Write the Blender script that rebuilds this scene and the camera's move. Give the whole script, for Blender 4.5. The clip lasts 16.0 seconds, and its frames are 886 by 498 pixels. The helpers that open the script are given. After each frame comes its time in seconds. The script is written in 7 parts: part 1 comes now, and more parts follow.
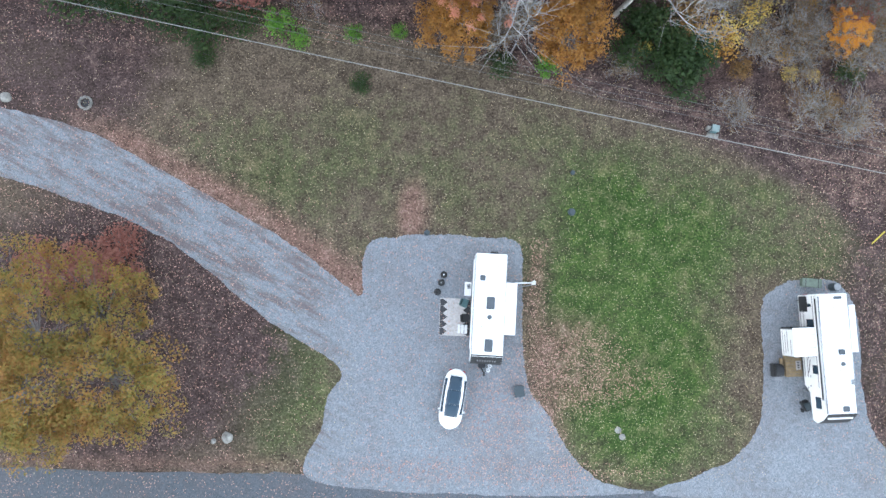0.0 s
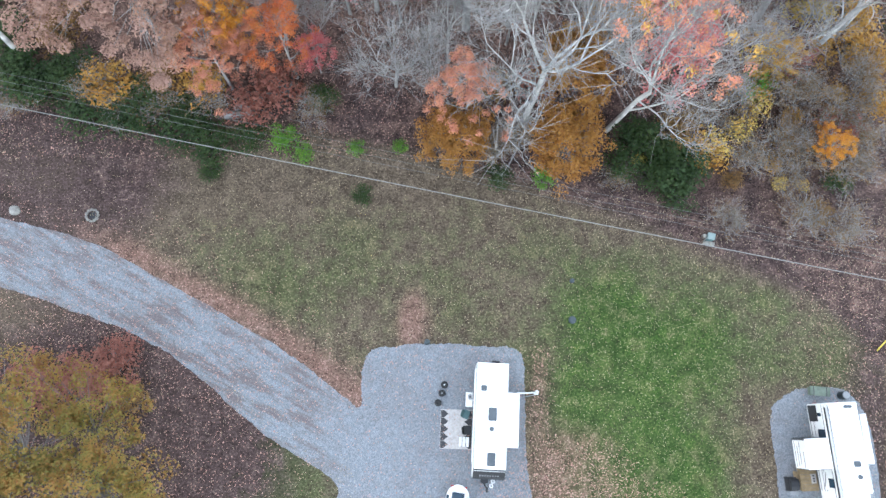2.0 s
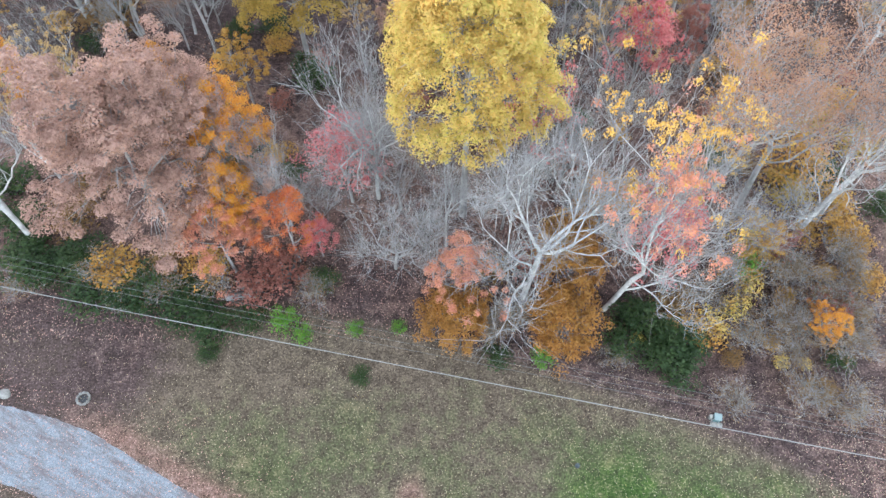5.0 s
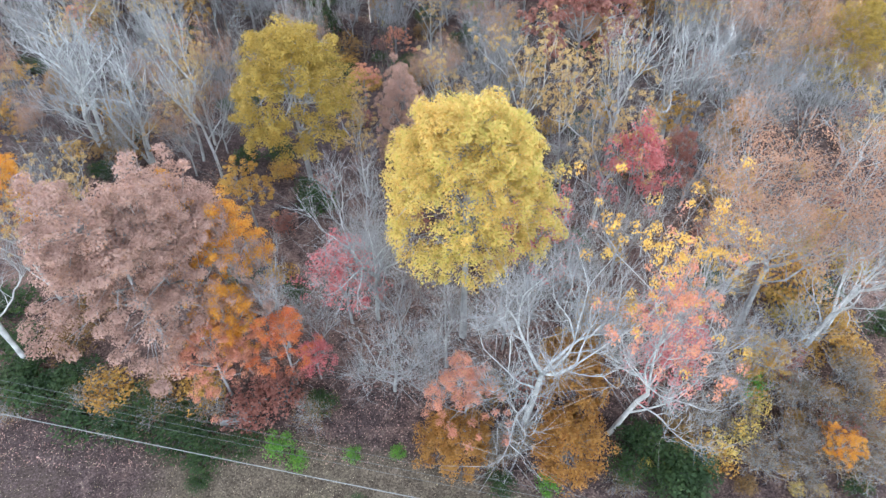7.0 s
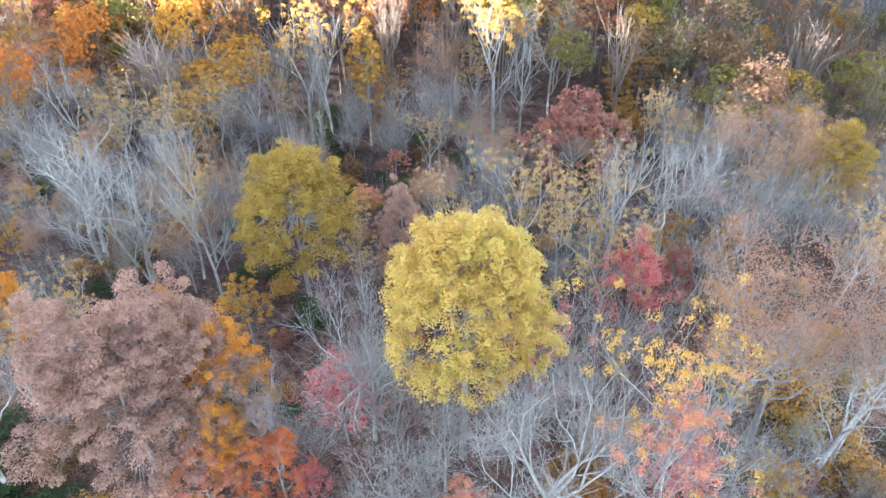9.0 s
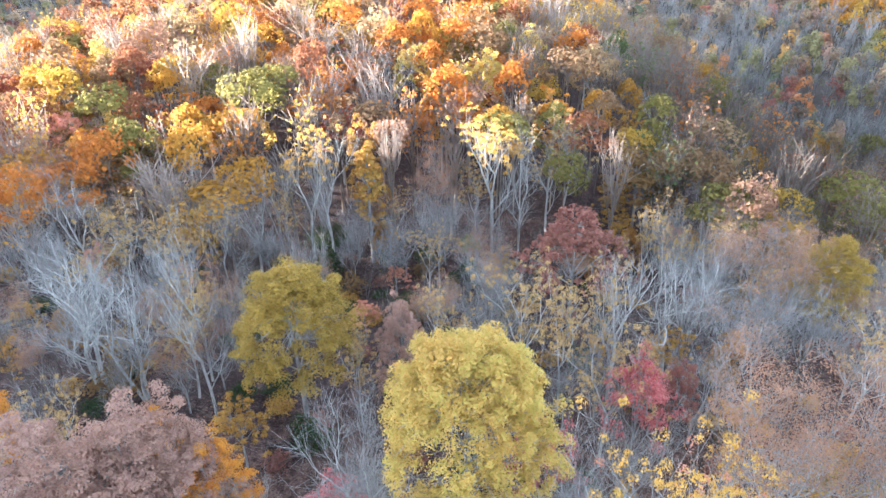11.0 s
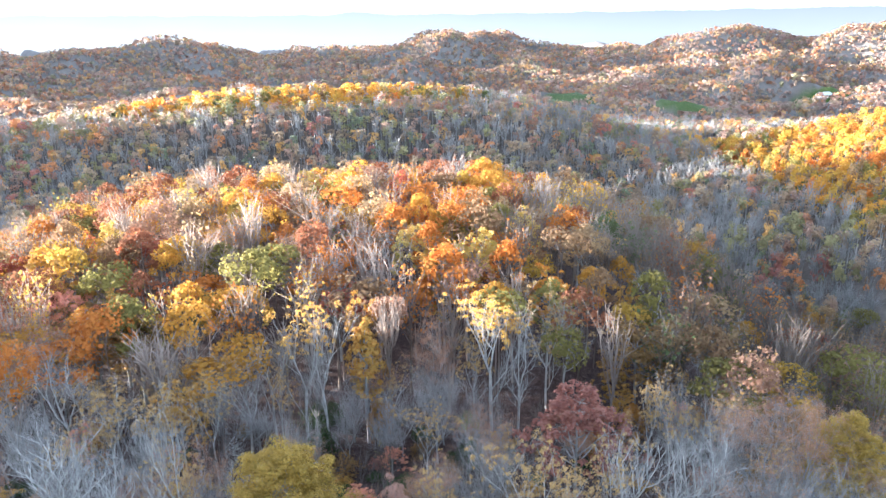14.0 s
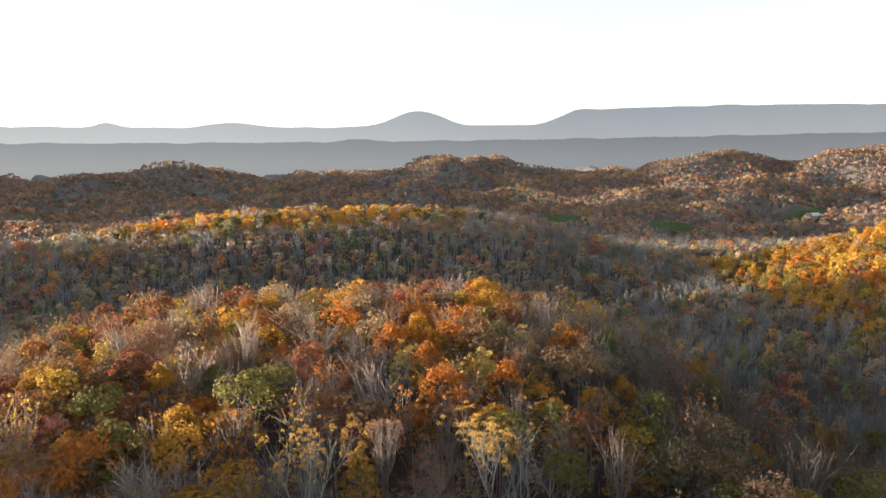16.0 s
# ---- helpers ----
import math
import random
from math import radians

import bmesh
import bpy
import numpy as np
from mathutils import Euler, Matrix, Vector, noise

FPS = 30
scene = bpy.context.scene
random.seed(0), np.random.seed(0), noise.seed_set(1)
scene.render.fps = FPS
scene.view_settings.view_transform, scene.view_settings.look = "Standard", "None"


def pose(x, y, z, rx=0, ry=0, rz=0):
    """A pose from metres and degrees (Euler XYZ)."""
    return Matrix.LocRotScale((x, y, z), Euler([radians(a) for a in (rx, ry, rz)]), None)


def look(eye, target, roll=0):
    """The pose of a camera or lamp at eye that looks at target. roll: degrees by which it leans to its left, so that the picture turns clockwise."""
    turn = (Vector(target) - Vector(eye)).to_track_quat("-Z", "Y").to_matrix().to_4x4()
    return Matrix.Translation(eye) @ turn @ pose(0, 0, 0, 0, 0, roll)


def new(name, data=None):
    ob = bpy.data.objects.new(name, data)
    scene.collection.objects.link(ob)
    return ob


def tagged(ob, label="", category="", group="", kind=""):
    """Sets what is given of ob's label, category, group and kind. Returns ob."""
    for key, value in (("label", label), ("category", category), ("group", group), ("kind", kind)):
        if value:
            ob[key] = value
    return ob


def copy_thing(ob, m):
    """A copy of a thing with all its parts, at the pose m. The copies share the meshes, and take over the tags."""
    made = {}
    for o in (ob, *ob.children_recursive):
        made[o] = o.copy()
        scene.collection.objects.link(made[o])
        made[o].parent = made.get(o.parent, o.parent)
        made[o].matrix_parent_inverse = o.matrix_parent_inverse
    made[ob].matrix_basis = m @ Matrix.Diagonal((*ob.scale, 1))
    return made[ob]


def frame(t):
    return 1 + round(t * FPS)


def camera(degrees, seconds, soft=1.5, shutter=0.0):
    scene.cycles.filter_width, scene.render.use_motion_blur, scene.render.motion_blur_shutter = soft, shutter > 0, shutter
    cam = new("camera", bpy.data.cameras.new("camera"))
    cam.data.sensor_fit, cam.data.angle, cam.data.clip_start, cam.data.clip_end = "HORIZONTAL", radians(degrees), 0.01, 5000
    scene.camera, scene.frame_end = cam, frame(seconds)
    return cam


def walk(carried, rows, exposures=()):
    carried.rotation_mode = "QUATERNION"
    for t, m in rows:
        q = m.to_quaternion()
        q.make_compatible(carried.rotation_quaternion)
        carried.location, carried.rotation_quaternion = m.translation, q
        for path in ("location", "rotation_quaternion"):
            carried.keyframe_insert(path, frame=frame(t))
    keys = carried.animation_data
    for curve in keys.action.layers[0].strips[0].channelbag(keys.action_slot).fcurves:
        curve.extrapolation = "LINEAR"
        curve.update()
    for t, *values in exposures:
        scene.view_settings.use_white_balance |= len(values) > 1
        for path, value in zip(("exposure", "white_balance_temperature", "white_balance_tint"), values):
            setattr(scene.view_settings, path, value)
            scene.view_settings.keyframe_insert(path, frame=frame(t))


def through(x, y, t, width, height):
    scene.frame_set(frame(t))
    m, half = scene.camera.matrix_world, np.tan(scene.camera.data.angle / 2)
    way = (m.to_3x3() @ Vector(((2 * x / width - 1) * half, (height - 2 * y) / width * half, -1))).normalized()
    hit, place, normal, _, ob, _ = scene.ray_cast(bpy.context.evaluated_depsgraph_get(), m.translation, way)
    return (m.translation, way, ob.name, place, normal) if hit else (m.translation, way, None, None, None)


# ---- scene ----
# ---- the camera: a drone hovering over the camping pitches, tilting up ----
cam = camera(65.3, 16.0)
EYE_Z = 56.0
TILT = [(0, 5.10, -0.84, -0.20), (0.5, 6.71, -1.13, -0.59), (1, 9.06, -1.10, -0.63), (1.5, 11.58, -0.87, -0.48), (2, 14.09, -0.65, -0.34), (2.5, 16.43, -0.46, -0.19), (3, 18.92, -0.34, -0.17), (3.5, 21.42, -0.27, -0.18), (4, 23.92, -0.21, -0.15), (6.5, 36.41, -0.11, -0.35), (7, 38.88, -0.06, -0.36), (7.5, 41.28, 0.01, -0.35), (8, 43.73, 0.03, -0.37), (8.5, 46.11, 0.11, -0.35), (9, 48.51, 0.16, -0.37), (11.5, 60.53, 0.27, -0.57), (12, 62.93, 0.30, -0.59), (12.5, 65.34, 0.37, -0.56), (13, 67.76, 0.43, -0.59), (13.5, 70.15, 0.54, -0.60), (14, 72.62, 0.62, -0.65), (14.5, 75.08, 0.71, -0.65), (15, 77.55, 0.77, -0.67), (15.5, 80.05, 0.83, -0.72), (16, 82.49, 0.90, -0.76)]
walk(cam, [(t, pose(0, 0, EYE_Z, tilt, 0, -yaw) @ pose(0, 0, 0, 0, 0, roll)) for t, tilt, yaw, roll in TILT],
     exposures=[(0, 4.0, 5850, 10), (3.5, 4.36, 5900, 10), (7, 4.4, 5720, 10), (9, 4.32, 5580, 10), (11.5, 4.19, 5280, 10), (12.5, 4.13, 5170, 10), (14.5, 3.61, 5380, 10), (15, 3.27, 5620, 10), (15.5, 2.77, 5850, 10), (16, 2.15, 6200, 10)])


# ---- sky and sun: a low evening sun, the pitches lie in an unseen hill's shade ----
SUN_AZ, SUN_EL = -76.0, 6.0      # degrees clockwise from +y, and above the horizon
world = bpy.data.worlds.new("evening_sky")
scene.world = world
world.use_nodes = True
wn = world.node_tree
sky = wn.nodes.new("ShaderNodeTexSky")
sky.sky_type = "NISHITA"
sky.sun_disc = False
sky.sun_elevation = radians(SUN_EL)
sky.sun_rotation = radians(SUN_AZ % 360)
sky.dust_density = 1.0
haze = wn.nodes.new("ShaderNodeHueSaturation")
haze.inputs["Saturation"].default_value = 0.39
wn.links.new(sky.outputs["Color"], haze.inputs["Color"])
wn.links.new(haze.outputs["Color"], wn.nodes["Background"].inputs["Color"])
wn.nodes["Background"].inputs["Strength"].default_value = 0.12
sun_data = bpy.data.lights.new("sun", "SUN")
sun_data.energy = 3.9
sun_data.angle = radians(0.6)
sun_data.color = (1.0, 0.82, 0.61)
sun = new("sun", sun_data)
to_sun = Vector((math.sin(radians(SUN_AZ)) * math.cos(radians(SUN_EL)),
                 math.cos(radians(SUN_AZ)) * math.cos(radians(SUN_EL)), math.sin(radians(SUN_EL))))
sun.matrix_world = look(to_sun * 100, (0, 0, 0))

# ---- materials ----


def node_mat(name, rough=0.9, spec=0.3):
    m = bpy.data.materials.new(name)
    m.use_nodes = True
    b = m.node_tree.nodes["Principled BSDF"]
    b.inputs["Roughness"].default_value = rough
    b.inputs["Specular IOR Level"].default_value = spec
    return m, m.node_tree, b


def ramp(nt, stops, source):
    r = nt.nodes.new("ShaderNodeValToRGB")
    e = r.color_ramp.elements
    while len(e) < len(stops):
        e.new(0.5)
    for el, (pos, col) in zip(e, stops):
        el.position = pos
        el.color = (*col, 1)
    nt.links.new(source, r.inputs["Fac"])
    return r.outputs["Color"]


def noise_tex(nt, scale, detail=4.0, vec=None, rough=0.55):
    n = nt.nodes.new("ShaderNodeTexNoise")
    n.inputs["Scale"].default_value = scale
    n.inputs["Detail"].default_value = detail
    n.inputs["Roughness"].default_value = rough
    if vec is not None:
        nt.links.new(vec, n.inputs["Vector"])
    return n.outputs["Fac"]


def mix_col(nt, fac, a, b, mode="MIX"):
    n = nt.nodes.new("ShaderNodeMix")
    n.data_type = "RGBA"
    n.blend_type = mode
    for sock, val in ((n.inputs[0], fac), (n.inputs[6], a), (n.inputs[7], b)):
        if isinstance(val, (int, float)):
            sock.default_value = val
        elif isinstance(val, tuple):
            sock.default_value = (*val, 1)
        else:
            nt.links.new(val, sock)
    return n.outputs[2]


def sums(nt, op, a, b):
    n = nt.nodes.new("ShaderNodeMath")
    n.operation = op
    for sock, val in zip(n.inputs, (a, b)):
        if isinstance(val, (int, float)):
            sock.default_value = val
        else:
            nt.links.new(val, sock)
    return n.outputs[0]


def bump(nt, bsdf, height, strength, dist):
    n = nt.nodes.new("ShaderNodeBump")
    n.inputs["Strength"].default_value = strength
    n.inputs["Distance"].default_value = dist
    nt.links.new(height, n.inputs["Height"])
    nt.links.new(n.outputs["Normal"], bsdf.inputs["Normal"])


def coords(nt):
    return nt.nodes.new("ShaderNodeNewGeometry").outputs["Position"]


def leaf_mat(name, tones, through=0.4):
    """Foliage: every leaf takes one of the tones, drifting slowly over the crown."""
    m, nt, b = node_mat(name, 0.6, 0.25)
    g = nt.nodes.new("ShaderNodeNewGeometry")
    drift = sums(nt, "ADD", sums(nt, "MULTIPLY", noise_tex(nt, 0.22, 2.0, g.outputs["Position"]), 0.62),
                 sums(nt, "MULTIPLY", noise_tex(nt, 1.1, 3.0, g.outputs["Position"]), 0.62))
    fac = sums(nt, "ADD", sums(nt, "MULTIPLY", g.outputs["Random Per Island"], 0.36), sums(nt, "SUBTRACT", drift, 0.29))
    n = len(tones)
    col = ramp(nt, [((i + 0.5) / n, c) for i, c in enumerate(tones)], fac)
    nt.links.new(col, b.inputs["Base Color"])
    t = nt.nodes.new("ShaderNodeBsdfTranslucent")
    nt.links.new(col, t.inputs["Color"])
    mx = nt.nodes.new("ShaderNodeMixShader")
    mx.inputs[0].default_value = through
    nt.links.new(b.outputs[0], mx.inputs[1])
    nt.links.new(t.outputs[0], mx.inputs[2])
    nt.links.new(mx.outputs[0], nt.nodes["Material Output"].inputs["Surface"])
    return m


def bark_mat(name, dark, pale):
    m, nt, b = node_mat(name, 0.9, 0.2)
    p = coords(nt)
    fac = sums(nt, "ADD", sums(nt, "MULTIPLY", noise_tex(nt, 1.2, 5.0, p), 0.7), sums(nt, "MULTIPLY", noise_tex(nt, 9.0, 3.0, p), 0.3))
    nt.links.new(ramp(nt, [(0.3, dark), (0.65, pale)], fac), b.inputs["Base Color"])
    bump(nt, b, fac, 0.5, 0.05)
    return m


LEAF = {
    "yellow": leaf_mat("leaf_yellow", [(0.40, 0.255, 0.055), (0.55, 0.335, 0.08), (0.56, 0.395, 0.11), (0.48, 0.395, 0.09), (0.34, 0.315, 0.065)]),
    "olive": leaf_mat("leaf_olive", [(0.17, 0.14, 0.026), (0.32, 0.215, 0.042), (0.40, 0.265, 0.052), (0.2, 0.195, 0.036)]),
    "pinkbrown": leaf_mat("leaf_pink_brown", [(0.19, 0.11, 0.086), (0.34, 0.205, 0.158), (0.41, 0.26, 0.205), (0.41, 0.225, 0.13)]),
    "orange": leaf_mat("leaf_orange", [(0.36, 0.11, 0.022), (0.53, 0.20, 0.026), (0.58, 0.29, 0.036), (0.46, 0.18, 0.045)]),
    "redorange": leaf_mat("leaf_red_orange", [(0.32, 0.06, 0.025), (0.52, 0.125, 0.045), (0.56, 0.18, 0.06), (0.45, 0.20, 0.035)]),
    "salmon": leaf_mat("leaf_salmon", [(0.44, 0.17, 0.08), (0.58, 0.27, 0.15), (0.56, 0.22, 0.17), (0.60, 0.39, 0.12)]),
    "crimson": leaf_mat("leaf_crimson", [(0.30, 0.065, 0.07), (0.48, 0.115, 0.12), (0.55, 0.20, 0.19), (0.44, 0.21, 0.17)]),
    "rust": leaf_mat("leaf_rust", [(0.11, 0.043, 0.034), (0.23, 0.09, 0.068), (0.29, 0.13, 0.096), (0.22, 0.11, 0.074)]),
    "gold": leaf_mat("leaf_gold", [(0.207, 0.101, 0.0234), (0.385, 0.195, 0.039), (0.489, 0.296, 0.0702), (0.296, 0.203, 0.0468)]),
    "lightgold": leaf_mat("leaf_light_gold", [(0.40, 0.20, 0.035), (0.56, 0.31, 0.06), (0.63, 0.41, 0.10), (0.52, 0.30, 0.06)]),
    "rosebrown": leaf_mat("leaf_rose_brown", [(0.21, 0.107, 0.066), (0.32, 0.17, 0.105), (0.37, 0.212, 0.138), (0.3, 0.16, 0.08)]),
    "roadside": leaf_mat("leaf_roadside", [(0.10, 0.07, 0.024), (0.29, 0.14, 0.04), (0.27, 0.18, 0.045), (0.16, 0.145, 0.034), (0.25, 0.21, 0.055)]),
    "amber": leaf_mat("leaf_amber", [(0.15, 0.065, 0.016), (0.29, 0.13, 0.026), (0.36, 0.18, 0.04), (0.22, 0.12, 0.045)]),
    "brown": leaf_mat("leaf_brown", [(0.104, 0.0624, 0.0234), (0.178, 0.101, 0.039), (0.237, 0.14, 0.0468), (0.133, 0.0936, 0.0468)]),
    "tan": leaf_mat("leaf_tan", [(0.25, 0.155, 0.07), (0.42, 0.27, 0.10), (0.50, 0.34, 0.14), (0.36, 0.235, 0.12)]),
    "green": leaf_mat("leaf_green", [(0.014, 0.027, 0.010), (0.028, 0.052, 0.016), (0.042, 0.07, 0.02), (0.075, 0.09, 0.026)]),
    "lime": leaf_mat("leaf_lime", [(0.0445, 0.109, 0.0156), (0.0889, 0.203, 0.0234), (0.119, 0.25, 0.0312), (0.193, 0.234, 0.039)]),
}
BARK = {
    "white": bark_mat("bark_pale", (0.22, 0.212, 0.20), (0.47, 0.456, 0.435)),
    "grey": bark_mat("bark_grey", (0.139, 0.131, 0.127), (0.328, 0.316, 0.303)),
    "twig": bark_mat("bark_twig", (0.15, 0.143, 0.138), (0.32, 0.306, 0.296)),
    "brush": bark_mat("bark_brush", (0.055, 0.046, 0.043), (0.145, 0.126, 0.117)),
    "dark": bark_mat("bark_dark", (0.07, 0.064, 0.06), (0.17, 0.155, 0.15)),
}

# ---- the land ----


def smooth(a, b, v):
    t = np.clip((v - a) / (b - a), 0, 1)
    return t * t * (3 - 2 * t)


def hill(x, y, cx, cy, sx, sy, p=2):
    return np.exp(-np.abs((x - cx) / sx) ** p - np.abs((y - cy) / sy) ** p)


def ripple(x, y, scale):
    """Cheap smooth unevenness between -1 and 1."""
    a, b = x / scale, y / scale
    return (np.sin(a * 1.3 + 1.7 * np.sin(b * 0.9)) + np.sin(b * 1.7 + 1.3 * np.sin(a * 1.1 + 2.0)) + np.sin((a + b) * 0.8 + 0.5)) / 3


# the second ridge: how high its crest stands over the valleys, west to east
CREST_X = (-800, -420, -340, -228, -139, -29, 38, 105, 173, 211, 300)
CREST_Z = (10, 26, 34, 50, 61, 61, 55, 43, 22, 8, 0)
# unseen ridge added towards the sun to shade far valleys: height across the light
SHADE_AT = (720, 806, 942, 1154, 1266, 1340, 1428, 1500, 1739, 1880, 1960, 2080)
SHADE_Z = (0, 222, 262, 240, 292, 262, 170, 170, 250, 325, 325, 0)
SUN_X, SUN_Y = math.sin(radians(SUN_AZ)), math.cos(radians(SUN_AZ))


def land(x, y):
    """Height of the ground."""
    x, y = np.asarray(x, float), np.asarray(y, float)
    r = np.hypot(x, y)
    home = 1 - (1 - smooth(150, 60, y)) * (1 - np.exp(-np.abs((x + 25) / 125) ** 4 - (np.maximum(np.abs(y - 165) - 25, 0) / 75) ** 2))
    z = -60 + 60 * home
    crest = np.interp(x, CREST_X, CREST_Z)              # the ridge behind the first one
    z = z + crest * np.exp(-np.abs((y - 545) / np.where(y < 545, 88, 110)) ** 1.7)
    z = z + 74 * smooth(60, 440, x) * np.exp(-np.abs((y - 385) / 138) ** 4) * smooth(760, 560, x)      # a slope that rises to the east, in the sun
    z = z - 10 * smooth(45, 120, x) * smooth(60, 100, y) * smooth(270, 210, y)
    z = z + 45 * smooth(1200, 2600, r)
    z = z + 60 * hill(x, y, 588, 1160, 150, 90) + 84 * hill(x, y, 705, 1764, 190, 150)
    z = z + 80 * hill(x, y, -28, 1800, 130, 120) + 66 * hill(x, y, -550, 1608, 140, 130)
    z = z + 42 * hill(x, y, -856, 1583, 200, 130) + 32 * hill(x, y, -380, 925, 160, 60)
    z = z + 40 * hill(x, y, -40, 1200, 130, 60) + 14 * hill(x, y, 330, 890, 150, 40)
    z = z + 85 * hill(x, y, 1100, 1650, 250, 150) + 70 * hill(x, y, 150, 2190, 220, 120)
    along, across = SUN_X * x + SUN_Y * y, SUN_Y * x - SUN_X * y      # towards the sun, and across that
    z = z + 228 * np.exp(-np.abs((along - 360) / 95) ** 2 - np.abs((across + 20) / 113.5) ** 6)   # hill added out of view, so that its shade lies over the pitches
    # second unseen hill, added to keep the sun off the side valley
    z = z + 240 * np.exp(-((along - 600) / 85) ** 2 - np.abs((across - 318) / 110) ** 4)
    z = z + (1 - 2 * np.abs(ripple(x, y, 70))) * 24.0 * smooth(750, 1100, r)
    z = z + ripple(x, y, 60) * 3.0 * smooth(120, 260, r) + ripple(y, x, 120) * 15.0 * smooth(700, 1200, r) + ripple(x, y, 46) * 15.0 * smooth(700, 1100, r)
    z = z - 1.5 * smooth(30, 75, y) + 0.25 * ripple(x, y, 9) * smooth(24, 45, y)
    return np.maximum(z, (np.interp(across, SHADE_AT, SHADE_Z) + 60) * np.exp(-((along - 2400) / 150) ** 2) - 60)


def mesh_of(name, verts, faces, mats, smooth_faces=True):
    """A mesh from arrays: verts (n, 3) and faces (m, 3 or 4)."""
    me = bpy.data.meshes.new(name)
    verts, faces = np.asarray(verts, np.float32), np.asarray(faces, np.int32)
    k = faces.shape[1]
    me.vertices.add(len(verts))
    me.vertices.foreach_set("co", verts.ravel())
    me.loops.add(faces.size)
    me.loops.foreach_set("vertex_index", faces.ravel())
    me.polygons.add(len(faces))
    me.polygons.foreach_set("loop_start", np.arange(0, faces.size, k, dtype=np.int32))
    me.update(calc_edges=True)
    if smooth_faces:
        me.polygons.foreach_set("use_smooth", np.ones(len(faces), bool))
    for m in mats if isinstance(mats, (list, tuple)) else [mats]:
        me.materials.append(m)
    me.validate()
    return me


def point_attr(me, name, values):
    a = me.attributes.new(name, "FLOAT", "POINT")
    a.data.foreach_set("value", np.asarray(values, np.float32))


def attr(nt, name):
    a = nt.nodes.new("ShaderNodeAttribute")
    a.attribute_name = name
    return a.outputs["Fac"]


def ground_material():
    m, nt, b = node_mat("ground_cover", 0.95, 0.15)
    p = coords(nt)
    fine, mid, wide = noise_tex(nt, 6.0, 5.0, p, 0.62), noise_tex(nt, 0.9, 5.0, p, 0.65), noise_tex(nt, 0.16, 4.0, p)
    cells = nt.nodes.new("ShaderNodeTexVoronoi")
    cells.inputs["Scale"].default_value = 10.0
    nt.links.new(p, cells.inputs["Vector"])
    fleck = nt.nodes.new("ShaderNodeSeparateColor")
    nt.links.new(cells.outputs["Color"], fleck.inputs[0])
    grain = sums(nt, "ADD", sums(nt, "MULTIPLY", fine, 0.5), sums(nt, "MULTIPLY", mid, 0.37))
    grain = sums(nt, "ADD", grain, sums(nt, "MULTIPLY", fleck.outputs[0], 0.13))
    dry = ramp(nt, [(0.36, (0.026, 0.018, 0.013)), (0.48, (0.078, 0.0585, 0.04)), (0.57, (0.124, 0.095, 0.067)), (0.66, (0.195, 0.15, 0.117))], grain)
    grass = ramp(nt, [(0.36, (0.012, 0.022, 0.006)), (0.48, (0.03, 0.054, 0.0125)), (0.57, (0.055, 0.082, 0.022)), (0.66, (0.15, 0.145, 0.068))], grain)
    lush = ramp(nt, [(0.36, (0.012, 0.028, 0.006)), (0.48, (0.032, 0.066, 0.012)), (0.57, (0.07, 0.105, 0.024)), (0.66, (0.19, 0.19, 0.075))], grain)
    straw = ramp(nt, [(0.36, (0.03, 0.029, 0.012)), (0.48, (0.085, 0.078, 0.034)), (0.57, (0.14, 0.125, 0.062)), (0.66, (0.23, 0.195, 0.125))], grain)
    patch = noise_tex(nt, 0.55, 5.0, p, 0.68)
    tuft = nt.nodes.new("ShaderNodeMapRange")
    nt.links.new(patch, tuft.inputs[0])
    tuft.inputs[1].default_value, tuft.inputs[2].default_value = 0.42, 0.62
    worn = nt.nodes.new("ShaderNodeMapRange")
    nt.links.new(noise_tex(nt, 0.27, 6.0, p, 0.72), worn.inputs[0])
    worn.inputs[1].default_value, worn.inputs[2].default_value, worn.inputs[4].default_value = 0.52, 0.68, 0.75
    grass = mix_col(nt, worn.outputs[0], mix_col(nt, tuft.outputs[0], grass, lush), straw)
    litter = ramp(nt, [(0.36, (0.013, 0.0085, 0.0078)), (0.47, (0.042, 0.027, 0.0245)), (0.57, (0.082, 0.055, 0.05)), (0.66, (0.175, 0.13, 0.112))], grain)
    needles = ramp(nt, [(0.36, (0.050, 0.029, 0.022)), (0.50, (0.150, 0.088, 0.066)), (0.66, (0.26, 0.175, 0.14))], grain)

    def mask(name, gain, soft=0.3):
        v = sums(nt, "ADD", attr(nt, name), sums(nt, "MULTIPLY", sums(nt, "SUBTRACT", mid, 0.5), gain))
        v = sums(nt, "ADD", v, sums(nt, "MULTIPLY", sums(nt, "SUBTRACT", wide, 0.5), gain))
        v = sums(nt, "ADD", v, sums(nt, "MULTIPLY", sums(nt, "SUBTRACT", fine, 0.5), gain * 0.5))
        n = nt.nodes.new("ShaderNodeMapRange")
        nt.links.new(v, n.inputs[0])
        n.inputs[1].default_value, n.inputs[2].default_value = soft, 1 - soft
        return n.outputs[0]

    col = mix_col(nt, mask("grass", 1.2, 0.12), dry, grass)
    col = mix_col(nt, mask("litter", 0.8), col, litter)
    col = mix_col(nt, mask("needles", 1.1, 0.12), col, needles)
    brush = ramp(nt, [(0.35, (0.05, 0.042, 0.036)), (0.5, (0.08, 0.067, 0.058)), (0.65, (0.11, 0.092, 0.08))], noise_tex(nt, 0.12, 6.0, p, 0.7))
    col = mix_col(nt, attr(nt, "brush"), col, brush)
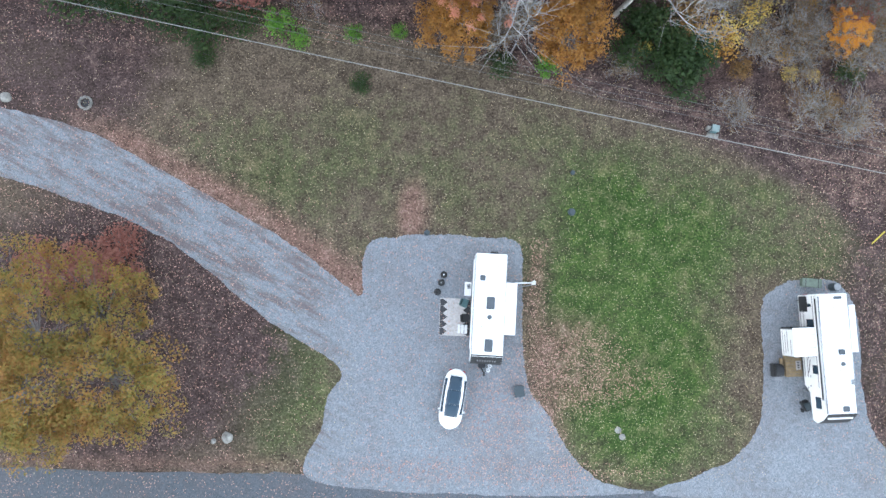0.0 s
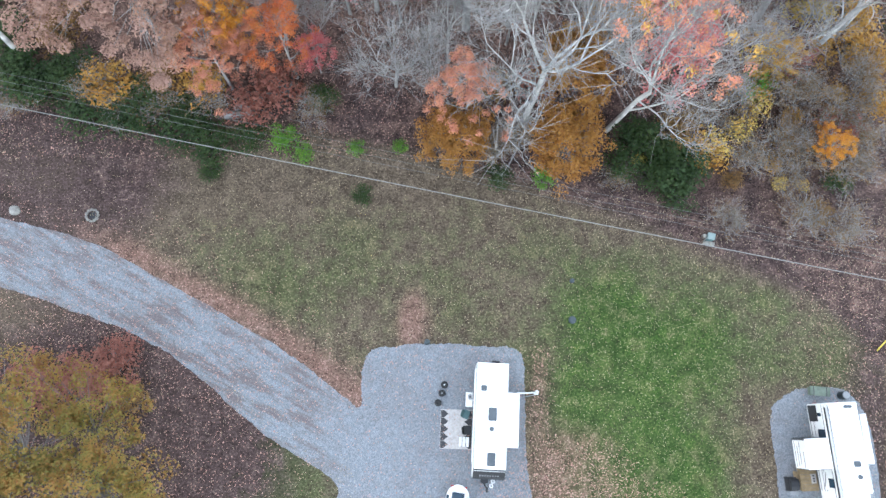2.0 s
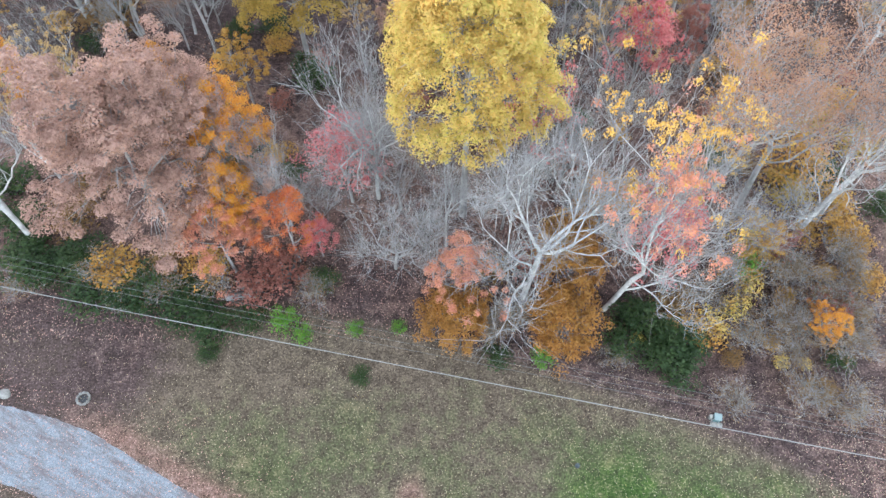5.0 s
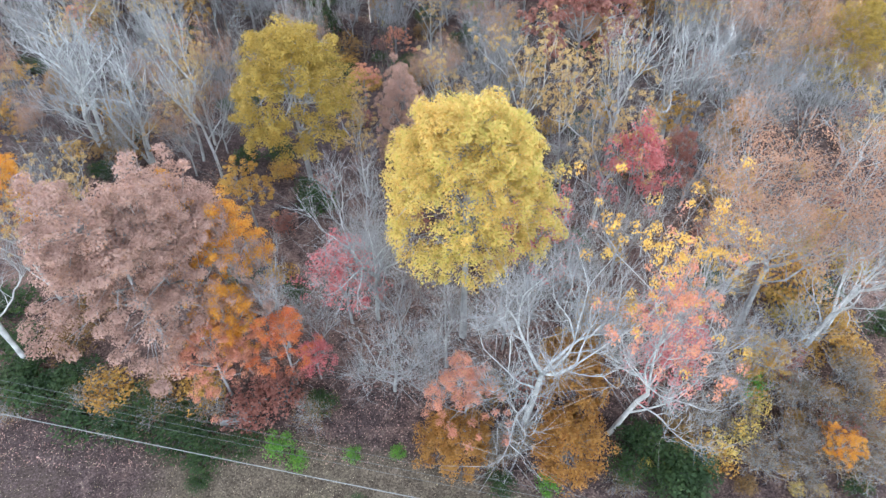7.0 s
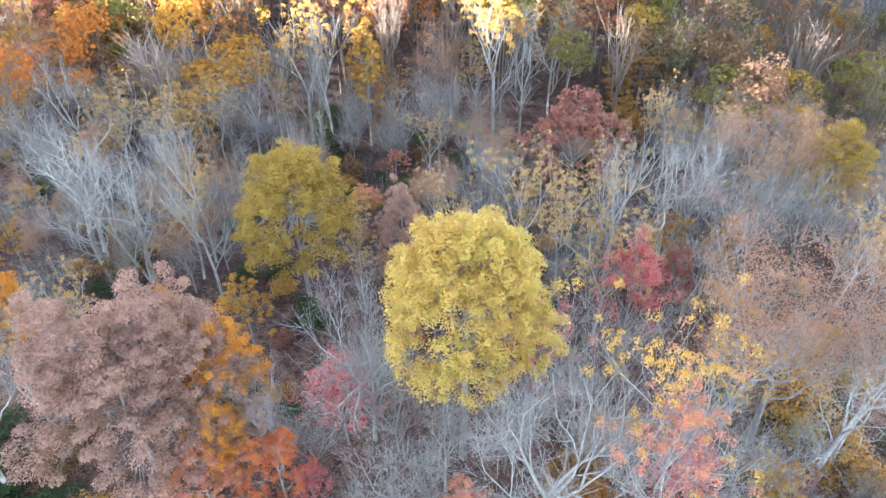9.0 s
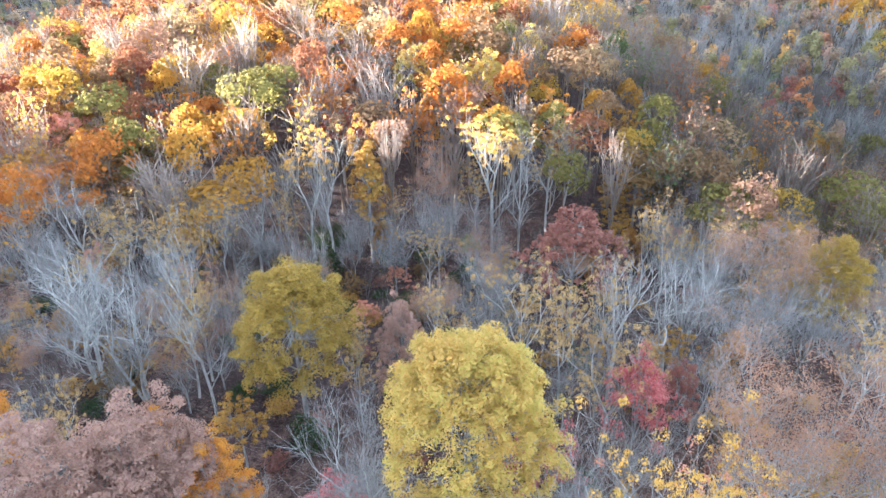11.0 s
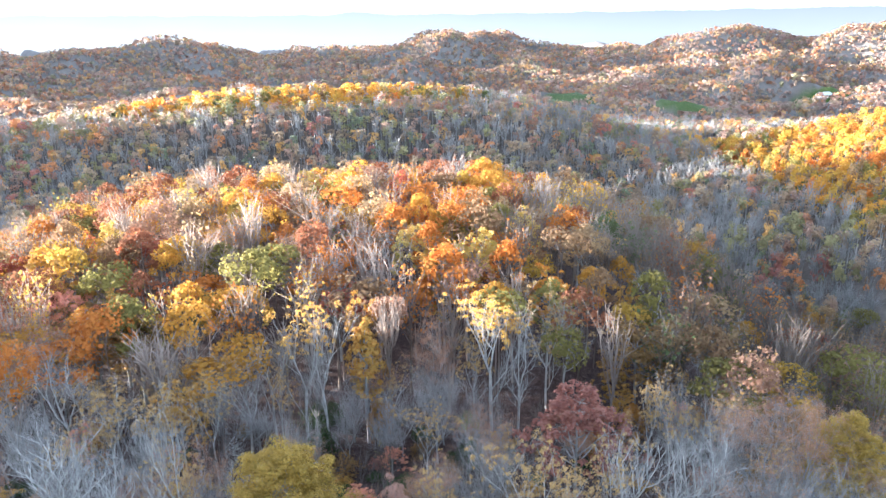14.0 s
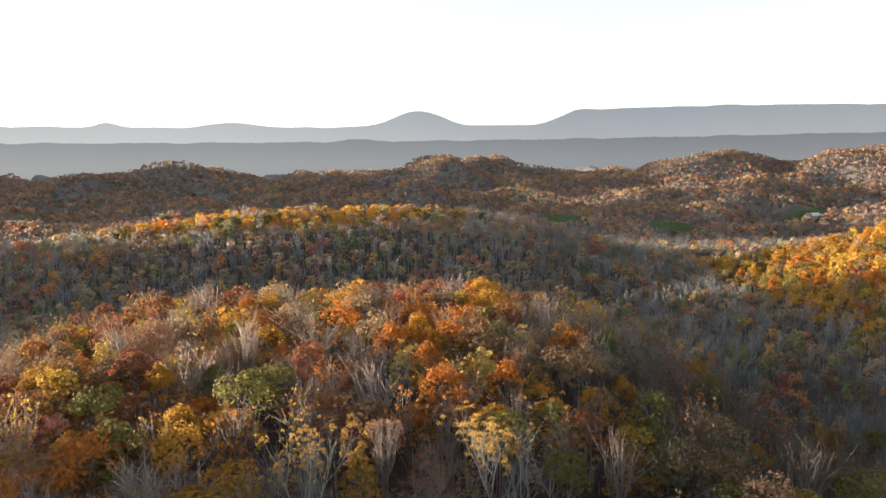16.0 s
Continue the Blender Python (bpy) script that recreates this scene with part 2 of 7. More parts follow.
    # ground paled with distance to the crowns' tone, so gaps do not read dark
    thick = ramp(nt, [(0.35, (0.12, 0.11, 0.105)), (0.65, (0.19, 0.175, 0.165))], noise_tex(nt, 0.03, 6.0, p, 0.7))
    col = mix_col(nt, attr(nt, "far_pale"), col, thick)
    nt.links.new(col, b.inputs["Base Color"])
    bump(nt, b, grain, 0.9, 0.1)
    return m


def blob(x, y, cx, cy, rx, ry, soft=0.5):
    d = np.hypot((x - cx) / rx, (y - cy) / ry)
    return smooth(1 + soft, 1 - soft, d)


def meadows(x, y):
    """Clearings in the far valley."""
    return np.maximum(np.maximum(blob(x, y, 200, 1035, 42, 60, 0.2), blob(x, y, 318, 900, 45, 50, 0.2)), np.maximum(blob(x, y, 250, 680, 55, 32, 0.2), blob(x, y, 575, 1030, 55, 50, 0.2)))


def build_ground():
    out = np.concatenate([np.arange(46, 100, 4.5), np.arange(100, 700, 12.0), np.arange(700, 2500, 20.0), np.linspace(2500, 4900, 14)])
    fine = np.linspace(-45, 45, 100)
    x, y = np.meshgrid(np.concatenate([-out[::-1], fine, out]), np.concatenate([-np.geomspace(46, 4900, 26)[::-1], fine, out]))
    z = land(x, y)
    i = np.arange(x.size).reshape(x.shape)
    faces = np.stack([i[:-1, :-1], i[:-1, 1:], i[1:, 1:], i[1:, :-1]], -1).reshape(-1, 4)
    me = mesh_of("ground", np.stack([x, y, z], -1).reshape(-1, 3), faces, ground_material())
    x, y = x.ravel(), y.ravel()
    edge = 22.5 - 0.28 * x - 0.004 * x * x              # where the mown ground ends at the woods
    woods = smooth(-3, 2, y - np.minimum(edge, 26))
    grass = 0.92 * blob(x, y, 14.8, 1.0, 7.0, 10, 0.7) + 0.55 * blob(x, y, 16.5, -8, 7, 6) + 0.3 * blob(x, y, 4, 11, 20, 6.5, 0.8) + 0.42 * blob(x, y, 29, 7, 10, 5)
    grass = grass + 0.6 * blob(x, y, -13, -6, 5, 6) + 0.35 * blob(x, y, -17, -1, 5, 5) + 0.2 * blob(x, y, -17, 12, 12, 5)
    litter = np.maximum(woods, 0.85 * blob(x, y, -27, -2, 16, 12)) + 0.7 * blob(x, y, -34, 20, 12, 8) + 0.6 * blob(x, y, 36, -3, 5, 14)
    litter = np.maximum(litter, smooth(-16, -25, y) * 0.9)
    bank = np.interp(x, [-36.9, -29.8, -22.6, -16.4, -11.3, -8.5, -6.4], [16.4, 14.5, 10.9, 7.6, 4.4, 2.4, 1.0])   # upper edge of the drive
    needles = np.exp(-((y - bank - 0.7) / 1.3) ** 2) * smooth(-36, -24, x) * smooth(-4.0, -7.0, x) * 0.95
    needles = np.maximum(needles, 0.5 * woods * smooth(70, 40, y) * (0.45 + 0.55 * smooth(24, 36, y)))
    needles = np.maximum(needles, 0.9 * blob(x, y, -2.6, 8.0, 1.3, 2.6))
    needles = np.maximum(needles, 0.55 * np.exp(-((x - 7.3 - 0.02 * y * y) / 0.8) ** 2) * smooth(-13, -9, y) * smooth(7, 3, y))
    needles = np.maximum(needles, 0.45 * np.exp(-((y + 12.2) / 0.8) ** 2) * smooth(-8, -14, x))
    needles = np.maximum(needles, 0.5 * blob(x, y, 10.0, -4.2, 4.4, 3.4, 0.8))
    meadow = meadows(x, y)
    grass = np.maximum(grass, meadow * 2)
    litter = litter * (1 - meadow)
    far = smooth(150, 300, np.hypot(x, y)) * (1 - meadow)
    for name, v in (("grass", grass * np.maximum(1 - woods, meadow)), ("litter", litter), ("needles", needles), ("brush", far), ("far_pale", smooth(420, 900, np.hypot(x, y)) * (1 - meadow))):
        point_attr(me, name, np.clip(v, 0, 1))
    tagged(new("ground", me), "autumn ground of dry grass, green patches and fallen leaves", "ground", kind="structure")


build_ground()


# ---- trees ----


def prisms(segs, sides):
    """Tapered limbs: rows p0, p1, r0, r1 -> verts, faces."""
    p0 = np.array([s[0] for s in segs], float)
    p1 = np.array([s[1] for s in segs], float)
    r0 = np.array([s[2] for s in segs], float)[:, None, None]
    r1 = np.array([s[3] for s in segs], float)[:, None, None]
    d = p1 - p0
    d /= np.linalg.norm(d, axis=1)[:, None] + 1e-9
    ref = np.where(np.abs(d[:, 2:3]) > 0.9, [[1.0, 0, 0]], [[0, 0, 1.0]])
    a = np.cross(d, ref)
    a /= np.linalg.norm(a, axis=1)[:, None] + 1e-9
    b = np.cross(d, a)
    ang = np.arange(sides) * 2 * np.pi / sides
    ring = np.cos(ang)[None, :, None] * a[:, None] + np.sin(ang)[None, :, None] * b[:, None]
    v = np.concatenate([p0[:, None] + ring * r0, p1[:, None] + ring * r1], 1)
    base = np.arange(len(segs))[:, None, None] * 2 * sides
    j = np.arange(sides)
    f = np.stack([j, (j + 1) % sides, sides + (j + 1) % sides, sides + j], -1)[None] + base
    return v.reshape(-1, 3), f.reshape(-1, 4)


def twigs(segs, rng):
    """The finest limbs: tapered slips a few centimetres wide, turned every way."""
    p0 = np.array([q[0] for q in segs], float)
    p1 = np.array([q[1] for q in segs], float)
    r0 = np.array([q[2] for q in segs], float)[:, None] * 1.25
    r1 = np.array([q[3] for q in segs], float)[:, None] * 1.25
    a = np.cross(p1 - p0, rng.normal(size=p0.shape))
    a /= np.linalg.norm(a, axis=1)[:, None] + 1e-9
    v = np.stack([p0 - a * r0, p0 + a * r0, p1 + a * r1, p1 - a * r1], 1)
    return v.reshape(-1, 3), np.arange(len(segs) * 4).reshape(-1, 4)


def limbs(segs, rng, solid, thin=0.0):
    """Round limbs for the levels below solid, slips for the finer ones."""
    fit = lambda lv: [(a, b, max(r0, thin), max(r1, thin * 0.7)) for a, b, r0, r1 in lv]
    thick = fit([q for lv in segs[:solid] for q in lv])
    fine = fit([q for lv in segs[solid:] for q in lv])
    out = [prisms(thick, 3)] if thick else []
    if fine:
        v, f = twigs(fine, rng)
        out.append((v, f + (len(out[0][0]) if out else 0)))
    return np.concatenate([o[0] for o in out]), np.concatenate([o[1] for o in out])


def leaves(rng, centres, spread, count, size, tall=0.8):
    """count leaf sprays on a rounded clump about every centre: bent rhombs that face outwards and up. tall: height of a clump against its width."""
    c = np.repeat(np.asarray(centres, float), count, 0)
    n = len(c)
    own = np.repeat(rng.uniform(0.7, 1.25, len(centres)), count) * spread
    off = rng.normal(size=(n, 3))
    off /= np.linalg.norm(off, axis=1)[:, None] + 1e-9
    off[:, 2] = np.where(off[:, 2] < -0.45, -off[:, 2], off[:, 2])
    c = c + off * (rng.random(n) ** 0.33 * own)[:, None] * [1, 1, tall]
    nrm = off * 1.5 + rng.normal(size=(n, 3)) * 0.55 + [0, 0, 0.4]
    nrm /= np.linalg.norm(nrm, axis=1)[:, None]
    t = np.cross(nrm, rng.normal(size=(n, 3)))
    t /= np.linalg.norm(t, axis=1)[:, None] + 1e-9
    b = np.cross(nrm, t)
    s = (size * rng.uniform(0.6, 1.35, n))[:, None]
    v = np.stack([c - t * s, c + b * s * 0.62 + nrm * s * 0.15, c + t * s - nrm * s * 0.2, c - b * s * 0.62 + nrm * s * 0.15], 1)
    return v.reshape(-1, 3), np.arange(n * 4).reshape(n, 4)


def skeleton_of(rng, height, radius, clear=0.4, levels=4, kids=(5, 4, 4, 3), lift=0.35, lean=0.0, wiggle=0.18, stems=1, thick=1.0, droop=0.0, fan=1.0, start=0.55):
    """Trunk and limbs of a tree; gives limb rows level by level and the tips."""
    segs = [[] for _ in range(levels + 1)]
    tips = []

    def grow(p, d, length, r, level):
        n = 3 if level < 2 else 2
        pts = [np.array(p, float)]
        d = np.array(d, float)
        for i in range(n):
            d = d + rng.normal(size=3) * wiggle * (0.35 if level == 0 else 1.0)
            d[2] += (lift if level else 0.1) * 0.35 - droop * level * 0.12
            d /= np.linalg.norm(d)
            pts.append(pts[-1] + d * length / n)
        for i in range(n):
            segs[level].append((pts[i], pts[i + 1], r * (1 - 0.45 * i / n), r * (1 - 0.45 * (i + 1) / n)))
        if level >= levels:
            tips.append(pts[-1])
            tips.append((pts[0] + pts[-1]) / 2)
            return
        m = kids[min(level, len(kids) - 1)]
        for c in range(m):
            f = (start if level == 0 else 0.3) + (1 - start if level == 0 else 0.7) * (c + rng.random()) / m
            f = min(f, 1.0) * n
            i = min(int(f), n - 1)
            q = pts[i] + (pts[i + 1] - pts[i]) * (f - i)
            side = rng.normal(size=3)
            side -= d * side.dot(d)
            side /= np.linalg.norm(side) + 1e-9
            ang = rng.uniform(0.45, 1.0) if level == 0 else rng.uniform(0.4, 0.95)
            ang *= fan
            e = d * math.cos(ang) + side * math.sin(ang)
            e[2] += lift * 0.4
            grow(q, e / np.linalg.norm(e), length * rng.uniform(0.5, 0.78) if level else first * rng.uniform(0.75, 1.15), r * 0.55, level + 1)

    first = radius * 0.62
    for s in range(stems):
        a = rng.random() * 6.28
        tilt = lean if stems == 1 else rng.uniform(0.12, 0.32)
        grow((0.25 * math.cos(a) * (stems > 1), 0.25 * math.sin(a) * (stems > 1), -0.3), (math.cos(a) * tilt, math.sin(a) * tilt, 1),
             height * (clear + (1 - clear) * 0.55), height * 0.0098 * thick, 0)
    # fit the crown to its height and width
    tp = np.array(tips)
    k = (height - 0.25) / max(tp[:, 2].max(), 0.1)
    wide = np.percentile(np.hypot(tp[:, 0], tp[:, 1]), 95)
    kx = radius / max(wide, 0.1)
    sc = np.array([kx, kx, k])
    segs = [[(a * sc, b * sc, r0, r1) for a, b, r0, r1 in lv] for lv in segs]
    return segs, tp * sc


def part(name, me, parent, label=""):
    ob = new(name, me)
    ob.parent = parent
    return tagged(ob, label) if label else ob


def make_tree(seed, bark, leaf=None, height=20.0, radius=5.0, count=40, size=0.3, spread=0.9, share=1.0, levels=4, twig=0.014, tuft=None, **kw):
    """A tree as an Empty with trunk, branches and, if it still has leaves, a crown. share: how much of it is in leaf."""
    rng = np.random.default_rng(seed)
    segs, tips = skeleton_of(rng, height, radius, levels=levels, **kw)
    tree = new("tree")
    v, f = prisms(segs[0], 7)
    part("trunk", mesh_of("trunk", v, f, BARK[bark]), tree)
    stout = 2 if levels > 3 else 1
    v, f = limbs(segs[1:1 + stout], rng, stout, twig)
    part("branchwork", mesh_of("branchwork", v, f, BARK[bark]), tree)
    v, f = limbs(segs[1 + stout:], rng, 0, twig * 0.7)
    part("fine_branchwork", mesh_of("fine_branchwork", v, f, BARK["twig"]), tree)
    if leaf:
        keep = tips[rng.random(len(tips)) < share]
        v, f = leaves(rng, keep, spread, count, size)
        part("crown", mesh_of("crown", v, f, LEAF[leaf], False), tree)
    return tree


def make_forked(seed, bark, leaf=None, second=None, height=20.0, radius=5.0, clear=0.3, levels=4, wiggle=0.2, lift=0.12, thick=1.0, lean=0.1, spray=2, twig=0.017, reach=0.085,
                count=20, size=0.1, spread=0.5, share=0.7, above=0.5, stems=1, wide=0.55, forks=3, slant=0.15):
    """A tree whose trunk forks again and again into long bent limbs; sprays of twigs at their ends, and tufts of leaves on a share of those that stand higher than above."""
    rng = np.random.default_rng(seed)
    segs = [[] for _ in range(levels + 1)]
    ends = []

    def grow(p, d, length, r, level):
        n = 4 if level < 2 else 3
        pts, rad = [np.array(p, float)], [r]
        bend = rng.normal(size=3) * wiggle
        for i in range(n):
            d = d + bend * (0.25 if level == 0 else 0.5) / n + rng.normal(size=3) * wiggle * 0.55 * (0.3 if level == 0 else 1.0)
            d[2] += lift * (0.5 + 0.3 * level)
            d = d / np.linalg.norm(d)
            pts.append(pts[-1] + d * length / n)
            rad.append(r * (1 - 0.3 * (i + 1) / n))
            segs[level].append((pts[-2], pts[-1], rad[-2], rad[-1]))
        if level >= levels:
            ends.extend((pts[k], d) for k in (1, n))
            return
        m = forks if level == 0 else 2
        turn0 = rng.random() * 6.283
        spots = [n] * m + ([2] if level and rng.random() < 0.75 else []) + ([n - 1] if level else [3, 2])
        for c, at in enumerate(spots):
            a = turn0 + c * 6.283 / len(spots) + rng.uniform(-0.5, 0.5)
            ref = np.cross(d, (0.3, 0.2, 1.0) if abs(d[2]) < 0.9 else (1.0, 0.1, 0.0))
            ref /= np.linalg.norm(ref)
            side = ref * math.cos(a) + np.cross(d, ref) * math.sin(a)
            ang = rng.uniform(0.6, 1.25) * wide * (1.0 if at == n else 1.7)
            k = rng.uniform(0.6, 0.86) if at == n else rng.uniform(0.4, 0.62)
            grow(pts[at], d * math.cos(ang) + side * math.sin(ang), (length if level else height * 0.3) * k, rad[at] * (0.74 if at == n else 0.5), level + 1)

    for q in range(stems):
        a = rng.random() * 6.283
        tilt = lean if stems == 1 else rng.uniform(0.1, 0.4)
        grow((0.3 * math.cos(a) * (stems > 1), 0.3 * math.sin(a) * (stems > 1), -0.3), np.array((math.cos(a) * tilt, math.sin(a) * tilt, 1.0)), height * clear, height * 0.0135 * thick / stems ** 0.4, 0)
    tp = np.array([e[0] for e in ends])
    mid = np.median(tp[:, :2], 0)
    kx = radius / max(np.percentile(np.hypot(*(tp[:, :2] - mid).T), 93), 0.1)
    sc = np.array([kx, kx, (height - 0.6) / tp[:, 2].max()])
    top = tp[:, 2].max()
    fit = lambda q: (q - [*(mid * (1 - slant) * max(q[2], 0) / top), 0]) * sc
    segs = [[(fit(a), fit(b), max(r0, twig), max(r1, twig)) for a, b, r0, r1 in lv] for lv in segs]
    q0 = np.repeat(np.array([fit(q) for q in tp]), spray, 0)
    way = np.repeat(np.array([e[1] for e in ends]), spray, 0) + rng.normal(size=(len(q0), 3)) * 0.5 + [0, 0, 0.12]
    q1 = q0 + way * rng.uniform(0.5, 1.2, (len(q0), 1)) * reach * height
    tree = new("tree")
    v, f = prisms(segs[0], 8)
    part("trunk", mesh_of("trunk", v, f, BARK[bark]), tree)
    v, f = prisms([q for lv in segs[1:4] for q in lv], 4)
    part("branchwork", mesh_of("branchwork", v, f, BARK[bark]), tree)
    fine = [(a, b, r0 * 0.8, r1 * 0.8) for lv in segs[4:] for a, b, r0, r1 in lv] + [(a, b, twig * 0.75, twig * 0.4) for a, b in zip(q0, q1)]
    v, f = twigs(fine, rng)
    part("fine_branchwork", mesh_of("fine_branchwork", v, f, BARK["twig"]), tree)
    if leaf:
        keep = q1[(rng.random(len(q1)) < share) & (q1[:, 2] > above * height)]
        upper = keep[:, 2] + rng.normal(size=len(keep)) * 0.05 * height > 0.84 * height if second else np.zeros(len(keep), bool)
        for name, sel, colour in (("crown", ~upper, leaf), ("turned_foliage", upper, second)):
            if sel.any():
                v, f = leaves(rng, keep[sel], spread, count, size)
                part(name, mesh_of(name, v, f, LEAF[colour], False), tree)
    return tree


def make_leafy(seed, bark, leaf, height=20.0, radius=5.0, clumps=130, count=34, size=0.24, spread=0.85, low=0.32, lump=0.22, second=None, share=0.0, tall=0.8):
    """A tree in full leaf: a domed, lobed crown of leaf clumps on limbs that fork from the trunk. second: another leaf colour for a share of the clumps."""
    rng = np.random.default_rng(seed)
    d = rng.normal(size=(clumps, 3))
    d /= np.linalg.norm(d, axis=1)[:, None]
    d[:, 2] = np.where(d[:, 2] < -0.55, -d[:, 2], d[:, 2])
    f = rng.uniform(0.35, 1.0, clumps) ** 0.4
    lobes = 1 + lump * np.sin(d[:, 0] * 4.3 + seed) * np.sin(d[:, 1] * 3.9 + 2 * seed) + lump * 0.5 * np.sin(d[:, 2] * 6 + d[:, 0] * 5 + seed)
    mid = height * (low + 1) / 2
    half = height * (1 - low) / 2
    c = d * (f * lobes)[:, None] * [radius - spread * 0.5, radius - spread * 0.5, half - spread * 0.5]
    c[:, :2] *= (1 - 0.22 * np.clip(c[:, 2:3] / half, -1, 1))
    c[:, 2] += mid
    bend = rng.normal(size=2) * 0.02 * height
    axis = lambda z: np.array([bend[0] * (z / height) ** 2, bend[1] * (z / height) ** 2, z])
    segs = []
    zs = np.linspace(-0.3, height * 0.86, 7)
    r_t = height * 0.0135
    trunk = [(axis(zs[i]), axis(zs[i + 1]), r_t * (1 - 0.85 * i / 6), r_t * (1 - 0.85 * (i + 1) / 6)) for i in range(6)]
    ends = []
    for q in rng.choice(clumps, 11, replace=False):
        e = axis(max(c[q, 2] - 2, height * 0.3)) * 0.45 + c[q] * 0.55
        z0 = max(e[2] - rng.uniform(1.5, 4.0), height * low * 0.8)
        p0 = axis(z0)
        m = (p0 + e) / 2 + [0, 0, -0.3]
        segs += [(p0, m, r_t * 0.42, r_t * 0.33), (m, e, r_t * 0.33, r_t * 0.22)]
        ends.append(e)
    ends = np.array(ends)
    for q in c:
        i = np.argmin(np.linalg.norm(ends - q, axis=1))
        m = (ends[i] + q) / 2 + rng.normal(size=3) * 0.25
        segs += [(ends[i], m, 0.03, 0.02), (m, q, 0.02, 0.01)]
    tree = new("tree")
    v, fc = prisms(trunk, 7)
    part("trunk", mesh_of("trunk", v, fc, BARK[bark]), tree)
    v, fc = limbs([segs[:22], segs[22:]], rng, 1)
    part("branchwork", mesh_of("branchwork", v, fc, BARK[bark]), tree)
    other = (rng.random(clumps) < share) if not second else (c[:, 0] * 0.8 + c[:, 2] - mid + rng.normal(size=clumps) * radius * 0.3 > radius * (1 - 2 * share))
    for name, sel, colour in (("crown", ~other if second else np.ones(clumps, bool), leaf), ("turned_foliage", other, second)):
        if colour and sel.any():
            v, fc = leaves(rng, c[sel], spread, count, size, tall)
            part(name, mesh_of(name, v, fc, LEAF[colour], False), tree)
    return tree


def make_bush(seed, leaf, height=3.0, radius=2.0, count=1200, size=0.11):
    rng = np.random.default_rng(seed)
    bush = new("bush")
    a = rng.random(40) * 6.28
    q = rng.uniform(0.2, 1.0, 40)
    tips = np.stack([np.cos(a) * radius * q * 0.8, np.sin(a) * radius * q * 0.8, height * rng.uniform(0.35, 0.9, 40) * (1.1 - 0.45 * q)], -1)
    v, f = prisms([((0, 0, -0.1), t, 0.05, 0.015) for t in tips], 3)
    part("woody_base", mesh_of("woody_base", v, f, BARK["dark"]), bush)
    if leaf:
        v, f = leaves(rng, tips, radius * 0.36, count // 40, size)
        v[:, 2] = np.maximum(v[:, 2], 0.03)
        part("foliage", mesh_of("foliage", v, f, LEAF[leaf], False), bush)
    return bush


def set_down(ob, x, y, height, radius, turn, first):
    """The pose and scale for a kind of tree (built for height and radius first) at a place."""
    s = Matrix.Diagonal((radius / first[1], radius / first[1], height / first[0], 1))
    return pose(x, y, float(land(x, y)) - 0.05, 0, 0, turn) @ s


KINDS = {}


def kind_of(name, maker, label, category, group, first, **kw):
    KINDS[name] = dict(maker=maker, label=label, category=category, group=group, first=first, kw=kw, made=[])


def plant(name, x, y, height, radius, turn=None):
    """Another tree of that kind; up to three differently grown ones are built, the rest copy their meshes."""
    k = KINDS[name]
    n = len(k["made"])
    turn = (n * 137.5 + len(name) * 40) % 360 if turn is None else turn
    if n < k["kw"].get("variants", 2):
        kw = {a: b for a, b in k["kw"].items() if a != "variants"}
        ob = k["maker"](len(name) * 31 + n * 7 + 5, height=k["first"][0], radius=k["first"][1], **kw)
        tagged(ob, k["label"], k["category"], k["group"])
        k["made"].append(ob)
        ob.matrix_basis = set_down(ob, x, y, height, radius, turn, k["first"])
        return ob
    src = k["made"][n % k["kw"].get("variants", 2)]
    keep = src.matrix_basis.copy()
    src.matrix_basis = Matrix()
    ob = copy_thing(src, set_down(src, x, y, height, radius, turn, k["first"]))
    src.matrix_basis = keep
    k["made"].append(ob)
    return ob


WOODS = "trees of the autumn wood"
big = (22.0, 6.0)
kind_of("yellow", make_leafy, "tall broad tree in full bright yellow leaf at the wood edge", "tree", WOODS, (28.0, 6.5), bark="grey", leaf="yellow", clumps=640, count=150, size=0.09, spread=0.7, low=0.38, lump=0.13, tall=1.2, variants=1)
for name, leaf, label, kw in (
        ("olive", "olive", "round-crowned tree in olive-yellow leaf", dict(clumps=380, lump=0.16, low=0.22)),
        ("pinkbrown", "pinkbrown", "broad spreading tree with dull pink-brown leaves", dict(clumps=330, count=40, spread=0.72, low=0.14, lump=0.4)),
        ("orange", "orange", "tree with bright orange autumn leaves", dict(clumps=120, lump=0.35)),
        ("redorange", "redorange", "young tree with fiery red-orange leaves", dict(clumps=90, lump=0.4, low=0.2)),
        ("salmon", "salmon", "tree with salmon pink and orange leaves", dict(clumps=110, lump=0.35)),
        ("rust", "rust", "round tree with dense rust-red leaves", dict(clumps=170)),
        ("gold", "gold", "tree with golden brown leaves", dict(clumps=110, lump=0.4, low=0.2)),
        ("brown", "brown", "tree with withered brown leaves", dict(clumps=110, lump=0.35)),
        ("column", "gold", "narrow tree clad in orange and yellow leaves", dict(clumps=80, lump=0.2, low=0.15, spread=0.6))):
    first = (20.0, 2.2) if name == "column" else big
    kind_of(name, make_leafy, label, "tree", WOODS, first, bark="grey", leaf=leaf, **{**dict(size=0.24), **kw})
    kind_of(name + "fine", make_leafy, label, "tree", WOODS, first, bark="grey", leaf=leaf, **{**kw, "size": 0.085 if name == "pinkbrown" else 0.1, "count": int(kw.get("count", 34) * (5 if name == "pinkbrown" else 4)), "variants": 1 if name == "pinkbrown" else 2})
kind_of("lemon", make_leafy, "tree with a rounded crown of clear yellow leaves", "tree", WOODS, big, bark="grey", leaf="yellow", clumps=110, lump=0.3, low=0.4)
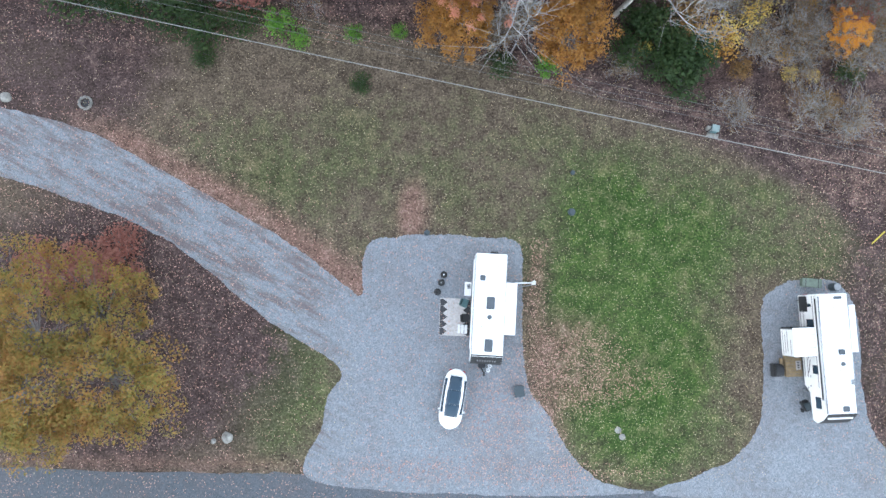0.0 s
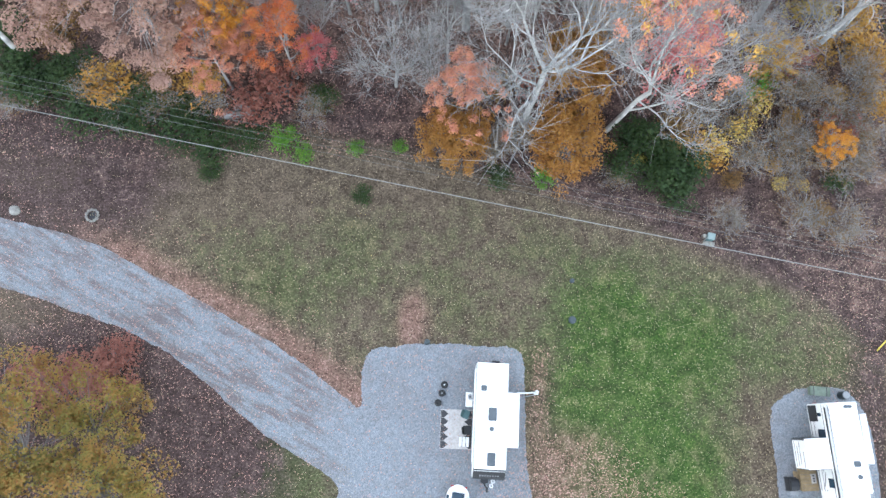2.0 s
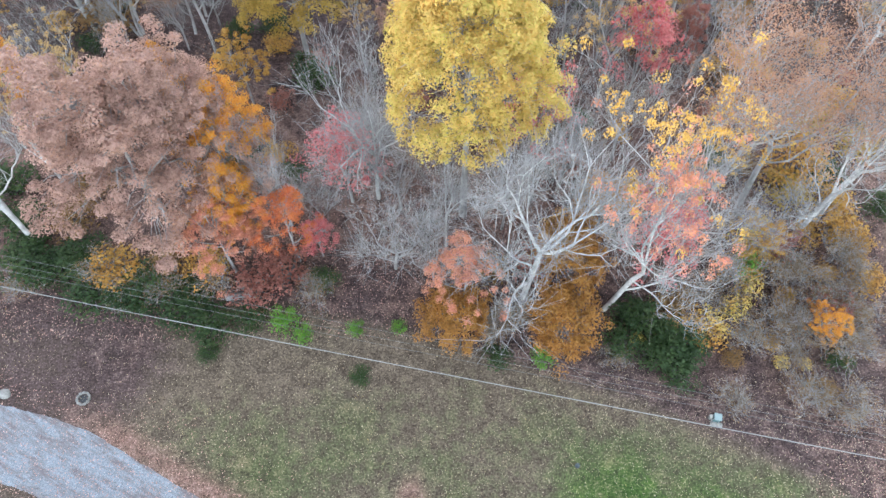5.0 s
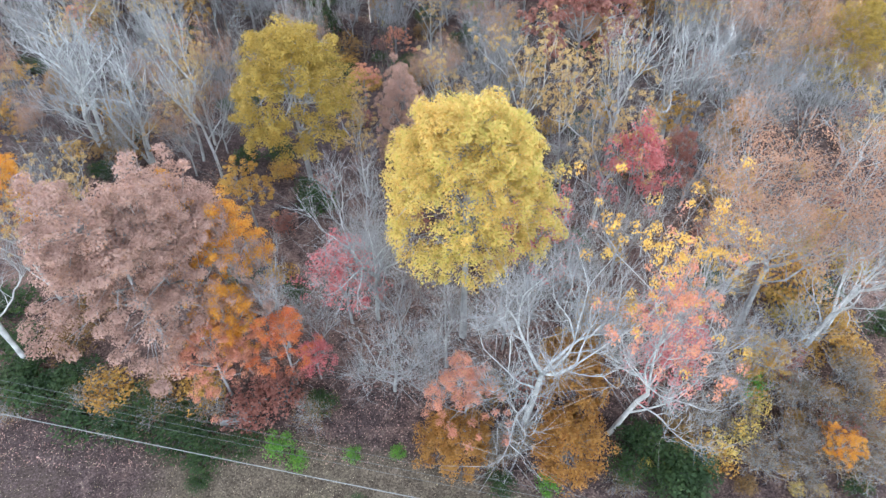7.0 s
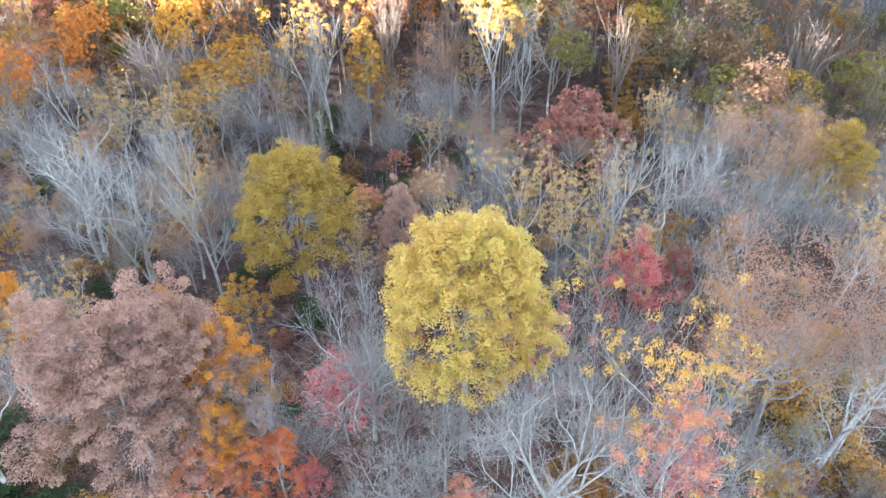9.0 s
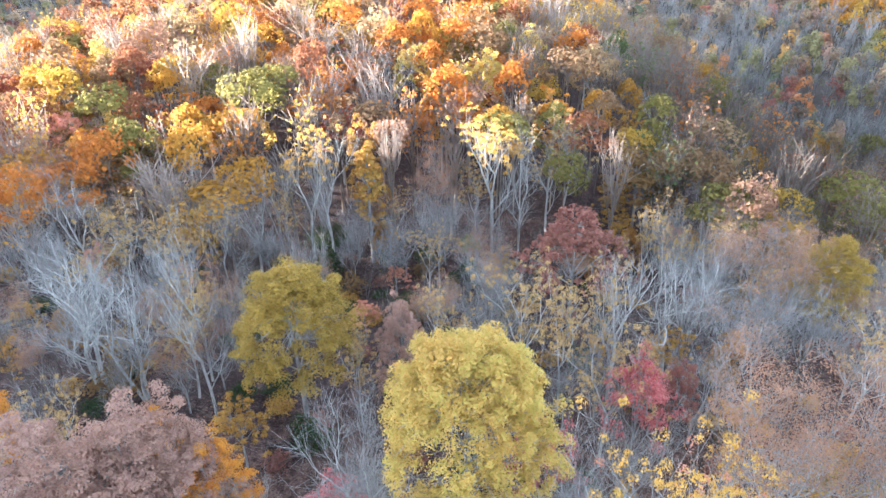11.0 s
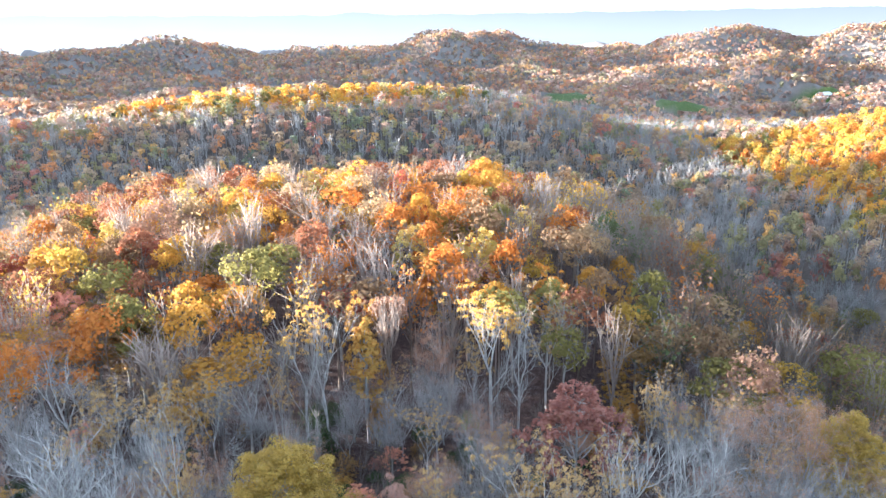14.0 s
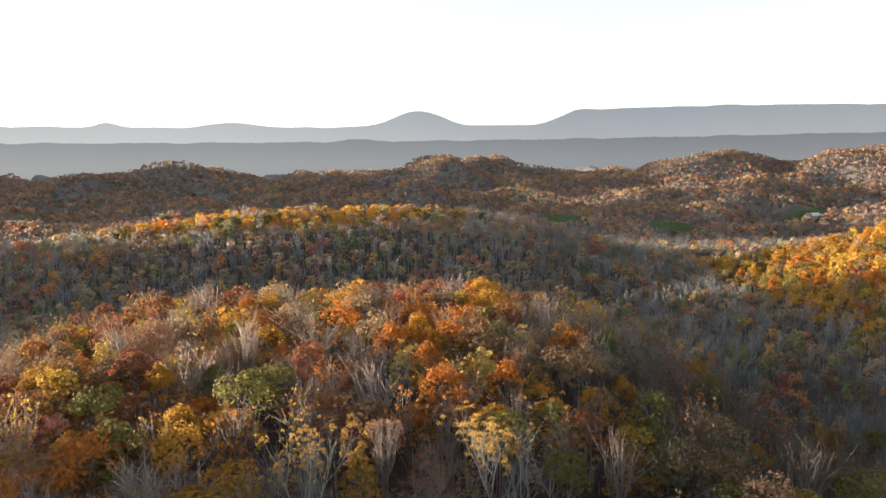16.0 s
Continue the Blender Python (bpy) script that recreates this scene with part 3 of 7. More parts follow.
kind_of("crimson", make_leafy, "small tree with thin crimson leaves", "tree", WOODS, (10.0, 3.0), bark="grey", leaf="crimson", clumps=100, count=44, size=0.1, spread=0.65, low=0.25, lump=0.4)
kind_of("bare", make_forked, "bare pale-barked tree with fine twigs", "tree", WOODS, big, bark="white", clear=0.38, wiggle=0.26, wide=0.66, forks=4, thick=0.86, lift=0.1, lean=0.03, slant=0.0, spray=3, variants=3)
kind_of("bareslim", make_forked, "tall slender bare tree with a pale trunk", "tree", WOODS, (24.0, 4.0), bark="white", clear=0.42, lift=0.2, wide=0.4, thick=0.68, levels=3, spray=4, variants=3)
kind_of("barestems", make_forked, "bare pale tree forking into several leaning stems", "tree", WOODS, big, bark="white", clear=0.38, stems=3, levels=3, wide=0.5, wiggle=0.3, thick=1.2, spray=3, variants=2)
kind_of("baregrey", make_forked, "bare grey tree with a fuzzy crown of twigs", "tree", WOODS, (18.0, 5.0), bark="grey", clear=0.2, thick=0.8, spray=2, wide=0.6, reach=0.1, lift=0.16, twig=0.016, variants=3)
kind_of("tanbare", make_forked, "pale-barked tree with a few withered tan leaves", "tree", WOODS, big, bark="white", leaf="tan", clear=0.36, lift=0.18, wide=0.46, thick=0.85, levels=3, spray=3, count=34, size=0.1, share=0.55, above=0.6, variants=3)
kind_of("pinkbare", make_forked, "spreading tree with thin pinkish brown leaves", "tree", WOODS, big, bark="grey", leaf="rosebrown", clear=0.3, wiggle=0.26, wide=0.6, thick=0.8, count=46, size=0.055, spread=0.8, share=0.9, above=0.64)
kind_of("salmonbare", make_forked, "pale leaning tree with salmon and golden leaves at its top", "tree", WOODS, big, bark="white", leaf="salmon", second="lightgold", clear=0.42, wiggle=0.24, lean=0.2, slant=0.3, lift=0.17, thick=0.95, wide=0.5, spray=3, count=46, size=0.085, share=0.42, above=0.74, variants=1)
kind_of("goldbare", make_forked, "tall pale tree with sparse golden leaves", "tree", WOODS, (24.0, 4.0), bark="white", leaf="lightgold", clear=0.42, lift=0.2, wide=0.42, thick=0.85, levels=3, spray=3, count=30, size=0.11, share=0.4, above=0.68)
kind_of("roadside", make_leafy, "broad roadside tree with thin green-gold and orange leaves", "tree", WOODS, (10.0, 7.4), bark="dark", leaf="roadside", clumps=420, count=100, size=0.1, spread=0.8, low=0.2, lump=0.42, variants=1)
kind_of("amber", make_leafy, "low tree with dense amber-brown leaves", "tree", WOODS, (7.0, 3.0), bark="dark", leaf="amber", clumps=150, count=70, size=0.085, spread=0.6, low=0.08, lump=0.3)
kind_of("thicket", make_tree, "tangled grey thicket with a few withered leaves", "bush", "shrubs along the wood edge", (5.0, 3.2), bark="brush", leaf="brown", count=4, size=0.065, spread=0.4, share=0.3, levels=3, kids=(8, 6, 4), clear=0.1, lift=0.4, stems=5, twig=0.016, wiggle=0.3)
shrubs = "shrubs along the wood edge"
for name, leaf, label in (("greenbush", "green", "dark green shrub at the wood edge"), ("limebush", "lime", "low bright green shrub on fallen leaves"),
                          ("yellowbush", "gold", "shrub with yellow-green and golden leaves"), ("brownbush", "brown", "thicket of brown withered shrub"),
                          ("rustbush", "rust", "thin reddish brown shrub"), ("olivebush", "olive", "loose olive-green shrub under bare trees")):
    kind_of(name, make_bush, label, "bush", shrubs, (3.0, 2.0), leaf=leaf, variants=2)
kind_of("lemonbush", make_bush, "loose shrub with clear yellow leaves in the brush", "bush", shrubs, (3.0, 2.0), leaf="yellow", count=700, variants=2)

plant("yellow", 1.8, 34.7, 28.0, 6.7)
plant("pinkbrownfine", -25.0, 32.8, 22.0, 7.3, 0)
plant("bareslim", -38.2, 31.9, 22.0, 3.4)
plant("pinkbrownfine", -21.0, 34.6, 21.0, 5.6, 40)
plant("orangefine", -17.5, 35.2, 17.0, 3.7)
plant("orangefine", -21.1, 36.4, 18.0, 3.0)
plant("redorangefine", -13.2, 29.7, 11.0, 2.9)
plant("salmonfine", -18.9, 28.6, 10.0, 3.2)
plant("orangefine", -17.6, 31.0, 12.5, 3.0)
plant("crimson", -8.8, 36.2, 11.0, 3.6)
plant("baregrey", -4.4, 28.9, 13.0, 4.4)
plant("bare", -6.3, 36.6, 19.0, 5.2)
plant("bare", 6.8, 25.2, 22.0, 6.6)
plant("salmonbare", 14.0, 24.8, 27.0, 5.0)
plant("crimson", 17.8, 27.4, 12.0, 3.4)
plant("crimson", 8.1, 39.4, 15.0, 3.2)
plant("salmonfine", 1.7, 25.0, 10.0, 3.3)
plant("amber", 0.8, 23.1, 5.0, 3.3)
plant("amber", 9.6, 22.2, 7.0, 3.5)
plant("amber", 10.6, 26.6, 9.0, 2.9)
plant("olivefine", -14.8, 54.9, 21.0, 6.7)
plant("barestems", -39.5, 60.5, 20.0, 7.5)
plant("barestems", -34.2, 59.3, 18.0, 5.0)
plant("tanbare", -28.3, 59.6, 13.0, 3.8)
plant("bareslim", -25.2, 56.0, 18.0, 3.5)
plant("pinkbrownfine", -4.0, 54.6, 17.0, 3.0)
plant("tanbare", 8.5, 58.3, 19.0, 4.2)
plant("tanbare", 12.9, 55.7, 18.0, 3.8)
plant("barestems", 26.8, 62.5, 18.0, 6.5)
plant("bareslim", 18.9, 58.4, 20.0, 4.0)
plant("rust", 16.9, 72.9, 19.0, 6.3)
plant("pinkbare", 38.7, 66.9, 19.0, 5.5)
plant("olivefine", 45.8, 66.6, 17.0, 4.6)
plant("pinkbare", 28.4, 36.0, 24.0, 7.8)
plant("crimson", 18.4, 47.0, 15.0, 3.6)
plant("rustfine", 22.3, 48.3, 14.0, 2.0)
plant("tanbare", 15.9, 48.3, 17.0, 3.9)
plant("baregrey", 33.6, 60.1, 15.0, 5.8)
plant("baregrey", 41.5, 60.7, 14.0, 5.4)
plant("baregrey", 26.0, 51.2, 15.0, 4.6)
plant("orangefine", -39.0, 42.5, 17.0, 3.3)
plant("tanbare", -37.7, 39.0, 15.0, 4.1)
plant("bareslim", 32.6, 32.1, 17.0, 4.8)
plant("bareslim", 35.1, 33.9, 18.0, 4.1)
plant("baregrey", 28.2, 31.3, 9.0, 4.2)
plant("olivebush", 32.2, 36.4, 3.6, 2.6)
plant("greenbush", 36.6, 38.6, 3.0, 2.4)
plant("olivebush", 40.5, 42.0, 3.5, 2.6)
plant("greenbush", 41.0, 35.0, 3.0, 2.2)
plant("olivebush", 36.5, 44.5, 4.0, 2.8)
plant("greenbush", -41.5, 37.5, 3.0, 3.2)
plant("greenbush", -37.2, 30.2, 2.6, 2.6)
plant("greenbush", -33.0, 28.6, 2.2, 2.4)
plant("greenbush", -17.8, 92.5, 6.0, 3.0)
plant("greenbush", 4.4, 89.0, 6.0, 2.6)
plant("yellowbush", 25.9, 27.8, 3.5, 2.2)
plant("yellowbush", 27.9, 29.4, 3.5, 1.7)
plant("yellowbush", 35.8, 32.9, 4.0, 3.0)
plant("yellowbush", 33.4, 38.5, 6.0, 3.6)
plant("yellowbush", 21.9, 22.5, 3.0, 2.3)
plant("greenbush", 19.0, 21.8, 2.8, 2.3)
plant("greenbush", 17.4, 20.4, 2.0, 1.7)
plant("greenbush", 15.7, 24.0, 2.8, 2.0)
plant("greenbush", 20.6, 20.7, 2.6, 2.0)
plant("yellowbush", 37.0, 26.9, 3.0, 2.0)
plant("yellowbush", 37.8, 30.2, 3.0, 1.5)
plant("rustbush", 33.7, 24.4, 3.0, 2.5)
plant("greenbush", -35.6, 28.3, 2.5, 2.3)
plant("greenbush", -39.0, 33.0, 3.0, 3.1)
plant("yellowbush", -29.6, 28.4, 3.0, 2.8)
plant("limebush", -13.7, 23.6, 2.0, 1.5)
plant("limebush", -12.2, 22.3, 1.5, 1.1)
plant("limebush", -7.6, 22.7, 1.5, 0.9)
plant("limebush", -3.9, 23.0, 1.4, 0.8)
plant("greenbush", -26.1, 26.8, 2.0, 3.0)
plant("greenbush", -22.7, 24.8, 2.0, 3.0)
plant("rustbush", -16.8, 26.8, 2.5, 2.8)
plant("greenbush", -20.4, 22.9, 2.0, 2.6)
plant("yellowbush", -21.4, 28.2, 3.5, 2.4)
plant("rustbush", -14.0, 28.0, 4.0, 2.8)
plant("greenbush", -10.5, 27.2, 3.0, 1.5)
plant("yellowbush", -28.3, 47.8, 6.0, 2.8)
plant("brownbush", -38.1, 61.1, 4.0, 4.4)
plant("goldbare", -21.1, 97.6, 25.0, 4.0)
plant("bareslim", -17.4, 96.1, 24.0, 4.0)
plant("column", -11.3, 98.3, 22.0, 2.7)
plant("pinkbare", -0.3, 100.3, 20.0, 4.6)
plant("goldbare", 8.6, 98.5, 26.0, 4.9)
plant("tanbare", 6.5, 103.0, 18.0, 3.8)
plant("bareslim", 13.2, 99.6, 22.0, 4.1)
plant("baregrey", -5.6, 93.5, 13.0, 4.9)
plant("tanbare", 18.9, 106.4, 21.0, 5.3)
plant("brown", 33.4, 104.0, 18.0, 7.4)
plant("gold", 30.0, 104.4, 12.0, 3.0)
plant("bare", -29.0, 93.9, 18.0, 5.4)
plant("bareslim", -26.6, 100.1, 19.0, 4.3)
plant("bareslim", -39.2, 101.1, 20.0, 4.4)
plant("tanbare", -47.2, 90.0, 17.0, 4.7)
plant("tanbare", -38.1, 84.8, 17.0, 4.8)
plant("gold", -37.1, 87.9, 15.0, 4.0)
plant("bareslim", -54.1, 89.8, 20.0, 4.8)
plant("pinkbare", -64.1, 99.7, 20.0, 7.4)
plant("brown", -51.9, 110.3, 18.0, 8.6)
plant("orange", -58.9, 109.4, 19.0, 6.0)
plant("baregrey", 35.2, 91.7, 16.0, 4.1)
plant("bareslim", 39.2, 89.5, 16.0, 4.1)
plant("baregrey", 48.2, 97.8, 14.0, 5.5)
plant("baregrey", 59.5, 102.9, 15.0, 6.0)
plant("pinkbare", 39.9, 74.1, 17.0, 5.1)
plant("bareslim", 53.0, 115.8, 18.0, 6.8)
plant("bare", 42.5, 113.5, 19.0, 6.5)
plant("brownfine", 49.2, 81.6, 13.0, 4.9)
plant("gold", -12.3, 104.4, 22.0, 3.8)
plant("greenbush", -19.7, 103.3, 4.0, 4.5)
plant("limebush", 4.8, 100.8, 4.0, 2.4)
plant("brownbush", -15.7, 88.2, 3.0, 4.9)
plant("greenbush", -5.0, 81.6, 3.0, 2.9)
plant("greenbush", -13.7, 51.6, 3.0, 2.5)
plant("yellowbush", -41.9, 70.1, 4.0, 3.2)
plant("baregrey", -62.1, 86.2, 15.0, 6.3)
plant("salmon", -68.0, 116.2, 19.0, 7.0)
plant("baregrey", 6.0, 75.7, 12.0, 4.9)
plant("roadside", -27.1, -4.5, 10.0, 7.6)
plant("rustbush", -26.4, 3.3, 2.0, 2.7)
plant("brownbush", -25.1, 1.5, 1.2, 2.2)
plant("thicket", 31.0, 27.1, 4.5, 2.5)
plant("thicket", 33.2, 25.2, 4.0, 2.5)
plant("thicket", 28.7, 27.7, 4.5, 2.5)
plant("thicket", 35.5, 27.6, 4.5, 2.3)
plant("thicket", 28.7, 23.8, 3.5, 2.4)
plant("thicket", 24.8, 25.1, 3.5, 2.1)
plant("thicket", 25.9, 22.0, 3.0, 2.4)
plant("thicket", 30.9, 22.3, 3.5, 2.6)
plant("thicket", 35.3, 23.5, 3.5, 2.3)
plant("thicket", 34.2, 21.0, 3.0, 2.5)
plant("thicket", 24.4, 27.7, 4.5, 1.9)
plant("thicket", 28.8, 20.7, 2.5, 2.1)
plant("thicket", 35.2, 29.7, 5.0, 2.3)
plant("thicket", 22.0, 25.7, 4.0, 1.8)
plant("yellowbush", 29.9, 25.6, 2.2, 1.1)
plant("yellowbush", 34.1, 28.1, 2.5, 1.3)
plant("orangefine", 32.1, 22.4, 4.0, 1.9)
plant("yellowbush", 27.8, 21.3, 1.5, 0.9)
plant("goldfine", 26.8, 29.5, 7.0, 2.4)
plant("yellowbush", 33.3, 31.9, 3.0, 1.7)
plant("greenbush", 33.2, 19.9, 1.5, 1.4)
plant("greenbush", -34.1, 28.6, 2.0, 2.6)
plant("thicket", -30.3, 28.4, 3.0, 2.5)
plant("greenbush", -27.3, 26.5, 1.6, 2.5)
plant("greenbush", -22.7, 25.7, 1.6, 2.7)
plant("thicket", -20.2, 27.3, 3.0, 2.4)
plant("brownbush", -24.5, 29.1, 2.5, 2.2)
plant("greenbush", -17.0, 23.8, 1.4, 1.8)
plant("thicket", -11.2, 26.2, 3.0, 2.0)
plant("greenbush", -20.2, 20.8, 1.0, 1.3)
plant("greenbush", -7.0, 18.7, 0.9, 1.1)
plant("thicket", 4.1, 22.6, 2.5, 1.9)
plant("greenbush", 15.1, 21.6, 2.2, 2.0)
plant("thicket", 14.6, 20.2, 1.6, 1.5)
plant("greenbush", 18.9, 21.6, 2.5, 2.3)
plant("greenbush", 19.7, 18.7, 1.6, 2.0)
plant("thicket", 23.6, 16.7, 1.8, 1.8)
plant("thicket", 29.7, 17.1, 2.2, 2.4)
plant("thicket", 33.2, 16.1, 2.2, 2.4)
plant("greenbush", 4.5, 20.3, 1.1, 1.5)
plant("limebush", 8.4, 20.3, 1.0, 1.2)
plant("thicket", -37.4, 27.5, 2.0, 2.4)
plant("baregrey", -7.5, 42.3, 15.0, 4.4)
plant("baregrey", -4.1, 35.4, 14.0, 3.6)
plant("baregrey", -11.2, 33.2, 8.0, 2.8)
plant("baregrey", -0.9, 27.3, 12.0, 3.0)
plant("baregrey", 5.4, 33.1, 15.0, 3.8)
plant("baregrey", 11.6, 30.8, 15.0, 3.5)
plant("baregrey", 10.9, 37.6, 17.0, 3.9)
plant("gold", -73.8, 122.7, 20.0, 9.2)
plant("gold", -56.6, 115.1, 17.0, 6.8)
plant("brown", -64.3, 114.8, 16.0, 6.4)
plant("redorange", -61.7, 128.6, 18.0, 3.4)
plant("redorange", -51.3, 122.2, 16.0, 2.6)
plant("redorange", -99.9, 164.6, 18.0, 7.3)
plant("lemon", -70.3, 144.6, 20.0, 4.1)
plant("lemon", -69.7, 166.6, 20.0, 5.7)
plant("lemon", -64.7, 174.7, 20.0, 5.9)
plant("olive", -44.7, 153.2, 22.0, 4.0)
plant("lemon", -37.5, 201.4, 20.0, 6.8)
plant("gold", -23.8, 192.8, 20.0, 6.1)
plant("lemon", -5.1, 134.3, 21.0, 4.6)
plant("lemon", 8.3, 129.0, 22.0, 5.6)
plant("lemon", 19.2, 146.7, 21.0, 5.0)
plant("olive", 2.6, 150.5, 19.0, 5.4)
plant("gold", 0.5, 123.9, 20.0, 5.9)
plant("orange", 21.0, 120.2, 19.0, 4.8)
plant("gold", 35.8, 121.5, 16.0, 3.4)
plant("pinkbare", -50.5, 140.5, 20.0, 7.6)
plant("bare", -21.6, 146.8, 21.0, 6.0)
plant("bareslim", -18.5, 121.2, 22.0, 4.3)
plant("bareslim", -9.5, 130.5, 21.0, 4.5)
plant("pinkbare", -29.1, 133.9, 20.0, 5.3)
plant("pinkbare", -12.6, 183.2, 19.0, 6.9)
plant("bareslim", -38.4, 162.8, 21.0, 5.6)
plant("bareslim", 0.9, 171.4, 20.0, 6.5)
plant("pinkbare", 17.2, 196.4, 18.0, 6.6)
plant("goldbare", -15.4, 161.2, 19.0, 4.1)
plant("goldbare", 34.3, 158.8, 19.0, 4.1)
plant("goldbare", 35.6, 145.9, 18.0, 4.5)
plant("bareslim", 44.9, 129.7, 17.0, 5.4)
plant("baregrey", 49.5, 128.3, 16.0, 5.4)
plant("gold", 37.7, 110.7, 15.0, 6.9)
plant("bareslim", 21.9, 109.3, 20.0, 4.0)
plant("redorange", -78.9, 148.6, 17.0, 5.7)
plant("pinkbare", -49.6, 180.2, 19.0, 6.3)
plant("amber", 10.8, 28.9, 8.0, 3.0)
plant("amber", 13.3, 32.1, 10.0, 2.5)
plant("crimson", 19.4, 31.5, 10.0, 3.3)
plant("salmonfine", -17.4, 30.8, 8.0, 2.8)
plant("greenbush", -37.9, 28.6, 2.5, 3.3)
plant("greenbush", -32.9, 29.9, 2.5, 2.6)
plant("greenbush", -31.4, 26.5, 2.0, 3.4)
plant("greenbush", -27.6, 25.9, 2.2, 2.7)
plant("brownbush", -34.7, 33.7, 2.5, 3.0)
plant("yellowbush", -18.4, 56.8, 2.5, 2.0)
plant("rustbush", -14.2, 54.3, 2.0, 2.3)
plant("greenbush", -15.1, 54.0, 2.5, 1.9)
plant("yellowbush", 16.9, 35.1, 5.0, 2.4)
plant("yellowbush", 10.2, 31.2, 6.0, 2.0)
plant("brownbush", 4.1, 27.7, 3.0, 2.3)
plant("rustbush", -28.7, 2.8, 1.5, 3.1)
plant("rustbush", -32.4, 3.0, 1.3, 3.1)
plant("rustbush", -26.0, 5.2, 1.2, 2.0)
plant("bare", 21.0, 30.4, 16.0, 4.6)
plant("bareslim", 26.2, 37.7, 18.0, 4.0)
plant("limebush", 26.4, 28.2, 4.0, 1.6)
plant("yellowbush", 35.9, 35.3, 4.0, 2.1)
plant("rustbush", 30.2, 30.6, 4.0, 2.5)
plant("crimson", -11.1, 30.2, 6.0, 1.8)
plant("bareslim", -27.7, 62.8, 20.0, 3.0)
plant("tanbare", -8.4, 53.6, 14.0, 2.7)
plant("bare", 0.2, 31.3, 14.0, 3.5)
plant("goldbare", 21.1, 32.7, 17.0, 2.7)
plant("bareslim", -37.6, 31.3, 25.0, 4.5)
plant("thicket", -24.7, 27.3, 2.5, 2.6)
plant("thicket", -28.0, 26.5, 2.2, 2.4)
plant("thicket", 4.5, 23.0, 2.2, 2.2)
plant("thicket", 6.5, 24.0, 2.6, 2.2)
for x, y, h, r in ((22.6, 23.0, 3.0, 1.9), (24.8, 24.3, 3.2, 1.6), (26.5, 26.0, 3.4, 1.5), (28.2, 19.7, 1.8, 0.8), (30.1, 19.5, 1.6, 0.7), (16.4, 21.6, 1.8, 0.8), (27.8, 31.0, 5.0, 2.2)):
    plant("lemonbush", x, y, h, r)
for x, y, h, r in ((29.1, 23.6, 2.2, 1.5), (31.2, 17.2, 1.5, 1.4), (35.2, 24.2, 2.2, 1.6), (24.2, 20.2, 1.4, 1.2)):
    plant("brownbush", x, y, h, r)
plant("greenbush", 19.5, 21.0, 3.2, 2.9)
plant("greenbush", 17.2, 23.5, 3.0, 2.2)


# ---- the woods further off ----


def wood_material():
    m, nt, b = node_mat("distant_wood", 0.85, 0.15)
    a = nt.nodes.new("ShaderNodeAttribute")
    a.attribute_name = "tint"
    g = nt.nodes.new("ShaderNodeNewGeometry")
    var = ramp(nt, [(0.0, (0.9, 0.89, 0.88)), (0.5, (1.0, 1.0, 1.0)), (1.0, (1.08, 1.09, 1.07))], g.outputs["Random Per Island"])
    col = mix_col(nt, 1.0, a.outputs["Color"], var, "MULTIPLY")
    nt.links.new(col, b.inputs["Base Color"])
    t = nt.nodes.new("ShaderNodeBsdfTranslucent")
    nt.links.new(col, t.inputs["Color"])
    mx = nt.nodes.new("ShaderNodeMixShader")
    mx.inputs[0].default_value = 0.48
    nt.links.new(b.outputs[0], mx.inputs[1])
    nt.links.new(t.outputs[0], mx.inputs[2])
    nt.links.new(mx.outputs[0], nt.nodes["Material Output"].inputs["Surface"])
    return m


WOOD_MAT = wood_material()
GREY_BARK = (0.281, 0.27, 0.263)
# leaf colours of the woods and how often they come: west, middle, east
HUES = {"gold": (0.51, 0.27, 0.047), "yellow": (0.53, 0.34, 0.065), "orange": (0.51, 0.19, 0.04), "rust": (0.28, 0.115, 0.06), "tan": (0.37, 0.25, 0.135),
        "pink": (0.35, 0.205, 0.14), "brown": (0.237, 0.148, 0.0814), "olive": (0.222, 0.192, 0.0592), "red": (0.355, 0.104, 0.0666), "green": (0.104, 0.126, 0.0518)}


def slips(p0, p1, r0, r1, rng):
    """Thin tapered limbs from arrays of ends."""
    a = np.cross(p1 - p0, rng.normal(size=p0.shape))
    a /= np.linalg.norm(a, axis=1)[:, None] + 1e-9
    v = np.stack([p0 - a * r0, p0 + a * r0, p1 + a * r1, p1 - a * r1], 1)
    return v.reshape(-1, 3), np.arange(len(p0) * 4).reshape(-1, 4)


def joined(parts):
    """One set of verts and quads, with a mark for the wood, from several."""
    V, Fc, W, n = [], [], [], 0
    for v, f, wood in parts:
        V.append(v)
        Fc.append(f + n)
        W.append(np.full(len(v), wood))
        n += len(v)
    return np.concatenate(V), np.concatenate(Fc), np.concatenate(W)


def facing(c, nrm, size, rng):
    nrm = nrm / (np.linalg.norm(nrm, axis=1)[:, None] + 1e-9)
    t = np.cross(nrm, rng.normal(size=nrm.shape))
    t /= np.linalg.norm(t, axis=1)[:, None] + 1e-9
    b = np.cross(nrm, t)
    s = (size * rng.uniform(0.6, 1.4, len(c)))[:, None]
    return np.stack([c - t * s, c + b * s * 0.7, c + t * s, c - b * s * 0.7], 1).reshape(-1, 3), np.arange(len(c) * 4).reshape(-1, 4)


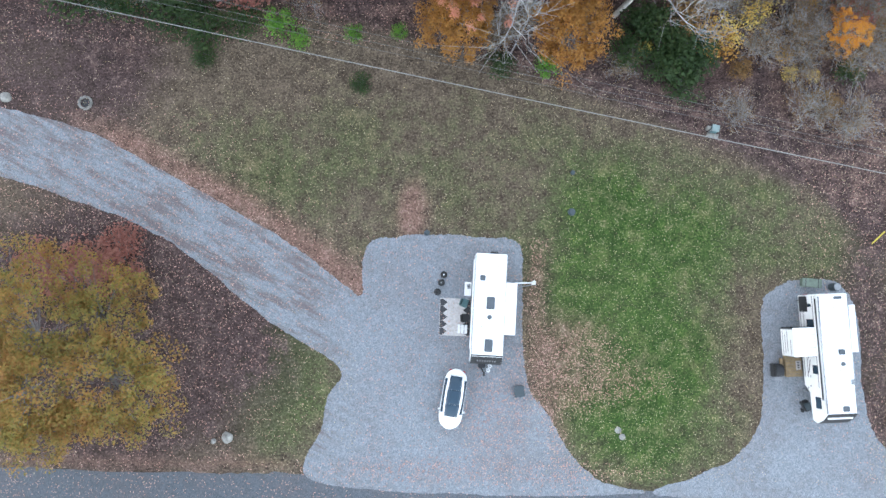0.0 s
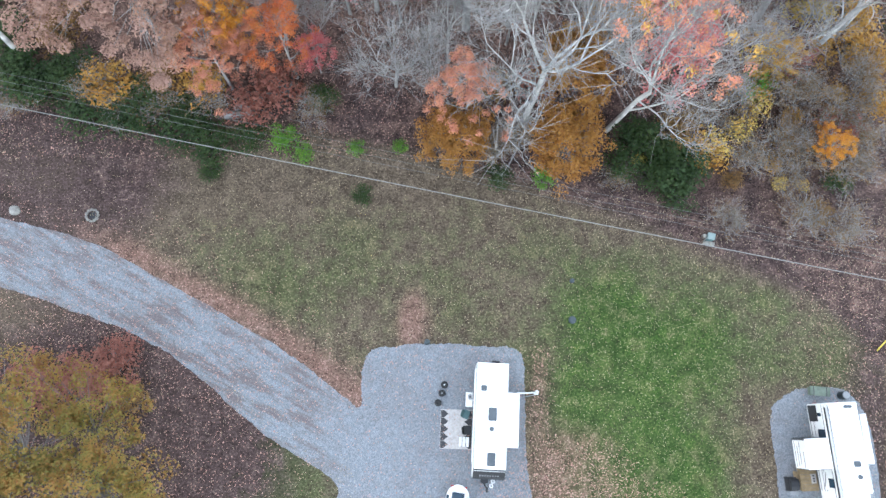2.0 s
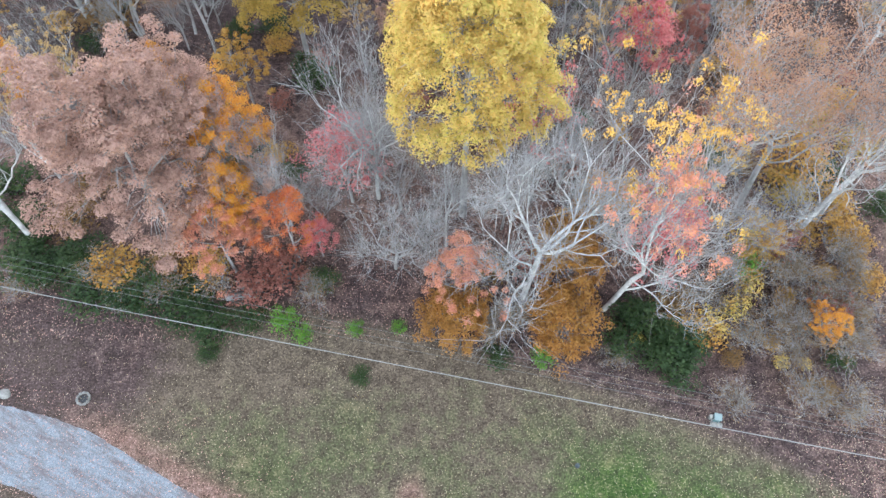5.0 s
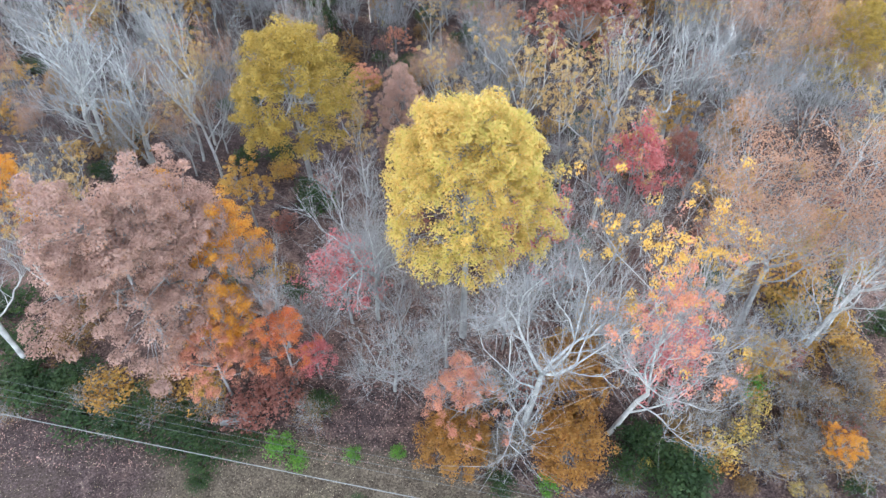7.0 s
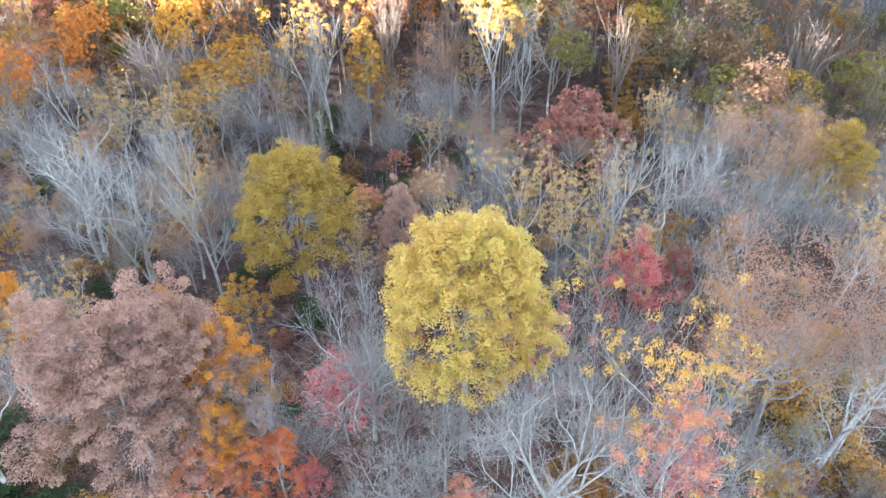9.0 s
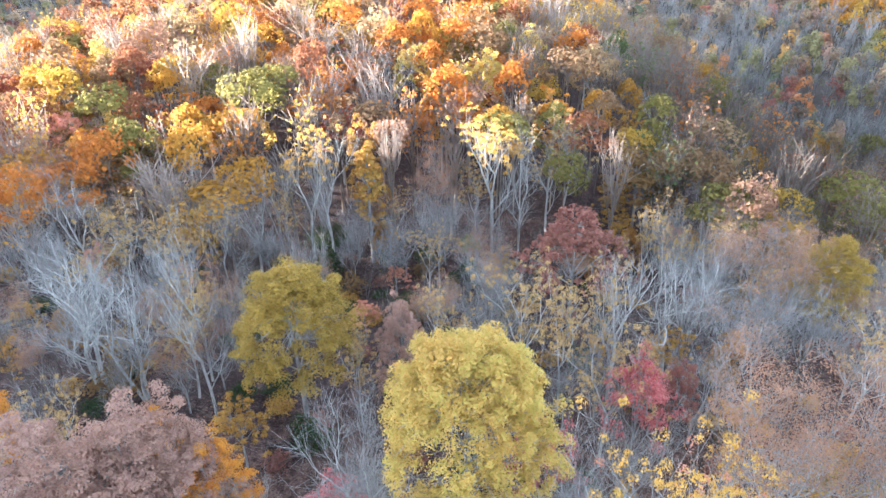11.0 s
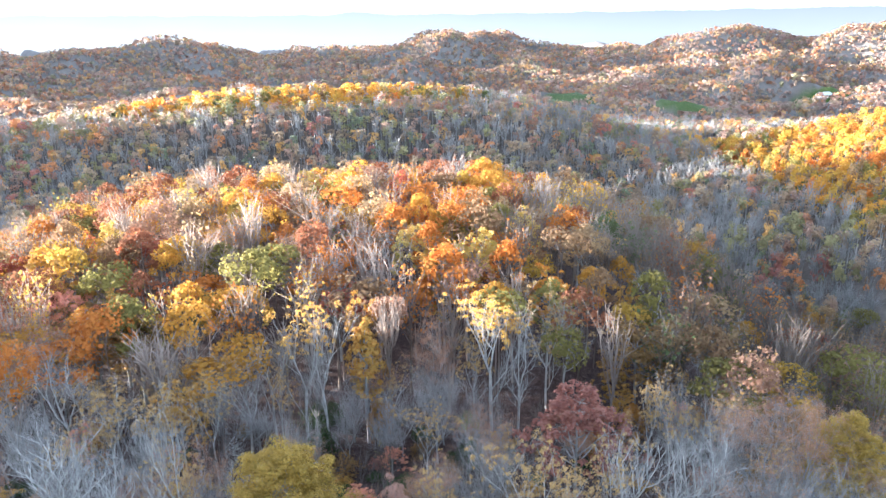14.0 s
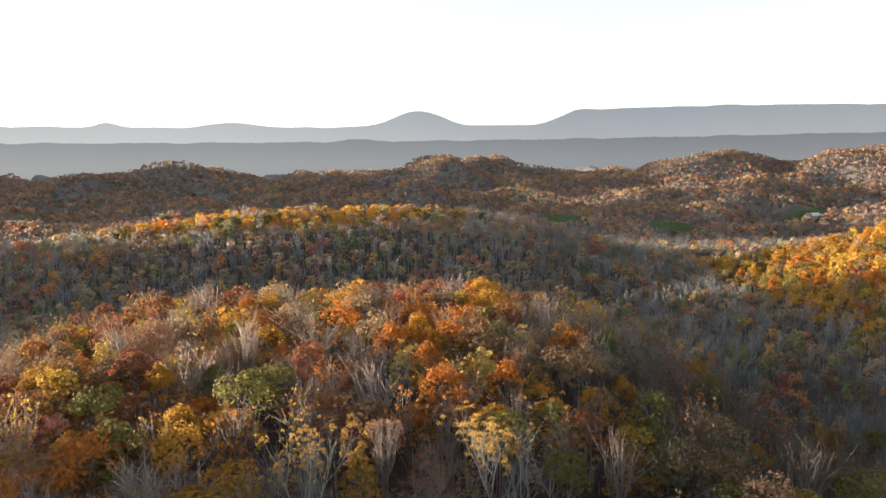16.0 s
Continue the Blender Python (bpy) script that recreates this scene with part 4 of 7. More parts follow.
def leafy_template(seed, clumps, count, size, low=0.4, spread=0.3, trunk=0.16, limbs_n=5, height=20.0, radius=4.4, round_to=0.3):
    """A tree in leaf, scaled to unit radius and height: rounded clumps on a dome, over a trunk with a few limbs."""
    rng = np.random.default_rng(seed)
    d = rng.normal(size=(clumps, 3))
    d /= np.linalg.norm(d, axis=1)[:, None]
    d[:, 2] = np.where(d[:, 2] < -0.35, -d[:, 2], d[:, 2])
    half = height * (1 - low) / 2
    sp = radius * spread
    c = d * (rng.uniform(0.3, 1.0, clumps) ** 0.45)[:, None] * [radius - sp * 0.7, radius - sp * 0.7, half - sp * 0.7]
    c[:, :2] *= 1 - 0.2 * np.clip(c[:, 2:3] / half, -1, 1)
    c[:, 2] += height - half
    n = clumps * count
    off = rng.normal(size=(n, 3))
    off /= np.linalg.norm(off, axis=1)[:, None]
    dd = np.repeat(d, count, 0)
    flip = (off * dd).sum(1) < -0.25
    off = np.where(flip[:, None], -off, off)
    own = np.repeat(rng.uniform(0.7, 1.3, clumps), count)[:, None] * sp
    q = np.repeat(c, count, 0) + off * own * rng.uniform(0.7, 1.05, (n, 1)) * [1, 1, 0.85]
    parts = [(*facing(q, off * (1.5 - round_to) + dd * (0.1 + round_to) + rng.normal(size=(n, 3)) * 0.75 * (1.12 - round_to), size, rng), False)]
    if trunk:
        top = np.array([rng.normal() * 0.3, rng.normal() * 0.3, height * 0.75])
        parts.append((*prisms([(np.zeros(3) - [0, 0, 0.4], top, trunk, trunk * 0.35)], 4), True))
        ends = c[rng.integers(0, clumps, limbs_n)]
        z0 = np.maximum(ends[:, 2] - rng.uniform(2.5, 5, limbs_n), height * low * 0.7)
        start = top[None] * (z0 / top[2])[:, None]
        parts.append((*slips(start, ends, trunk * 0.5, trunk * 0.2, rng), True))
    v, f, wood = joined(parts)
    return v / [radius, radius, height], f, wood


def broom_template(seed, limbs_n, twigs_n, thin, low=0.35, leaf_count=0, leaf_size=0.15, trunk=0.17, height=20.0, radius=3.6, flare=1.0):
    """A bare tree, scaled to unit radius and height: limbs that rise and fan out like a broom into a mist of twigs."""
    rng = np.random.default_rng(seed)
    fork = height * (low + 0.22)
    lean = rng.normal(size=2) * 0.35
    top = np.array([lean[0], lean[1], fork])
    parts = [(*prisms([(np.zeros(3) - [0, 0, 0.4], top, trunk, trunk * 0.6)], 4), True)]
    a = (np.arange(limbs_n) + rng.uniform(-0.35, 0.35, limbs_n)) * 6.283 / limbs_n * 2.4
    out = rng.uniform(0.12, 0.8, limbs_n) * flare
    p0 = top[None] * rng.uniform(0.55, 1.0, (limbs_n, 1))
    p2 = np.stack([np.cos(a) * out * radius, np.sin(a) * out * radius, height * (0.97 - 0.22 * out ** 2) * rng.uniform(0.86, 1.0, limbs_n)], -1)
    p1 = p0 * 0.5 + p2 * 0.5 + np.stack([np.cos(a), np.sin(a), -0.3 * np.ones(limbs_n)], -1) * (out * radius * 0.16)[:, None]
    parts.append((*slips(p0, p1, trunk * 0.5, trunk * 0.33, rng), True))
    parts.append((*slips(p1, p2, trunk * 0.33, thin, rng), True))
    i = np.repeat(np.arange(limbs_n), twigs_n)
    n = len(i)
    u = rng.uniform(0.0, 1.0, (n, 1))
    q0 = np.where(u < 0.3, p0[i] + (p1[i] - p0[i]) * (0.4 + 2 * u), p1[i] + (p2[i] - p1[i]) * (u - 0.3) / 0.7)
    way = (p2[i] - p1[i]) / np.linalg.norm(p2 - p1, axis=1)[i][:, None] + rng.normal(size=(n, 3)) * 0.42 + [0, 0, 0.1]
    q1 = q0 + way * rng.uniform(0.09, 0.2, (n, 1)) * height
    q1[:, 2] = np.minimum(q1[:, 2], height * 1.03)
    parts.append((*slips(q0, q1, thin, thin * 0.6, rng), True))
    if leaf_count:
        k = rng.integers(0, n, leaf_count)
        c = q0[k] + (q1[k] - q0[k]) * rng.uniform(0.3, 1.1, (leaf_count, 1)) + rng.normal(size=(leaf_count, 3)) * 0.2
        parts.append((*facing(c, rng.normal(size=c.shape) + [0, 0, 0.5], leaf_size, rng), False))
    v, f, wood = joined(parts)
    return v / [radius, radius, height], f, wood


def far_trees(name, label, places, heights, radii, hues, barks, temps, pick, rng, sink=0.0):
    """Many trees joined into one object."""
    V, Fc, C = [], [], []
    base = 0
    z = land(places[:, 0], places[:, 1]) - sink
    for k, (v, f, wood) in enumerate(temps):
        idx = np.where(pick == k)[0]
        if not len(idx):
            continue
        a = rng.random(len(idx)) * 6.283
        ca, sa = np.cos(a)[:, None], np.sin(a)[:, None]
        x = (v[None, :, 0] * ca - v[None, :, 1] * sa) * radii[idx][:, None] + places[idx, 0][:, None]
        y = (v[None, :, 0] * sa + v[None, :, 1] * ca) * radii[idx][:, None] + places[idx, 1][:, None]
        zz = v[None, :, 2] * heights[idx][:, None] + z[idx][:, None]
        V.append(np.stack([x, y, zz], -1).reshape(-1, 3))
        Fc.append((f[None] + (np.arange(len(idx)) * len(v))[:, None, None] + base).reshape(-1, 4))
        base += len(idx) * len(v)
        C.append(np.where(wood[None, :, None], barks[idx][:, None], hues[idx][:, None]).reshape(-1, 3))
    me = mesh_of(name, np.concatenate(V), np.concatenate(Fc), WOOD_MAT, False)
    c = np.concatenate(C)
    at = me.attributes.new("tint", "FLOAT_COLOR", "POINT")
    at.data.foreach_set("color", np.concatenate([c, np.ones((len(c), 1))], 1).astype(np.float32).ravel())
    return tagged(new(name, me), label, "woods", kind="stuff")


def jittered(rng, x0, x1, y0, y1, step):
    gx, gy = np.meshgrid(np.arange(x0, x1, step), np.arange(y0, y1, step))
    p = np.stack([gx.ravel(), gy.ravel()], -1)
    return p + rng.uniform(-0.48, 0.48, p.shape) * step


def in_sight(p, tall):
    """Which places are not wholly sunk behind a nearer hill, seen from high over the pitches."""
    z = land(p[:, 0], p[:, 1]) + tall + 10
    free = np.ones(len(p), bool)
    for f in np.linspace(0.06, 0.97, 46):
        free &= EYE_Z + (z - EYE_Z) * f > land(p[:, 0] * f, p[:, 1] * f) + tall * 0.45
    return free


def hue_mix(rng, p, weights):
    """A leaf colour for every place, in loose drifts."""
    names = list(HUES)
    w = np.stack([np.full(len(p), weights.get(n, 0.0)) for n in names], 1)
    for i in range(len(names)):
        w[:, i] *= np.exp(1.1 * ripple(p[:, 0] + 91 * i, p[:, 1] - 57 * i, 28))
    w = np.cumsum(w, 1) / w.sum(1, keepdims=True)
    i = (rng.random(len(p))[:, None] > w).sum(1)
    c = np.array([HUES[n] for n in names])[i]
    return c * rng.uniform(0.75, 1.05, (len(p), 1))


AUTUMN = {"gold": 3.8, "yellow": 1.6, "orange": 3.2, "rust": 1.4, "tan": 0.8, "pink": 0.6, "brown": 0.7, "olive": 0.8, "red": 0.4, "green": 0.1}
DULL = {"gold": 0.5, "yellow": 0.2, "orange": 0.3, "rust": 0.7, "tan": 1.0, "pink": 0.8, "brown": 1.6, "olive": 2.2, "red": 0.2, "green": 1.0}

MIXED = {"gold": 0.7, "orange": 0.6, "rust": 1.0, "tan": 1.2, "pink": 0.8, "brown": 2.0, "olive": 2.2, "red": 0.3, "green": 0.6}


def plant_woods():
    rng = np.random.default_rng(11)
    az = lambda p: np.degrees(np.arctan2(p[:, 0], p[:, 1]))
    # the near ridge, beyond the trees that stand one by one
    p = jittered(rng, -190, 190, 92, 262, 6.6)
    r = np.hypot(p[:, 0], p[:, 1])
    p = p[(np.abs(az(p)) < 37) & (r > 98) & (r < 275)]
    taken = np.array([o.matrix_basis.translation[:2] for k in KINDS.values() for o in k["made"]])
    p = p[np.hypot(p[:, None, 0] - taken[None, :, 0], p[:, None, 1] - taken[None, :, 1]).min(1) > 3.6]
    east = smooth(2, 22, az(p))
    bare = rng.random(len(p)) < 0.34 + 0.38 * east
    hues = hue_mix(rng, p, AUTUMN)
    dull = hue_mix(rng, p, DULL)
    hues = np.where((rng.random(len(p)) < east)[:, None], dull * 1.1, hues)
    # leaf and bark colours lowered in the west, where the low sun glares
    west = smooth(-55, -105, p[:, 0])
    valley_shade = smooth(13, 22, az(p))       # shade of the side valley, darkened into leaf and bark colours
    hues = hues * (1 - 0.3 * west[:, None]) * (1 - 0.35 * valley_shade[:, None])
    h = rng.uniform(17, 25, len(p))
    rad = rng.uniform(4.0, 7.2, len(p)) * np.where(bare, 0.72, 1.0)
    temps = [leafy_template(3, 22, 44, 0.26, 0.45), leafy_template(4, 26, 40, 0.26, 0.35), leafy_template(8, 17, 46, 0.26, 0.5, 0.34),
             broom_template(5, 14, 9, 0.055, trunk=0.24), broom_template(6, 16, 9, 0.055, 0.45, trunk=0.24), broom_template(7, 13, 8, 0.055, 0.4, 150, 0.26, 0.24), broom_template(9, 12, 8, 0.055, 0.3, 300, 0.26, 0.24)]
    pick = np.where(bare, rng.choice([3, 4, 5, 6], len(p)), rng.choice([0, 1, 2], len(p)))
    # bark colour carries the valley shade and a little for the shaded east flank
    barks = np.array(GREY_BARK)[None] * rng.uniform(0.5, 1.0, (len(p), 1)) * (1 - 0.12 * east[:, None]) * (1 - 0.4 * valley_shade[:, None]) * (1 - 0.5 * west[:, None]) * np.array((1.14, 0.97, 0.87))
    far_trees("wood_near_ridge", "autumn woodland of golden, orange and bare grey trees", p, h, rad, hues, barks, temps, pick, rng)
    # the next ridge and the sunlit slope
    p = jittered(rng, -620, 620, 230, 900, 6.5)
    r = np.hypot(p[:, 0], p[:, 1])
    p = p[(np.abs(az(p)) < 34.5) & (r > 270) & (r < 860)]
    p = p[(rng.random(len(p)) < 0.3) | (np.hypot(p[:, 0], p[:, 1]) > 400) | (az(p) > 10)]
    p = p[meadows(p[:, 0], p[:, 1]) < 0.4]
    p = p[in_sight(p, 14.0)]
    bare = rng.random(len(p)) < 0.4
    # crest and eastern slope take golden, sunlit tones in their leaf colours
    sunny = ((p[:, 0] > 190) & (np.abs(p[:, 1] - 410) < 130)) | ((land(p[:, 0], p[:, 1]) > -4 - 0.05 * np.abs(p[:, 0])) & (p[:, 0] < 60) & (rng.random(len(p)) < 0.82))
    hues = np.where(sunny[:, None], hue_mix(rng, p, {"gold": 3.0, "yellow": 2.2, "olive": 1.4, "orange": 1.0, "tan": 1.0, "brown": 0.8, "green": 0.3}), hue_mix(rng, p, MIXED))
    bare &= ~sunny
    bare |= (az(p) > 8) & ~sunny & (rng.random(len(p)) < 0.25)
    # the other leaf colours are greyed for haze over the ridge, painted in
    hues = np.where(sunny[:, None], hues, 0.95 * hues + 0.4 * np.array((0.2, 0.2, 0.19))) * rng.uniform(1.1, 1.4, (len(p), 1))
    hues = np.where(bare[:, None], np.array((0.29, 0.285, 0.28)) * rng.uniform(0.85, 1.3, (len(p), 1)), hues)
    vale_shade = smooth(6, 11, az(p)) * smooth(800, 700, np.hypot(p[:, 0], p[:, 1])) * ~sunny      # side valley in shade: the darkening is put into its leaf and bark colours
    vale_shade = np.maximum(vale_shade * 0.5, smooth(13, 20, az(p)) * smooth(350, 310, np.hypot(p[:, 0], p[:, 1])) * ~sunny)
    # the eastern slope's colours are also lowered a little against the sun
    hues = hues * (1 - 0.4 * vale_shade[:, None]) * np.where(sunny & (az(p) > 18), 0.88, 1.0)[:, None]
    temps = [leafy_template(13, 10, 12, 0.66, 0.25, 0.36, 0.16, 2), leafy_template(14, 12, 10, 0.66, 0.18, 0.34, 0.16, 2),
             broom_template(15, 8, 5, 0.1, trunk=0.3), broom_template(16, 7, 6, 0.1, 0.45, 8, 0.4, 0.3), leafy_template(33, 16, 16, 0.5, 0.28, 0.35), broom_template(34, 11, 6, 0.085, 0.4, 30, 0.3, 0.28)]
    pick = np.where(bare, rng.choice([2, 3], len(p)), rng.choice([0, 1], len(p)))
    close = (np.hypot(p[:, 0], p[:, 1]) < 400) & (az(p) > 8) | sunny & (az(p) > 20) & (np.hypot(p[:, 0], p[:, 1]) < 560)
    pick = np.where(close, np.where(bare, 5, 4), pick)
    temps.append(leafy_template(35, 7, 8, 1.1, 0.3, 0.42, 0, round_to=0.9))
    pick = np.where((np.hypot(p[:, 0], p[:, 1]) > 580) & (pick < 2), 6, pick)
    barks = np.array(GREY_BARK)[None] * rng.uniform(0.9, 1.45, (len(p), 1)) * (1 - 0.45 * vale_shade[:, None])
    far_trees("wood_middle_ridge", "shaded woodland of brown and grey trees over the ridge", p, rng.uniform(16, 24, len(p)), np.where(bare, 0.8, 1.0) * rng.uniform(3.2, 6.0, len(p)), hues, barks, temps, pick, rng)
    # hills far off
    p = jittered(rng, -1650, 1650, 620, 2500, 9.6)
    r = np.hypot(p[:, 0], p[:, 1])
    p = p[(np.abs(az(p)) < 34) & (r > 850) & (r < 2450)]
    p = p[meadows(p[:, 0], p[:, 1]) < 0.4]
    p = p[in_sight(p, 10.0)]
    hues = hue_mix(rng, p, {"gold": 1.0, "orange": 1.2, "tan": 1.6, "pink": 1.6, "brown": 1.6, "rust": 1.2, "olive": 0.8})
    # distance haze put into the leaf colours: lighter and mixed with grey
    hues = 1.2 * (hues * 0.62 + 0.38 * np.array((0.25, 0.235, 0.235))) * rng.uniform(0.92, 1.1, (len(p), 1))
    temps = [leafy_template(23 + k, 6, 4, 2.0, 0.1, 0.42, 0, radius=6.0, round_to=0.9) for k in range(3)]
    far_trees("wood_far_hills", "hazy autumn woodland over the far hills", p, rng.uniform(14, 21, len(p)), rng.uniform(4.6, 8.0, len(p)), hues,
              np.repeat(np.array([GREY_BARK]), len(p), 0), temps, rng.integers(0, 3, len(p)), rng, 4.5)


plant_woods()


def fill_wood():
    """Bare saplings and thin trees between the larger ones, off the clearings."""
    rng = np.random.default_rng(31)
    p = jittered(rng, -75, 85, 25, 104, 4.0)
    thin = []
    taken = np.array([o.matrix_basis.translation[:2] for k in KINDS.values() for o in k["made"]])
    for x, y in p:
        edge = min(22.5 - 0.28 * x - 0.004 * x * x, 26)
        if abs(math.degrees(math.atan2(x, y))) > 42 or y < edge + 3.5 or np.hypot(taken[:, 0] - x, taken[:, 1] - y).min() < 2.2:
            continue
        if (x + 11) ** 2 / 16 + (y - 50) ** 2 / 240 < 1 or (x + 9) ** 2 / 7 + (y - 29) ** 2 / 30 < 1:
            continue
        roll = rng.random()
        if 0.2 < roll < 0.36:
            continue
        if roll < 0.42:
            thin.append((x, y, rng.uniform(5, 12), rng.uniform(1.6, 3.0)))
        elif roll < 0.53:
            plant("baregrey", x, y, rng.uniform(10, 16), rng.uniform(2.5, 4.0))
        elif roll < 0.60 and y > 45:
            plant("tanbare", x, y, rng.uniform(11, 17), rng.uniform(2.4, 3.6))
        elif roll < 0.66 and y > 45:
            plant("pinkbare", x, y, rng.uniform(9, 14), rng.uniform(2.2, 3.4))
        elif roll < 0.76 and y > 48:
            plant(("amber", "brown", "gold", "salmon")[int(rng.random() * 3.6)], x, y, rng.uniform(5, 10), rng.uniform(1.8, 3.0))
        else:
            plant(("brownbush", "yellowbush", "rustbush", "greenbush")[int(rng.random() * 3.6)], x, y, rng.uniform(1.5, 3.4), rng.uniform(1.4, 2.4))
    t = np.array(thin)
    temps = [broom_template(40 + k, 9, 9, 0.018, 0.1, 30 if k == 2 else 0, 0.1, 0.06, 9.0, 2.3) for k in range(3)]
    barks = np.array(GREY_BARK)[None] * rng.uniform(0.24, 0.55, (len(t), 1)) * np.array((1.04, 0.95, 0.9))
    far_trees("undergrowth", "thin grey saplings and brush between the larger trees", t[:, :2], t[:, 2], t[:, 3], hue_mix(rng, t, DULL), barks, temps, rng.integers(0, 3, len(t)), rng)


fill_wood()


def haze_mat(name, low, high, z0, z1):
    """Far mountains: bright evening haze painted into a glowing colour that changes with height."""
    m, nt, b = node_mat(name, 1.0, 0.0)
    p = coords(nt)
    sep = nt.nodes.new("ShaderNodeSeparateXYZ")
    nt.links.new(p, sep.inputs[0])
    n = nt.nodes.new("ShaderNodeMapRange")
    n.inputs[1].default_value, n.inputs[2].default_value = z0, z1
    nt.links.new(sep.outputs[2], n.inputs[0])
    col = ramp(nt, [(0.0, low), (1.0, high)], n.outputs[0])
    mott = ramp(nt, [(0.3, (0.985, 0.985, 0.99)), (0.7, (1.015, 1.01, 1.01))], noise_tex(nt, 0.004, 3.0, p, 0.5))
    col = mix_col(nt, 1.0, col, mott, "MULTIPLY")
    # haze glow towards the sun: the emission is lifted in the west
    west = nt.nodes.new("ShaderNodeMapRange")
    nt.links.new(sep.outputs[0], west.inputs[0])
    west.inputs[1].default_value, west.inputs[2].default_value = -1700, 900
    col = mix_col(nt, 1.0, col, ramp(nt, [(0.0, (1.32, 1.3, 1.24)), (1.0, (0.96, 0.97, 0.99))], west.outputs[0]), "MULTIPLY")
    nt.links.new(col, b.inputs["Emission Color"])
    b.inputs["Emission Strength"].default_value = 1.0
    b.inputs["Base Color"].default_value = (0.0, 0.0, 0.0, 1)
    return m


def skyline(name, label, dist, foot, top, mat):
    """A mountain chain far behind everything: a wall of slopes round the view; top gives its height by bearing."""
    bearing = np.linspace(-62, 62, 700)
    t = top(bearing)
    rows = []
    for k, (dd, zz) in enumerate(((-420, 0.0), (-200, 0.55), (-60, 0.9), (0, 1.0), (60, 0.9), (300, 0.2))):
        z = foot + (t - foot) * zz
        d = dist + dd + 30 * np.sin(bearing * 1.7 + k)
        rows.append(np.stack([d * np.sin(np.radians(bearing)), d * np.cos(np.radians(bearing)), z], -1))
    v = np.concatenate(rows)
    n = len(bearing)
    i = np.arange(len(rows) * n).reshape(len(rows), n)
    f = np.stack([i[:-1, :-1], i[:-1, 1:], i[1:, 1:], i[1:, :-1]], -1).reshape(-1, 4)
    tagged(new(name, mesh_of(name, v, f, mat)), label, "mountains", kind="structure")


def uneven(b, size):
    return sum(np.sin(b * f + f * f) / f for f in (1.1, 2.3, 4.1, 7.7, 13.0)) * size


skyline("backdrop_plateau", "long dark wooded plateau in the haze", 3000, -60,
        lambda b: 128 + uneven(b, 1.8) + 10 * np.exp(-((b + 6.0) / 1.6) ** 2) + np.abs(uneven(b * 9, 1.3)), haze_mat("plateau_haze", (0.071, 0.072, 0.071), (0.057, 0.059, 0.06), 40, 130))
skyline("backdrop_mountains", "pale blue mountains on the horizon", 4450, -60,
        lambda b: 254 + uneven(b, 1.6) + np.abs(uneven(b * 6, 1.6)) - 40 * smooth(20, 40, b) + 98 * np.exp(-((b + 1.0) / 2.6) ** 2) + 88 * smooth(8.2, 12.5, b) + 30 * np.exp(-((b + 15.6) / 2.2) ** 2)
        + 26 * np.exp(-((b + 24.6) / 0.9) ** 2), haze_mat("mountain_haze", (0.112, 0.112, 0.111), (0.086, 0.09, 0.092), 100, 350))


# ---- gravel drive, pitches and road ----


def gravel_material(name, stones, red, tracks=4.6):
    m, nt, b = node_mat(name, 0.92, 0.2)
    p = coords(nt)
    fine, mid, wide = noise_tex(nt, 11.0, 5.0, p, 0.75), noise_tex(nt, 1.4, 5.0, p, 0.6), noise_tex(nt, 0.22, 4.0, p)
    vor = nt.nodes.new("ShaderNodeTexVoronoi")
    vor.inputs["Scale"].default_value = 16.0
    nt.links.new(p, vor.inputs["Vector"])
    stone = ramp(nt, [(0.18, stones[0]), (0.5, stones[1]), (0.82, stones[2])], sums(nt, "ADD", sums(nt, "MULTIPLY", vor.outputs["Color"], 0.45), sums(nt, "MULTIPLY", fine, 0.55)))
    v = sums(nt, "ADD", sums(nt, "MULTIPLY", mid, 0.5), sums(nt, "MULTIPLY", wide, 0.5))
    n = nt.nodes.new("ShaderNodeMapRange")
    nt.links.new(v, n.inputs[0])
    n.inputs[1].default_value, n.inputs[2].default_value, n.inputs[4].default_value = 0.44, 0.66, red
    mp = nt.nodes.new("ShaderNodeMapping")
    mp.inputs["Scale"].default_value = (0.22, 1.25, 1.0)
    turn = nt.nodes.new("ShaderNodeMapping")
    turn.inputs["Rotation"].default_value = (0, 0, radians(28))
    nt.links.new(p, turn.inputs["Vector"])
    nt.links.new(turn.outputs[0], mp.inputs["Vector"])
    sep = nt.nodes.new("ShaderNodeSeparateXYZ")
    nt.links.new(p, sep.inputs[0])
    west = nt.nodes.new("ShaderNodeMapRange")
    nt.links.new(sep.outputs[0], west.inputs[0])
    west.inputs[1].default_value, west.inputs[2].default_value = -6.0, -12.0
    ruts = sums(nt, "MULTIPLY", west.outputs[0], sums(nt, "MULTIPLY", sums(nt, "SUBTRACT", noise_tex(nt, 1.0, 6.0, mp.outputs[0], 0.72), 0.46), tracks))
    dirt = ramp(nt, [(0.3, (0.06, 0.046, 0.042)), (0.7, (0.165, 0.125, 0.115))], fine)
    clamp = nt.nodes.new("ShaderNodeClamp")
    nt.links.new(sums(nt, "ADD", n.outputs[0], ruts), clamp.inputs[0])
    clamp.inputs[2].default_value = 0.75
    col = mix_col(nt, clamp.outputs[0], stone, dirt)
    nt.links.new(col, b.inputs["Base Color"])
    bump(nt, b, vor.outputs["Distance"], 0.6, 0.05)
    return m


